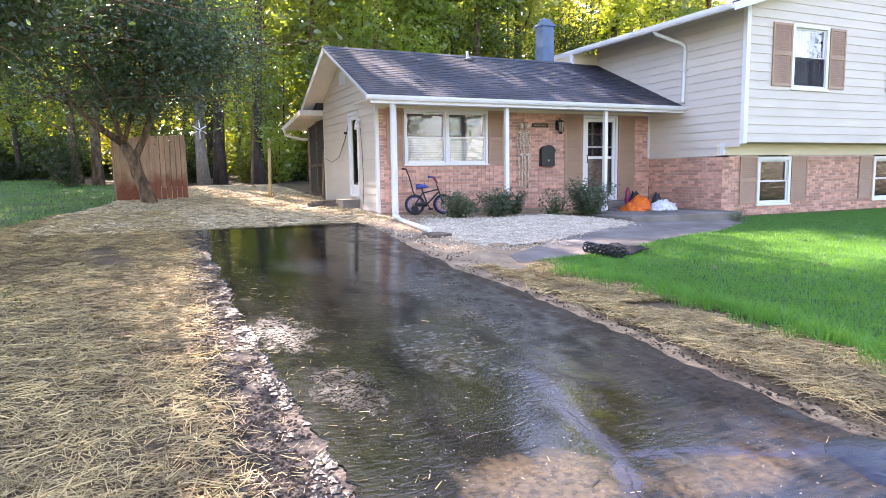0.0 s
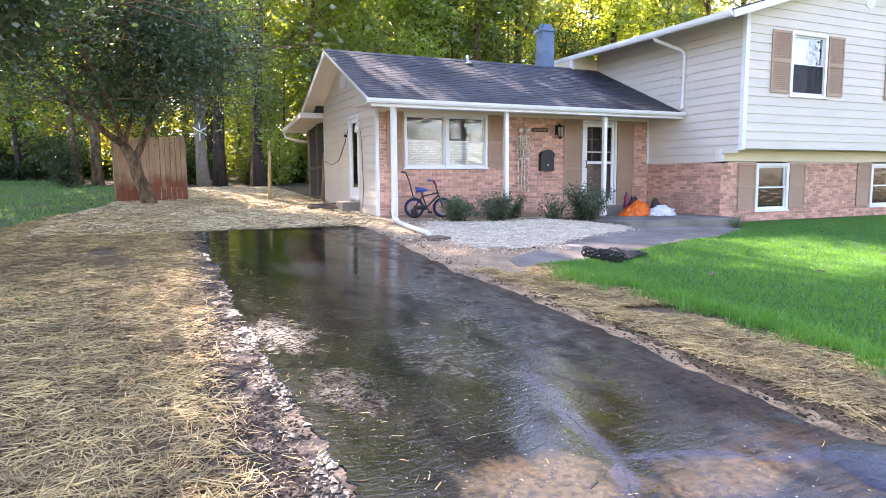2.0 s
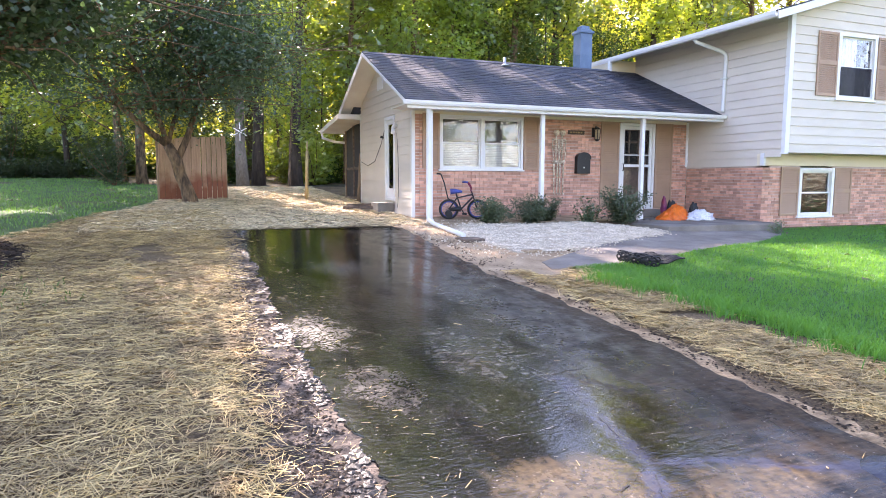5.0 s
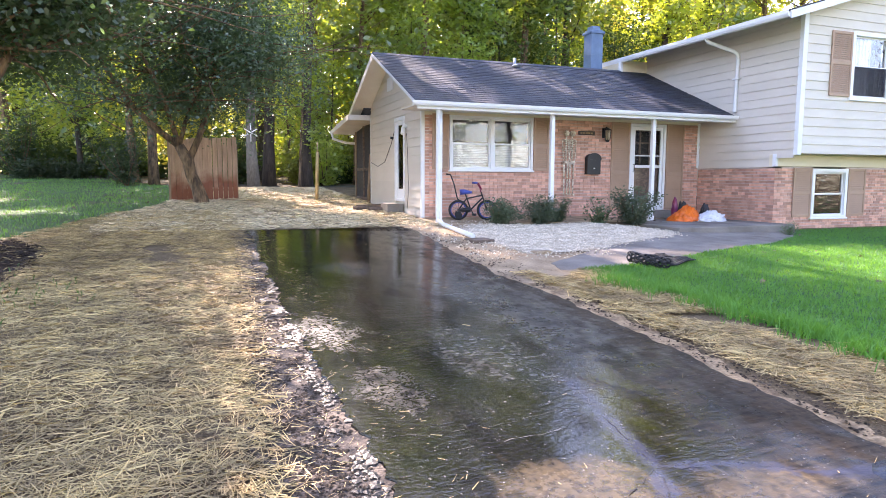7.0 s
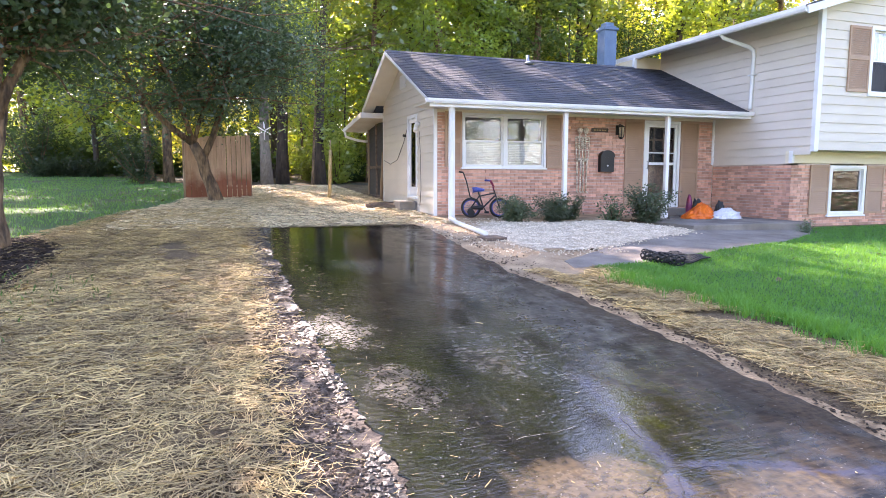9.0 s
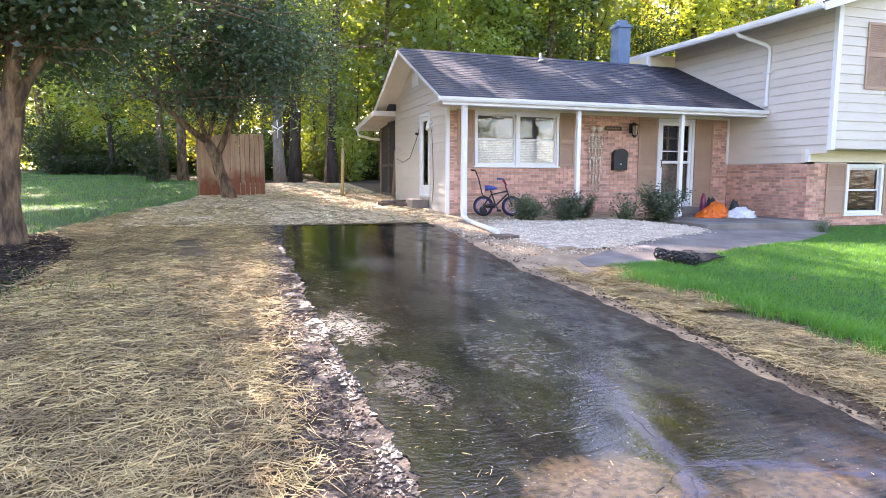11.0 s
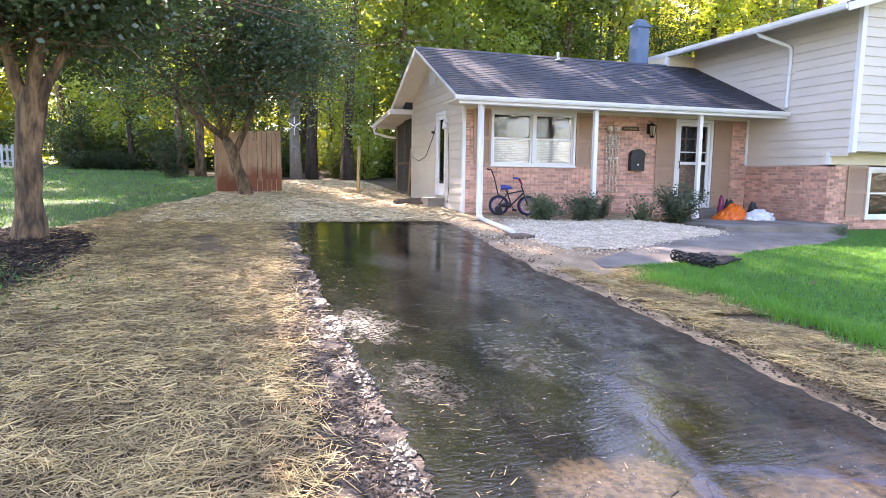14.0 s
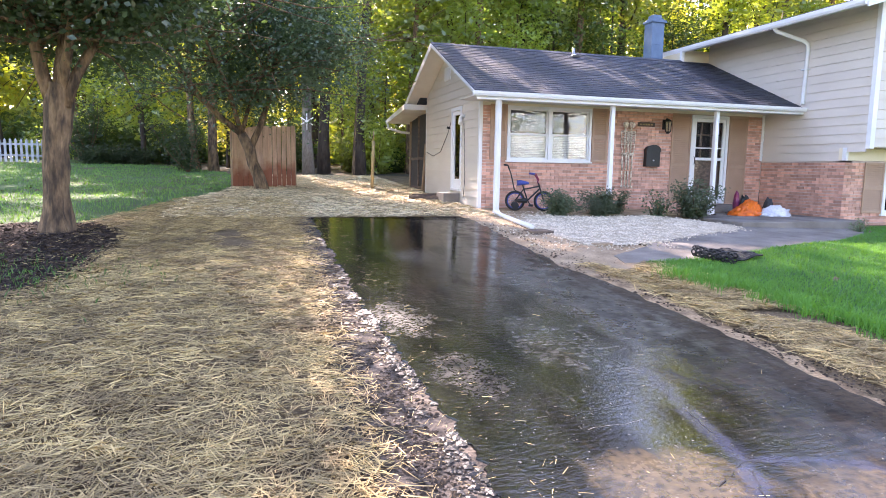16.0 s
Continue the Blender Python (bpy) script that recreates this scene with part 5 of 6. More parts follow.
# the wood closes in the distance
rng = np.random.default_rng(61)
cs = np.stack([rng.uniform(-120, 120, 2200), rng.uniform(60, 74, 2200), 19 * rng.random(2200)], 1)
v, f = leaf_cloud(rng, cs, 1.0, 36000, 0.85, 0.45, 0.2)
tagged(new("far_woods", mesh_of("far_woods", v, f, M["leaf_forest"])), "dense green woods in the distance", "woods", kind="stuff")

# the shade tree on the mulch bed
rng = np.random.default_rng(21)
tx, ty = -7.36, -2.87
big = base("shade_tree", tx, ty, gz(tx, ty), "shade tree with three stems and dark glossy leaves", "tree")
bm = bmesh.new()
z0 = gz(tx, ty)
tube(bm, [(tx, ty, z0 - 0.2), (tx, ty, z0 + 0.02), (tx + 0.0, ty, z0 + 0.3), (tx + 0.02, ty, z0 + 1.2), (tx + 0.10, ty, z0 + 1.75), (tx + 0.14, ty, z0 + 2.05)], [0.27, 0.22, 0.165, 0.15, 0.18, 0.15], 14)
bmesh.ops.subdivide_edges(bm, edges=[e for e in bm.edges if abs(e.verts[0].co.z - e.verts[1].co.z) > 0.1], cuts=5)
for v in bm.verts:
    a = math.atan2(v.co.y - ty, v.co.x - tx)
    k = 1 + 0.13 * math.sin(a * 4 + 1.5 * math.sin(v.co.z * 2)) + 0.16 * noise.noise(Vector((math.cos(a) * 2, math.sin(a) * 2, v.co.z * 3)))
    v.co = Vector((tx + (v.co.x - tx) * k, ty + (v.co.y - ty) * k, v.co.z))
for f in bm.faces:
    f.smooth = True
stems = [limb(bm, rng, (tx + 0.05, ty + 0.02, z0 + 1.7), (-0.32, -0.1, 1.0), 3.6, 0.105, 0.15, 8, 8), limb(bm, rng, (tx + 0.12, ty, z0 + 1.75), (0.05, 0.15, 1.0), 4.2, 0.12, 0.12, 8, 8),
         limb(bm, rng, (tx + 0.18, ty - 0.03, z0 + 1.75), (0.40, 0.05, 1.0), 3.6, 0.085, 0.18, 8, 8), limb(bm, rng, (tx + 0.1, ty, z0 + 1.8), (0.25, -0.3, 1.0), 3.6, 0.08, 0.2, 8, 8)]
centres = []
for s in stems:
    for k in range(2, 9):
        for j in range(6):
            a = rng.random() * 6.283
            if k < 4 and rng.random() < 0.3:
                continue
            q = limb(bm, rng, s[min(k, len(s) - 1)], (math.cos(a), math.sin(a), 0.12), 1.5 + 2.5 * rng.random(), 0.028, 0.28, 5, 7, 0.0)
            centres += [tuple(p) for p in q[2:]]
centres = np.array(centres)
low = 2.55 + 0.14 * np.maximum(0, np.hypot(centres[:, 0] - tx, centres[:, 1] - ty) - 1.0)
centres[:, 2] = np.maximum(centres[:, 2], low)
thin = np.array([noise.noise(Vector(p) * 0.9) for p in centres]) > -0.02
centres = centres[~((centres[:, 0] > -4.6) & (centres[:, 2] < 5.6)) & ~((centres[:, 0] > -5.9) & thin)]
part("trunk", bm, M["bark"], big)
centres = np.concatenate([centres, np.stack([rng.uniform(-11.0, -7.0, 260), rng.uniform(-3.0, 1.8, 260), rng.uniform(3.0, 5.6, 260)], 1)])
v, f = leaf_cloud(rng, centres, 0.30, 100000, 0.085, 0.4, 0.2)
crown = new("crown", mesh_of("crown", v, f, M["leaf_dark"]))
hang(crown, big)
# a long low branch with a fresh sprig over the straw
bm = bmesh.new()
tube(bm, [(-6.9, -3.6, 3.3), (-6.2, -5.6, 3.15), (-5.5, -7.8, 2.75), (-5.05, -9.3, 2.25), (-4.86, -9.9, 1.74), (-4.79, -9.98, 1.55)], [0.03, 0.024, 0.018, 0.011, 0.006, 0.003], 6)
branch = part("branch", bm, M["bark"], big)
tips = [(-4.83, -9.93, 1.64), (-4.87, -9.85, 1.76), (-4.79, -9.98, 1.57), (-4.91, -9.80, 1.84), (-5.0, -9.6, 2.0)]
for i in range(34):
    c, d = Vector(tips[i % 5]) + Vector(rng.normal(0, 0.04, 3)), Vector((rng.normal(), rng.normal(), -0.9)).normalized()
    side = d.cross(Vector(rng.normal(0, 1, 3))).normalized()
    up = side.cross(d)
    ln = rng.uniform(0.030, 0.052)
    bm = bmesh.new()
    spine = [bm.verts.new(c + d * ln * k / 4 - up * ln * 0.10 * (k / 4) ** 2) for k in range(5)]
    for sgn in (-1, 1):
        rim = [spine[0]] + [bm.verts.new(c + d * ln * k / 4 + side * sgn * ln * w - up * ln * (0.10 * (k / 4) ** 2 - 0.06)) for k, w in ((1, 0.17), (2, 0.23), (3, 0.17))] + [spine[4]]
        for k in range(4):
            q = [spine[k], spine[k + 1], rim[k + 1], rim[k]]
            bm.faces.new(list(dict.fromkeys(q))[::sgn])
    part("leaf", bm, M["leaf_fresh"], branch)

# the leaning tree by the fence
tx, ty = -4.47, 4.75
z0 = gz(tx, ty)
small = base("leaning_tree", tx, ty, z0, "small leaning tree with spreading grey-green crown", "tree")
bm = bmesh.new()
main = [(tx + 0.04, ty, z0 - 0.2), (tx + 0.02, ty, z0 + 0.05), (tx - 0.05, ty, z0 + 0.35), (tx - 0.20, ty + 0.03, z0 + 0.72), (tx - 0.26, ty, z0 + 1.05), (tx - 0.46, ty, z0 + 1.45)]
tube(bm, main, [0.24, 0.195, 0.16, 0.145, 0.15, 0.12], 10)
forks = [limb(bm, rng, main[-1], (-1.0, -0.1, 0.85), 4.6, 0.09, 0.2, 7, 7), limb(bm, rng, main[4], (0.42, 0.1, 1.0), 4.6, 0.095, 0.15, 7, 7),
         limb(bm, rng, main[-1], (-0.2, -0.4, 1.0), 4.4, 0.07, 0.2, 7, 7), limb(bm, rng, main[-1], (0.35, -0.2, 1.0), 4.2, 0.06, 0.2, 7, 7)]
centres = []
for s in forks:
    for k in range(2, 8):
        for j in range(5):
            a = rng.random() * 6.283
            q = limb(bm, rng, s[min(k, len(s) - 1)], (math.cos(a) * 1.1, math.sin(a), 0.35), 1.6 + 4.0 * rng.random(), 0.024, 0.3, 5, 7, 0.0)
            centres += [tuple(p) for p in q[1:]]
centres = np.array(centres)
centres = centres[np.array([noise.noise(Vector(p) * 0.75) for p in centres]) > -0.10]
centres = centres[(centres[:, 0] < -2.0) & (centres[:, 0] > -9.6) & (centres[:, 2] < 6.9) & ~((centres[:, 1] < 2.2) & (centres[:, 0] > -6.2))]
floor = np.array([2.35 + 1.4 * noise.noise(Vector((p[0] * 0.8, p[1] * 0.8, 4.0))) for p in centres])
centres[:, 2] = np.maximum(centres[:, 2], floor + 0.9 * rng.random(len(centres)))
part("trunk", bm, M["bark"], small)
v, f = leaf_cloud(rng, centres, 0.46, 66000, 0.088, 0.45, 0.3)
hang(new("crown", mesh_of("crown", v, f, M["leaf_blue"])), small)

# ---- fence, stake, far fence ----
fa, fb = Vector((-5.18, 5.43, 0)), Vector((-3.45, 6.14, 0))
fence = base("fence", *((fa + fb) / 2).xy, gz(-4.3, 5.8), "short cedar privacy fence, stained red near the ground", "fence")
run = (fb - fa)
dirn = run.normalized()
perp = Vector((dirn.y, -dirn.x, 0))
rng = np.random.default_rng(8)
n = 13
for i in range(n):
    w = run.length / n
    a, b = fa + dirn * (i * w), fa + dirn * ((i + 1) * w - (0.006 if i < 7 else 0.022))
    zb = gz(a.x, a.y) - 0.03
    top = 1.90 + 0.14 * i / n + rng.normal(0, 0.012)
    off = perp * rng.normal(0, 0.006)
    bm = bmesh.new()
    p = [a + off, b + off, b + off - perp * 0.018, a + off - perp * 0.018]
    vs = [[bm.verts.new((q.x, q.y, z)) for q in p] for z in (zb, top)]
    bm.faces.new(vs[0][::-1]), bm.faces.new(vs[1])
    for k in range(4):
        bm.faces.new((vs[0][k], vs[0][(k + 1) % 4], vs[1][(k + 1) % 4], vs[1][k]))
    part("plank", bm, M["fenceplank"], fence)
for z in (0.55, 1.15, 1.75):
    bm = bmesh.new()
    tube(bm, [fa - perp * 0.05 + Vector((0, 0, z)), fb - perp * 0.05 + Vector((0, 0, z))], 0.035, 4)
    part("rail", bm, M["rawwood"], fence)
for q in (fa, fb):
    bm = bmesh.new()
    tube(bm, [(q.x - perp.x * 0.08, q.y - perp.y * 0.08, 0.0), (q.x - perp.x * 0.08, q.y - perp.y * 0.08, 1.85)], 0.05, 4)
    part("fence_post", bm, M["rawwood"], fence)

stake = link("wooden_stake", tubes(([(-1.39, 5.2, gz(-1.39, 5.2) - 0.1), (-1.37, 5.2, 1.0), (-1.35, 5.2, 1.62)], [0.05, 0.048, 0.045]), ([(-1.36, 5.2, 1.55), (-1.34, 5.2, 1.9)], 0.018), n=7), M["palewood"])
tagged(stake, "upright wooden stake standing in the straw", "stake")
star = base("star_ornament", -2.62, 12.35, 2.6, "white star ornament hung on a tree trunk", "ornament")
for a in (0, 60, 120):
    dx, dz = 0.28 * math.cos(radians(a + 90)), 0.28 * math.sin(radians(a + 90))
    part("star_bar", tubes(([(-2.62 - dx, 12.36, 2.6 - dz * (1.2 if a == 0 else 1)), (-2.62 + dx, 12.36, 2.6 + dz * (1.2 if a == 0 else 1))], 0.022), n=6), M["white"], star)

farf = base("picket_fence", -17.5, 20, gz(-17.5, 20), "weathered white picket fence beyond the lawn", "fence")
for i in range(40):
    x = -21.9 + i * 0.21
    y = 20.0
    z = gz(x, y)
    part("picket", prism(bmesh.new(), [(x, z), (x + 0.10, z), (x + 0.10, z + 0.95), (x + 0.05, z + 1.04), (x, z + 0.95)], "y", y, y + 0.02), M["greywhite"], farf)
for z in (0.25, 0.75):
    part("rail", boxes((-21.9, -13.5, 20.022, 20.06, gz(-17, 20) + z, gz(-17, 20) + z + 0.09)), M["greywhite"], farf)

# ---- things by the house ----
BUSHES = [bush_kind(51, 0.60, 0.66, 5200, 0.052, M["leaf_bush"]), bush_kind(52, 0.62, 0.86, 6000, 0.055, M["leaf_bush"]), bush_kind(53, 0.35, 0.60, 800, 0.06, M["leaf_blue"])]
for k, x, y, s, lab in ((0, 1.12, -1.45, 0.80, "low spreading dark green bush"), (1, 2.12, -1.38, 0.66, "rounded dark green bush"), (0, 2.62, -1.2, 0.72, "low spreading dark green bush"),
                        (2, 3.32, -1.70, 0.85, "thin sparse grey-green bush"), (1, 4.28, -1.62, 0.88, "dense dark green bush before the door")):
    bush(BUSHES[k], x, y, x * 77, s, lab + " by the porch", "porch bushes", "shrub")
bush(BUSHES[2], 6.85, -3.3, 40, 0.45, "tiny dark weed at the brick corner", "", "weed")

# child's bike leaning by the wall
bike = base("bike", 0.85, -0.75, 0.03, "small child's bike with purple frame and a push handle", "bike")
def on(u, w, z):
    """Along the bike u, across w, up z: it stands slightly turned before the wall."""
    return (0.62 + u * 0.94 - w * 0.34, -0.55 - u * 0.34 - w * 0.94, z + 0.03)


def wheel(u, r):
    bm = bmesh.new()
    ring = [on(u + r * math.cos(a), 0, r + r * math.sin(a)) for a in np.linspace(0, 6.283, 25)]
    tube(bm, ring, 0.024, 6, False)
    t = part("wheel", bm, M["rubber"], bike, "black tyre")
    bm = bmesh.new()
    tube(bm, [on(u + (r - 0.03) * math.cos(a), 0, r + (r - 0.03) * math.sin(a)) for a in np.linspace(0, 6.283, 25)], 0.012, 6, False)
    part("rim", bm, M["blueplastic"], t)
    part("spokes", tubes(*[([on(u, 0, r), on(u + (r - 0.03) * math.cos(a), 0, r + (r - 0.03) * math.sin(a))], 0.004) for a in np.linspace(0, 6.283, 13)[:-1]], n=4), M["chrome"], t)


wheel(0.0, 0.19), wheel(0.60, 0.19)
part("frame", tubes(([on(0, 0.03, 0.19), on(0.26, 0.02, 0.20), on(0.50, 0, 0.44)], 0.018), ([on(0, 0.03, 0.19), on(0.17, 0, 0.43), on(0.50, 0, 0.50)], 0.016), ([on(0.26, 0, 0.2), on(0.15, 0, 0.52)], 0.016), ([on(0.60, 0.04, 0.19), on(0.53, 0.03, 0.40), on(0.48, 0, 0.56)], 0.016)), M["black"], bike)
part("seat", tubes(([on(0.03, 0, 0.56), on(0.12, 0, 0.57), on(0.28, 0, 0.56)], [0.06, 0.055, 0.022]), n=8), M["blueplastic"], bike, "blue saddle")
part("handlebar", tubes(([on(0.48, 0, 0.55), on(0.46, 0, 0.60), on(0.47, 0.16, 0.64), on(0.40, 0.22, 0.76), on(0.34, 0.24, 0.76)], 0.013), ([on(0.46, 0, 0.60), on(0.47, -0.16, 0.64), on(0.40, -0.22, 0.76), on(0.34, -0.24, 0.76)], 0.013)), M["purple"], bike)
part("grip", tubes(([on(0.38, 0.225, 0.76), on(0.30, 0.25, 0.76)], 0.02), ([on(0.38, -0.225, 0.76), on(0.30, -0.25, 0.76)], 0.02)), M["blueplastic"], bike)
part("push_handle", tubes(([on(0.08, 0, 0.36), on(-0.02, 0, 0.42), on(-0.10, 0, 0.75), on(-0.17, 0, 0.93)], 0.014), ([on(-0.17, 0, 0.93), on(-0.26, 0, 0.94)], 0.018)), M["black"], bike, "black push handle")
part("chain_guard", tubes(([on(0.02, 0.06, 0.19), on(0.25, 0.06, 0.20)], [0.03, 0.06]), n=8), M["black"], bike)
part("pedal", tubes(([on(0.26, 0.05, 0.2), on(0.32, 0.10, 0.10)], 0.012), ([on(0.29, 0.08, 0.10), on(0.36, 0.14, 0.10)], 0.025)), M["black"], bike)
for w in (0.16, -0.16):
    part("training_wheel", tubes(([on(0.0, w - 0.015, 0.09), on(0.0, w + 0.015, 0.09)], 0.075), n=12), M["rubber"], bike)

# on the brick wall
mail = base("mailbox", 4.22, -0.05, 1.2, "black arched metal wall mailbox", "mailbox")
arch = [(4.04, 0.99), (4.40, 0.99), (4.40, 1.36)] + [(4.22 + 0.18 * math.cos(a), 1.36 + 0.12 * math.sin(a)) for a in np.linspace(0.3, 2.84, 7)] + [(4.04, 1.36)]
part("body", prism(bmesh.new(), arch, "y", -0.13, -0.008), M["black"], mail)
part("lid", prism(bmesh.new(), [(4.03, 1.33), (4.41, 1.33)] + [(4.22 + 0.19 * math.cos(a), 1.36 + 0.13 * math.sin(a)) for a in np.linspace(0.1, 3.04, 9)], "y", -0.145, -0.13), M["black"], mail)
part("emblem", tubes(([(4.22, -0.15, 1.13), (4.22, -0.13, 1.13)], 0.018), n=8), M["white"], mail)
sign = base("plaque", 4.06, -0.03, 1.96, "dark wooden name plaque with rounded ends", "plaque")
part("board", boxes((3.83, 4.29, -0.03, -0.008, 1.905, 2.0), bevel=0.012), M["plaque"], sign)
for k in range(5):
    part("letter_bar", boxes((3.89 + k * 0.07, 3.94 + k * 0.07, -0.034, -0.030, 1.935, 1.968)), M["gold"], sign)
lamp = base("wall_lantern", 4.55, -0.12, 1.95, "black wall lantern with frosted glass", "lantern")
part("back_plate", boxes((4.49, 4.61, -0.03, -0.008, 1.85, 2.08), bevel=0.008), M["black"], lamp)
part("bracket", tubes(([(4.55, -0.02, 2.02), (4.55, -0.10, 2.10), (4.55, -0.16, 2.06)], 0.014), ([(4.55, -0.16, 2.08), (4.55, -0.16, 2.03)], [0.02, 0.09])), M["black"], lamp)
part("glass", tubes(([(4.55, -0.16, 2.02), (4.55, -0.16, 1.80)], [0.075, 0.055]), n=6), M["lampglass"], lamp)
part("cage", tubes(*[([(4.55 + 0.08 * math.cos(a), -0.16 + 0.08 * math.sin(a), 2.02), (4.55 + 0.06 * math.cos(a), -0.16 + 0.06 * math.sin(a), 1.79)], 0.008) for a in np.linspace(0, 6.283, 7)[:-1]], ([(4.55, -0.16, 1.80), (4.55, -0.16, 1.75)], [0.065, 0.03]), n=5), M["black"], lamp)

for k, x in enumerate((3.50, 3.66)):
    s = -1 if k else 1
    rows = [([(x, -0.06, 1.99), (x, -0.065, 1.93), (x, -0.06, 1.86)], [0.05, 0.078, 0.042]), ([(x, -0.05, 1.88), (x, -0.05, 1.28)], 0.018)]
    for i in range(6):
        rows.append(([(x - 0.075, -0.05, 1.74 - i * 0.05), (x, -0.10, 1.72 - i * 0.05), (x + 0.075, -0.05, 1.74 - i * 0.05)], 0.011))
    rows += [([(x - 0.07, -0.05, 1.28), (x, -0.06, 1.24), (x + 0.07, -0.05, 1.28)], 0.035), ([(x - 0.10, -0.05, 1.78), (x + 0.10, -0.05, 1.78)], 0.016)]
    for d in (-1, 1):
        rows += [([(x + d * 0.05, -0.05, 1.24), (x + d * 0.045, -0.05, 0.90)], 0.020), ([(x + d * 0.045, -0.05, 0.88), (x + d * 0.04, -0.05, 0.55)], 0.016), ([(x + d * 0.04, -0.04, 0.54), (x + d * 0.05, -0.10, 0.51)], 0.02),
                 ([(x + d * 0.10, -0.05, 1.78), (x + d * 0.09, -0.06, 1.50)], 0.014), ([(x + d * 0.09, -0.06, 1.49), (x + d * 0.06, -0.07, 1.24)], 0.012)]
    ob = link("skeleton_decoration", tubes(*rows, n=6), M["bone"])
    tagged(ob, "bone-coloured plastic skeleton decoration hung on the brick wall", "decoration", "skeleton decorations")


def sack(name, x, y, z, sx_, sy_, sz_, seed, material, label, category, slump=0.0, crease=0.14):
    """A crumpled, slumped bag: narrow on top where it slumps, with sharp folds."""
    bm = bmesh.new()
    bmesh.ops.create_icosphere(bm, subdivisions=5, radius=1.0)
    for v in bm.verts:
        d = v.co.normalized()
        k = 1 + 0.24 * noise.noise(d * 2.2 + Vector((seed, 0, 0))) + crease * abs(noise.noise(d * 5 + Vector((seed, 3, 0)))) + crease * 0.5 * abs(noise.noise(d * 11 + Vector((seed, 7, 0))))
        h = max(0.0, 0.25 + 0.75 * d.z * k)
        w = k * (1 - slump * h)
        v.co = Vector((x + (d.x + slump * 0.35 * h) * sx_ * w, y + d.y * sy_ * w, z + h * sz_))
    for f in bm.faces:
        f.smooth = True
    return tagged(link(name, bm, material), label, category)


SL = -0.065
sack("orange_bag", 5.95, -1.28, SL, 0.42, 0.26, 0.31, 2, M["orange"], "bright orange crumpled plastic leaf bag on the slab", "bag", 0.55, 0.30)
sack("white_bag", 6.42, -1.55, SL, 0.34, 0.22, 0.21, 5, M["whitebag"], "white crumpled plastic bag on the slab", "bag", 0.3, 0.34)
sack("black_pumpkin", 6.14, -0.95, SL, 0.12, 0.12, 0.42, 7, M["black"], "small dark round ornament behind the bags", "ornament")
sack("black_bundle", 6.48, -1.30, SL, 0.11, 0.10, 0.36, 9, M["black"], "small black bundle on the slab", "bundle")
sack("dark_bundle", 6.0, -0.85, SL, 0.07, 0.07, 0.50, 4, M["purple"], "small dark pointed ornament by the door", "ornament")

# black rubber ring mat, half rolled at the lawn's edge, half sunk in the grass
mat_th = base("rubber_mat", 1.3, -6.0, gz(1.3, -6.0), "half-rolled black rubber ring mat on the grass", "mat")
ax, ay = Vector((0.40, -0.92, 0)).normalized(), Vector((0.92, 0.40, 0)).normalized()


def ring(bm, c, u, w, r, n=9):
    tube(bm, [c + r * (math.cos(a) * u + math.sin(a) * w) for a in np.linspace(0, 2 * math.pi, n)], 0.011, 5, False)


bm = bmesh.new()
for i in range(10):
    for j in range(6):
        a = 2 * math.pi * (j + 0.5 * (i % 2)) / 6
        out = (math.cos(a) * ay + Vector((0, 0, math.sin(a)))) * (0.062 + 0.008 * math.sin(i * 1.3 + j))
        c = Vector((1.10, -5.78, 0)) + ax * (i * 0.058) + out
        c.z += gz(c.x, c.y) + 0.085
        ring(bm, c, ax, (-math.sin(a) * ay + Vector((0, 0, math.cos(a)))), 0.031)
part("roll", bm, M["rubber"], mat_th)
bm = bmesh.new()
for i in range(10):
    for j in range(11):
        c = Vector((1.24, -5.72, 0)) + ax * (i * 0.058) + ay * (j * 0.060 + 0.030 * (i % 2))
        c.z = gz(c.x, c.y) + 0.045 + 0.012 * math.sin(i * 1.1 + j * 0.7)
        ring(bm, c, ax, ay, 0.031, 8)
part("flap", bm, M["rubber"], mat_th, "flat end lying in the grass")

# boards, block and splash stone
for x, y, ln, a, lab in ((-0.62, 2.05, 0.9, 12, "weathered board lying by the side door"), (-0.50, 2.5, 0.8, 20, "weathered board lying by the side door"), (-0.42, 1.75, 0.6, -15, "short weathered board on the straw")):
    c, s = math.cos(radians(a)), math.sin(radians(a))
    ob = link("loose_board", tubes(([(x - c * ln / 2, y - s * ln / 2, gz(x, y) + 0.04), (x + c * ln / 2, y + s * ln / 2, gz(x, y) + 0.05)], 0.07), n=4), M["oldwood"])
    tagged(ob, lab, "board", "loose boards")
ob = link("step_block", boxes((-0.42, -0.03, 1.25, 1.85, 0.0, 0.30), bevel=0.012), M["concrete"])
tagged(ob, "grey concrete step block below the side door", "step")
z = gz(-0.18, -3.45)
ob = link("splash_block", boxes((-0.36, 0.02, -3.65, -3.25, z - 0.06, z + 0.03), bevel=0.012), M["oldwood"])
tagged(ob, "flat brown board under the downspout outlet", "board")
z = gz(1.0, -4.95)
ob = link("flat_stone", boxes((0.15, 0.45, -4.75, -4.6, gz(0.3, -4.7) - 0.03, gz(0.3, -4.7) + 0.03), bevel=0.012), M["sand"])
tagged(ob, "flat tan stone lying on the sandy soil", "stone")
ob = link("lean_board", tubes(([(-0.06, 4.55, 0.15), (0.0, 4.46, 1.55)], 0.05), n=4), M["rawwood"])
tagged(ob, "raw wooden board leaning on the porch frame", "board")


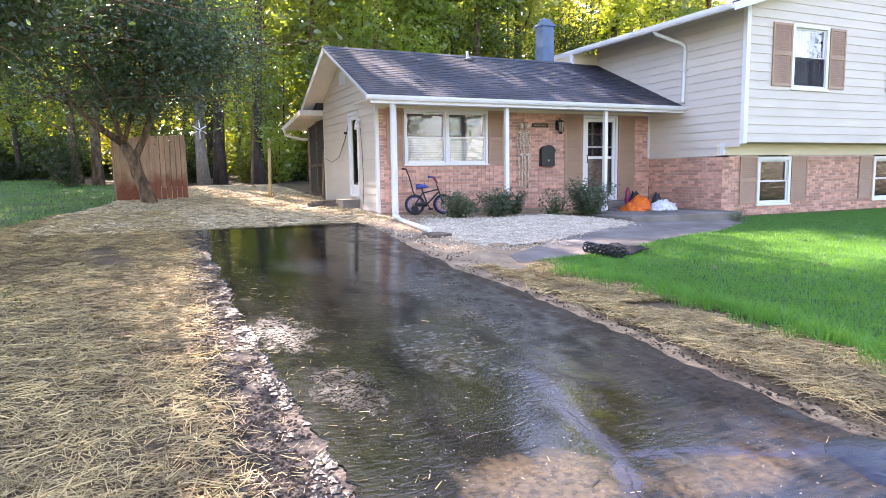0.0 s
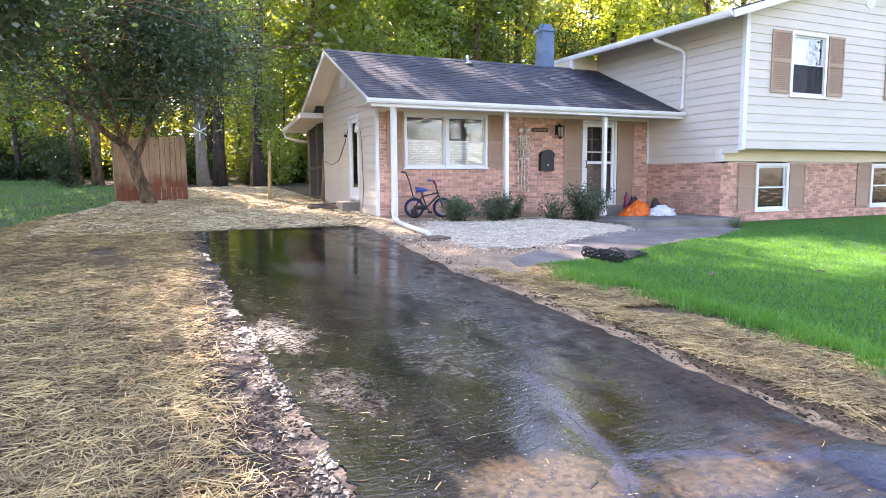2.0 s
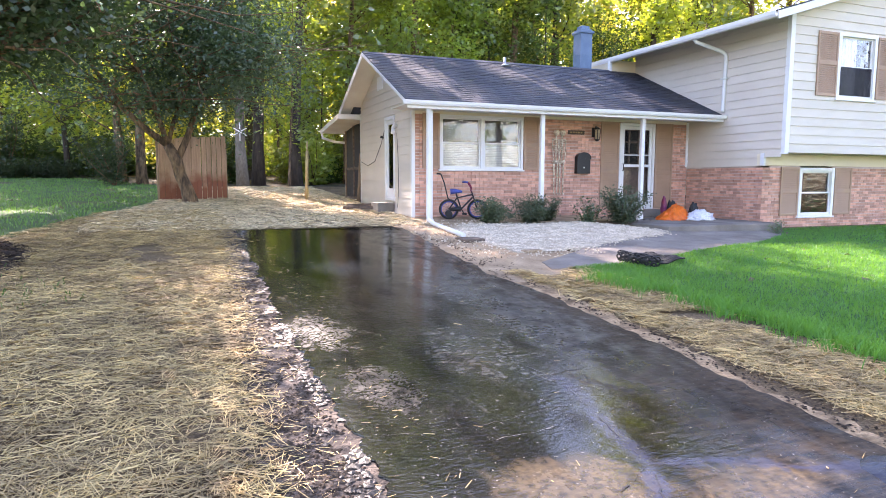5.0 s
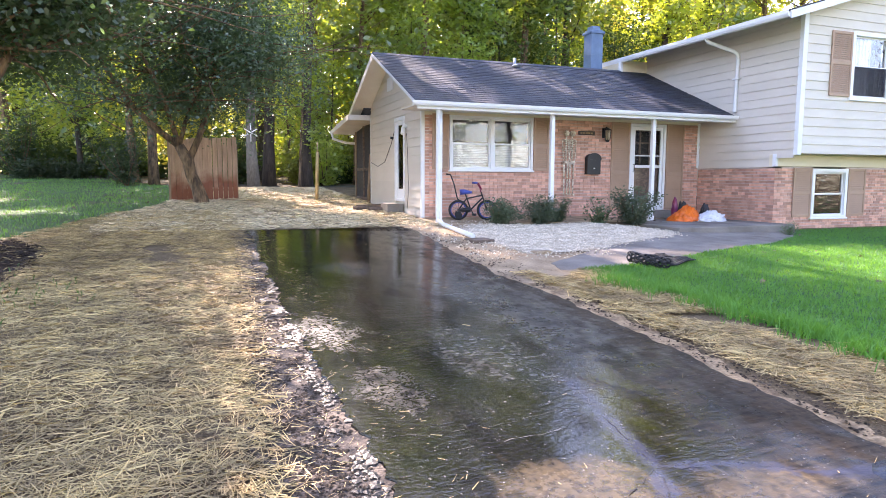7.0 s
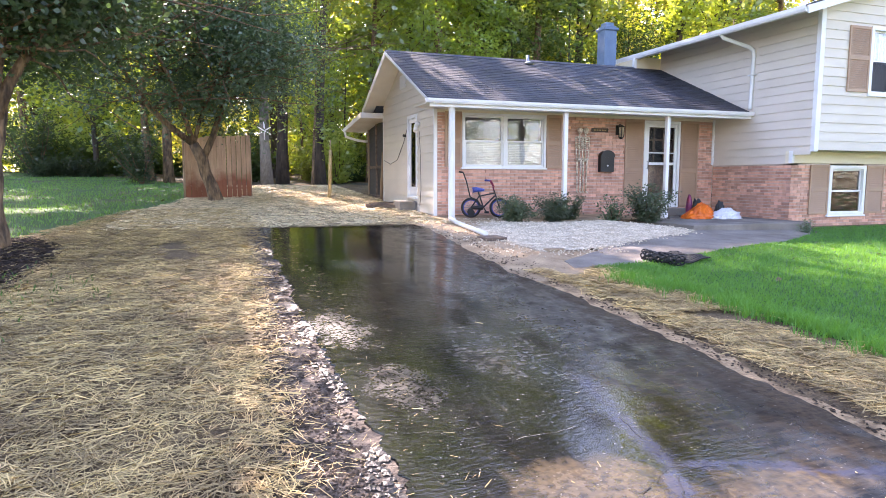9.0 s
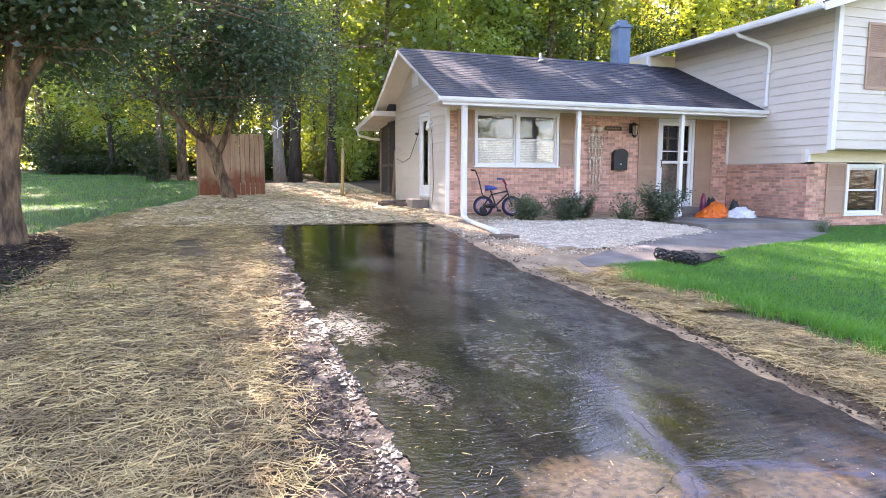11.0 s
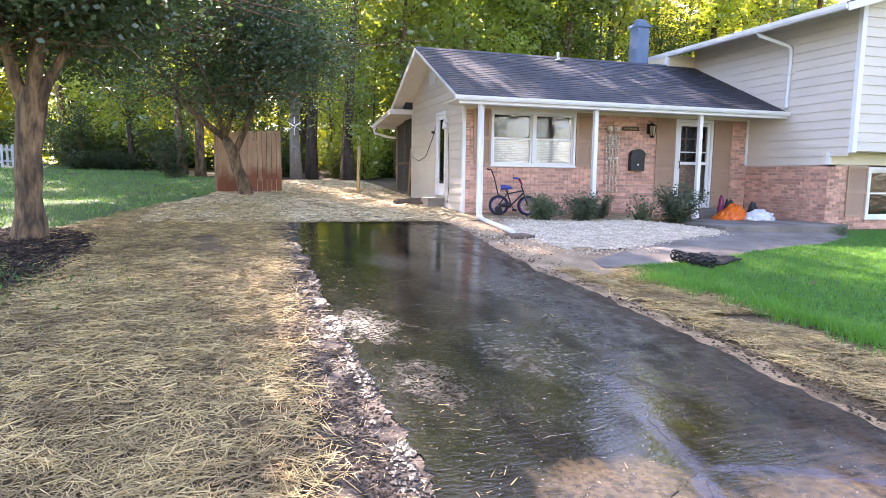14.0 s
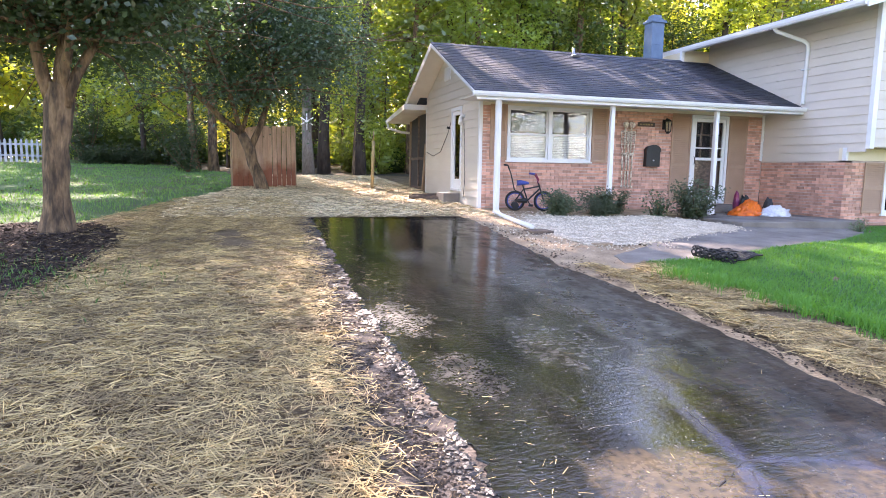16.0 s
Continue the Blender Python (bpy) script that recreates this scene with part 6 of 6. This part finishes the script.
# ---- cracks in the driveway ----
def crack(rng, pts, w, lift):
    out = []
    for p, q in zip(pts, pts[1:]):
        n = max(2, int(math.dist(p, q) / 0.05))
        out += [(p[0] + (q[0] - p[0]) * i / n + rng.normal(0, 0.010), p[1] + (q[1] - p[1]) * i / n + rng.normal(0, 0.010)) for i in range(n)]
    out.append(pts[-1])
    v, f = [], []
    for i, (x, y) in enumerate(out):
        a = out[min(i + 1, len(out) - 1)]
        b = out[max(i - 1, 0)]
        d = Vector((a[0] - b[0], a[1] - b[1])).normalized()
        k = w * (0.4 + 0.9 * rng.random()) * min(1, 0.25 + 3 * i / len(out), 0.25 + 3 * (len(out) - i) / len(out))
        for s in (-1, 1):
            px, py = x - d.y * k * s, y + d.x * k * s
            v.append((px, py, gz(px, py) + lift))
        if i and (w > 0.0055 or noise.noise(Vector((i * 0.23, w * 1e4, 0))) > -0.02):
            f.append((2 * i - 2, 2 * i - 1, 2 * i + 1, 2 * i))
    return v, f


rng = np.random.default_rng(12)
sets = {"crack": ([], []), "chalk": ([], [])}
for key, pts, w in (("crack", [(-2.22, -9.7), (-2.28, -10.0), (-2.32, -10.3), (-2.38, -10.66), (-2.5, -10.9), (-2.75, -11.5)], 0.008), ("crack", [(-2.38, -10.67), (-2.18, -10.73), (-2.0, -10.74), (-1.8, -10.84), (-1.62, -10.97), (-1.4, -11.02)], 0.008),
                    ("crack", [(-2.41, -10.68), (-2.8, -10.9), (-3.1, -11.0)], 0.007), ("crack", [(-3.6, -9.95), (-3.0, -10.0), (-2.4, -9.9)], 0.004),
                    ("chalk", [(-3.7, -3.9), (-2.9, -4.05), (-2.1, -4.0)], 0.012), ("chalk", [(-3.4, -6.6), (-2.6, -6.35), (-1.9, -6.4)], 0.008), ("chalk", [(-2.5, -7.4), (-2.1, -7.9), (-1.9, -8.2)], 0.010), ("chalk", [(-3.6, -7.2), (-2.7, -7.15), (-2.2, -7.3)], 0.006),
                    ("chalk", [(-2.6, -8.6), (-2.3, -9.1), (-2.2, -9.5)], 0.007), ("chalk", [(-1.5, -7.9), (-1.3, -8.3), (-1.25, -8.6)], 0.008), ("chalk", [(-1.6, -5.2), (-1.4, -5.8), (-1.5, -6.4)], 0.006), ("chalk", [(-3.3, -10.2), (-2.6, -10.15), (-2.2, -10.25)], 0.005)):
    v, f = crack(rng, pts, w * (0.35 if key == "chalk" else 0.40), {"chalk": 0.0145, "crack": 0.0155}[key])
    k = len(sets[key][0])
    sets[key][0].extend(v)
    sets[key][1].extend(tuple(k + i for i in q) for q in f)
tagged(from_arrays("driveway_cracks", *sets["crack"], M["crack"]), "branching cracks in the sealed asphalt", "cracks", kind="stuff")
# a pool of fresh sealer with a lobed edge
v, f = [(-1.14, -11.50, gz(-1.14, -11.50) + 0.024)], []
for ring in (0.5, 0.85, 1.0):
    for k in range(48):
        a = 6.2832 * k / 48
        r = ring * (0.52 + 0.16 * noise.noise(Vector((math.cos(a) * 1.6, math.sin(a) * 1.6, 5.0))) + 0.05 * noise.noise(Vector((math.cos(a) * 6, math.sin(a) * 6, 1.0))))
        px, py = -1.14 + r * 0.70 * math.cos(a), -11.50 + r * math.sin(a)
        v.append((px, py, gz(px, py) + (0.026 + 0.006 * noise.noise(Vector((px * 9, py * 9, 0))) if ring < 1 else 0.010)))
f += [(0, 1 + k, 1 + (k + 1) % 48) for k in range(48)]
f += [(1 + 48 * q + k, 49 + 48 * q + k, 49 + 48 * q + (k + 1) % 48, 1 + 48 * q + (k + 1) % 48) for q in (0, 1) for k in range(48)]
tagged(from_arrays("sealer_pool", v, f, M["sealer"], True), "glossy black pool of wet driveway sealer, tinted blue for sky reflection", "sealer")
tagged(from_arrays("driveway_scuffs", *sets["chalk"], M["chalk"]), "thin pale scuff lines on the asphalt", "scuffs", kind="stuff")


# ---- straw, grass, gravel ----
def inside(rows, x, y):
    if y < rows[0][0] or y > rows[-1][0]:
        return False
    a, b = table(rows, y)
    return a < x < b


def strands(name, spots, length, width, material, label, category, rng, rise=0.12):
    """Thin bent strips lying about on the ground."""
    n = len(spots)
    p = np.array([(x, y, gz(x, y)) for x, y in spots])
    a = rng.uniform(0, 6.283, n)
    ln = length * rng.uniform(0.35, 1.25, n)
    w = width * rng.uniform(0.6, 1.3, n)
    d = np.stack([np.cos(a), np.sin(a), rng.normal(0, rise, n)], 1)
    s = np.stack([-np.sin(a), np.cos(a), rng.normal(0, 0.5, n)], 1) * w[:, None] / 2
    lift = np.zeros((n, 3))
    lift[:, 2] = 0.004 + 0.025 * rng.random(n) ** 2
    m0, m1 = p - d * ln[:, None] / 2 + lift, p + d * ln[:, None] / 2 + lift
    v = np.stack([m0 - s, m0 + s, m1 + s * 0.7, m1 - s * 0.7], 1).reshape(-1, 3)
    f = np.arange(4 * n).reshape(-1, 4)
    ob = new(name, mesh_of(name, v, f, material))
    return tagged(ob, label, category, kind="stuff")


rng = np.random.default_rng(77)
spots = []
while len(spots) < 135000:
    y = -13.2 + 15.5 * rng.random() ** 1.7
    x = rng.uniform(-9.5, -3.6)
    if x > table(BORDER_L, y)[0] + 0.12 * abs(rng.normal()) or (inside(LAWN_L, x + 0.15, y)) or (inside(MULCH, x + 0.1, y) and rng.random() < 0.93):
        continue
    if noise.noise(Vector((x * 1.1, y * 1.1, 9.0))) < -0.68 + 0.3 * rng.random():
        continue
    spots.append((x, y))
back = []
while len(back) < 40000:
    x, y = rng.uniform(-6.2, -0.1), rng.uniform(-1.5, 12)
    if inside(LAWN_L, x, y) or (x > -0.15 and y < 4.4):
        continue
    back.append((x, y))
more = np.random.default_rng(5)
spots += [(more.uniform(-9.4, -4.3), more.uniform(-19.0, -13.1)) for i in range(22000)]
strands("straw", spots, 0.15, 0.0048, M["straw"], "dry straw scattered over the seeded soil", "straw", rng)
strands("yard_straw", back, 0.17, 0.010, M["lit_straw"], "dry straw spread over the back yard", "straw", rng)
spots = []
while len(spots) < 19000:
    y = rng.uniform(-12.5, -6.0)
    x = rng.uniform(-0.9, 0.75)
    c = np.interp(y, [-12.5, -9, -7.4, -6], [-0.16, -0.16, -0.2, -0.25])
    if abs(x - c) > 0.58 * (0.6 + 0.5 * rng.random()) or noise.noise(Vector((x * 1.6, y * 1.6, 2.0))) < -0.2:
        continue
    spots.append((x, y))
strands("straw_strip", spots, 0.17, 0.0055, M["straw"], "dry straw strip between driveway and lawn", "straw", rng)


def blades(name, spots, height, width, material, label, rng):
    n = len(spots)
    p = np.array([(x, y, gz(x, y) - 0.005) for x, y in spots])
    a = rng.uniform(0, 6.283, n)
    h = height * rng.uniform(0.5, 1.3, n)
    w = (width * rng.uniform(0.7, 1.3, n))[:, None]
    s = np.stack([np.cos(a), np.sin(a), np.zeros(n)], 1) * w / 2
    lean = rng.normal(0, 0.45, (n, 2)) * h[:, None]
    mid = p + np.stack([lean[:, 0] * 0.35, lean[:, 1] * 0.35, h * 0.6], 1)
    tip = p + np.stack([lean[:, 0], lean[:, 1], h], 1)
    v = np.stack([p - s, p + s, mid + s * 0.7, tip, mid - s * 0.7], 1).reshape(-1, 3)
    k = np.arange(n)[:, None] * 5
    f = (k + [0, 1, 2, 4]).reshape(-1, 4)
    me = bpy.data.meshes.new(name)
    tri = (k + [4, 2, 3])
    me.from_pydata(v.tolist(), [], f.tolist() + tri.tolist())
    me.materials.append(material)
    return tagged(new(name, me), label, "grass", kind="stuff")


spots = []
while len(spots) < 125000:
    y = rng.uniform(-12.5, -2.7)
    x = 16.0 * rng.random() ** 1.6
    if inside(LAWN_R, x - 0.1 * rng.random(), y) and x < 3.5 + (y + 12.5) * 1.3 + 1.5:
        spots.append((x, y))
blades("lawn_grass", spots, 0.048, 0.0085, M["grass"], "lush bright green grass blades", rng)
spots = []
while len(spots) < 5200:
    y = rng.uniform(-12.3, -6.7)
    x = table(LAWN_R, y)[0] + 0.14 * rng.normal()
    if noise.noise(Vector((x * 2.5, y * 2.5, 6))) > -0.15:
        spots.append((x, y))
blades("lawn_fringe", spots, 0.125, 0.008, M["grass"], "longer grass hanging over the straw edge", rng)
spots = []
while len(spots) < 34000:
    y = -7 + 26 * rng.random() ** 1.3
    x = rng.uniform(-19, -4.9)
    if inside(LAWN_L, x + 0.15 * rng.random(), y) and not inside(MULCH, x, y) and noise.noise(Vector((x * 0.8, y * 0.8, 1))) > -0.35:
        spots.append((x, y))
blades("side_lawn_grass", spots, 0.06, 0.016, M["grass_dim"], "thin shaded grass blades", rng)
spots = [(-6.9 + 0.6 * rng.normal(), -6.0 + 0.55 * rng.normal()) for i in range(420)] + [(-7.9 + 0.7 * rng.normal(), -5.6 + 0.5 * rng.normal()) for i in range(420)]
blades("mulch_weeds", spots, 0.06, 0.014, M["grass_dim"], "sparse weeds on the mulch", rng)
spots = [(rng.uniform(-9, -6.3), rng.uniform(-7, -2)) for i in range(16000)]
strands("mulch_chips", [s for s in spots if inside(MULCH, *s)], 0.06, 0.014, M["chip"], "brown bark chips on the bed", "mulch", rng, 0.2)
spots = []
while len(spots) < 9500:
    x, y = rng.uniform(-0.4, 4.6), rng.uniform(-5.0, -1.3)
    if inside(GRAVEL, x + 0.1 * rng.normal(), y + 0.1 * rng.normal()):
        spots.append((x, y))
while len(spots) < 10300:
    spots.append((rng.uniform(-0.9, 1.3), rng.uniform(-5.2, -0.8)))
v, f = [], []
OCT = [(1, 0, 0), (0, 1, 0), (-1, 0, 0), (0, -1, 0), (0, 0, 0.8), (0, 0, -0.6)]
for x, y in spots:
    r = 0.009 + 0.012 * rng.random()
    k, a = len(v), rng.random() * 6.283
    z = gz(x, y) + 0.006
    for p in OCT:
        q = [c * r * (0.7 + 0.6 * rng.random()) for c in p]
        v.append((x + q[0] * math.cos(a) - q[1] * math.sin(a), y + q[0] * math.sin(a) + q[1] * math.cos(a), z + q[2]))
    f += [(k + i, k + (i + 1) % 4, k + 4) for i in range(4)] + [(k + (i + 1) % 4, k + i, k + 5) for i in range(4)]
tagged(from_arrays("gravel_stones", v, f, M["stone"]), "loose pale gravel stones", "gravel", kind="stuff")
spots = [(rng.uniform(-4.3, -3.3), rng.uniform(-12, -2)) for i in range(1500)] + [(rng.uniform(-3.7, -1.0), rng.uniform(-12, -3)) for i in range(60)]
spots += [(-3.75 - 0.25 * abs(rng.normal()), rng.uniform(-12, -2)) for i in range(500)] + [(rng.uniform(-3.7, -1.0), -12 + 9 * rng.random() ** 1.5) for i in range(170)]
strands("straw_bits", spots, 0.06, 0.0034, M["straw"], "stray straw bits on the driveway", "straw", rng)
spots = [(rng.uniform(-14, 7), rng.uniform(-12, 10)) for i in range(900)]
spots = [s for s in spots if inside(LAWN_R, *s) or inside(LAWN_L, *s)] + [(rng.uniform(4.4, 7.3), -2.6 + 2.4 * rng.random() ** 0.6) for i in range(160)]
strands("fallen_leaves", spots, 0.07, 0.045, M["oldwood"], "a few fallen brown leaves on the lawn", "leaves", rng, 0.3)



def crumbs(name, spots, size, material, label, category, flat=0.7, lift=0.002):
    """Small angular lumps lying on the ground."""
    v, f = [], []
    for x, y in spots:
        r = size * (0.35 + 1.3 * rng.random() ** 2.2)
        k, a = len(v), rng.random() * 6.283
        z = gz(x, y) + lift
        for p in OCT:
            q = [c * r * (0.6 + 0.8 * rng.random()) for c in p]
            v.append((x + q[0] * math.cos(a) - q[1] * math.sin(a), y + q[0] * math.sin(a) + q[1] * math.cos(a), z + q[2] * flat))
        f += [(k + i, k + (i + 1) % 4, k + 4) for i in range(4)] + [(k + (i + 1) % 4, k + i, k + 5) for i in range(4)]
    return tagged(from_arrays(name, v, f, material), label, category, kind="stuff")


spots = []
while len(spots) < 9000:
    y = -12 + 10.3 * rng.random() ** 1.4
    x = table(BORDER_L, y)[0] + 0.42 * rng.random() + 0.10 * rng.normal()
    if x < -3.72 and noise.noise(Vector((x * 5, y * 5, 3))) > -0.25 and (y < -5 or rng.random() < 0.25):
        spots.append((x, y))
while len(spots) < 10600:
    y = -12 + 9.5 * rng.random() ** 1.3
    x = table(DRIVE, y)[1] + 0.06 + 0.28 * abs(rng.normal())
    if noise.noise(Vector((x * 4, y * 4, 8))) > -0.1:
        spots.append((x, y))
crumbs("soil_crumbs", spots, 0.011, M["crumb"], "crumbled soil along the driveway edges", "soil")
spots = []
while len(spots) < 1500:
    y = -12 + 10 * rng.random() ** 1.3
    x = table(DRIVE, y)[0] - 0.11 * abs(rng.normal()) + 0.03
    if noise.noise(Vector((x * 7, y * 3, 2))) > 0.0:
        spots.append((x, y))
crumbs("sealer_spatter", spots, 0.022, M["crack"], "black sealer spatter along the driveway edge", "sealer", 0.22, 0.006)

# ---- bricks and shingles ----
rng = random.Random(4)
lay_bricks(front, "x", 0.06, X2 - 0.02, -0.20, 2.24, 0.0, [W1, (D1[0], D1[1], -0.3, 2.2)], 300, rng)
lay_bricks(brickside, "y", BRICK_Y, -0.01, -0.42, 1.165, X2, [], 300, rng)
lay_bricks(brickfront, "x", X2 - 0.006, XR, -0.42, 1.165, BRICK_Y, [(w[0] + 0.04, w[1] - 0.04, w[2], w[3]) for w in LW], 300, rng)
lay_shingles(roof, roof_top, RX0 - 0.02, X2 - 0.02, EAVE_Y - 0.03, RIDGE_Y - 0.02, 300, rng)
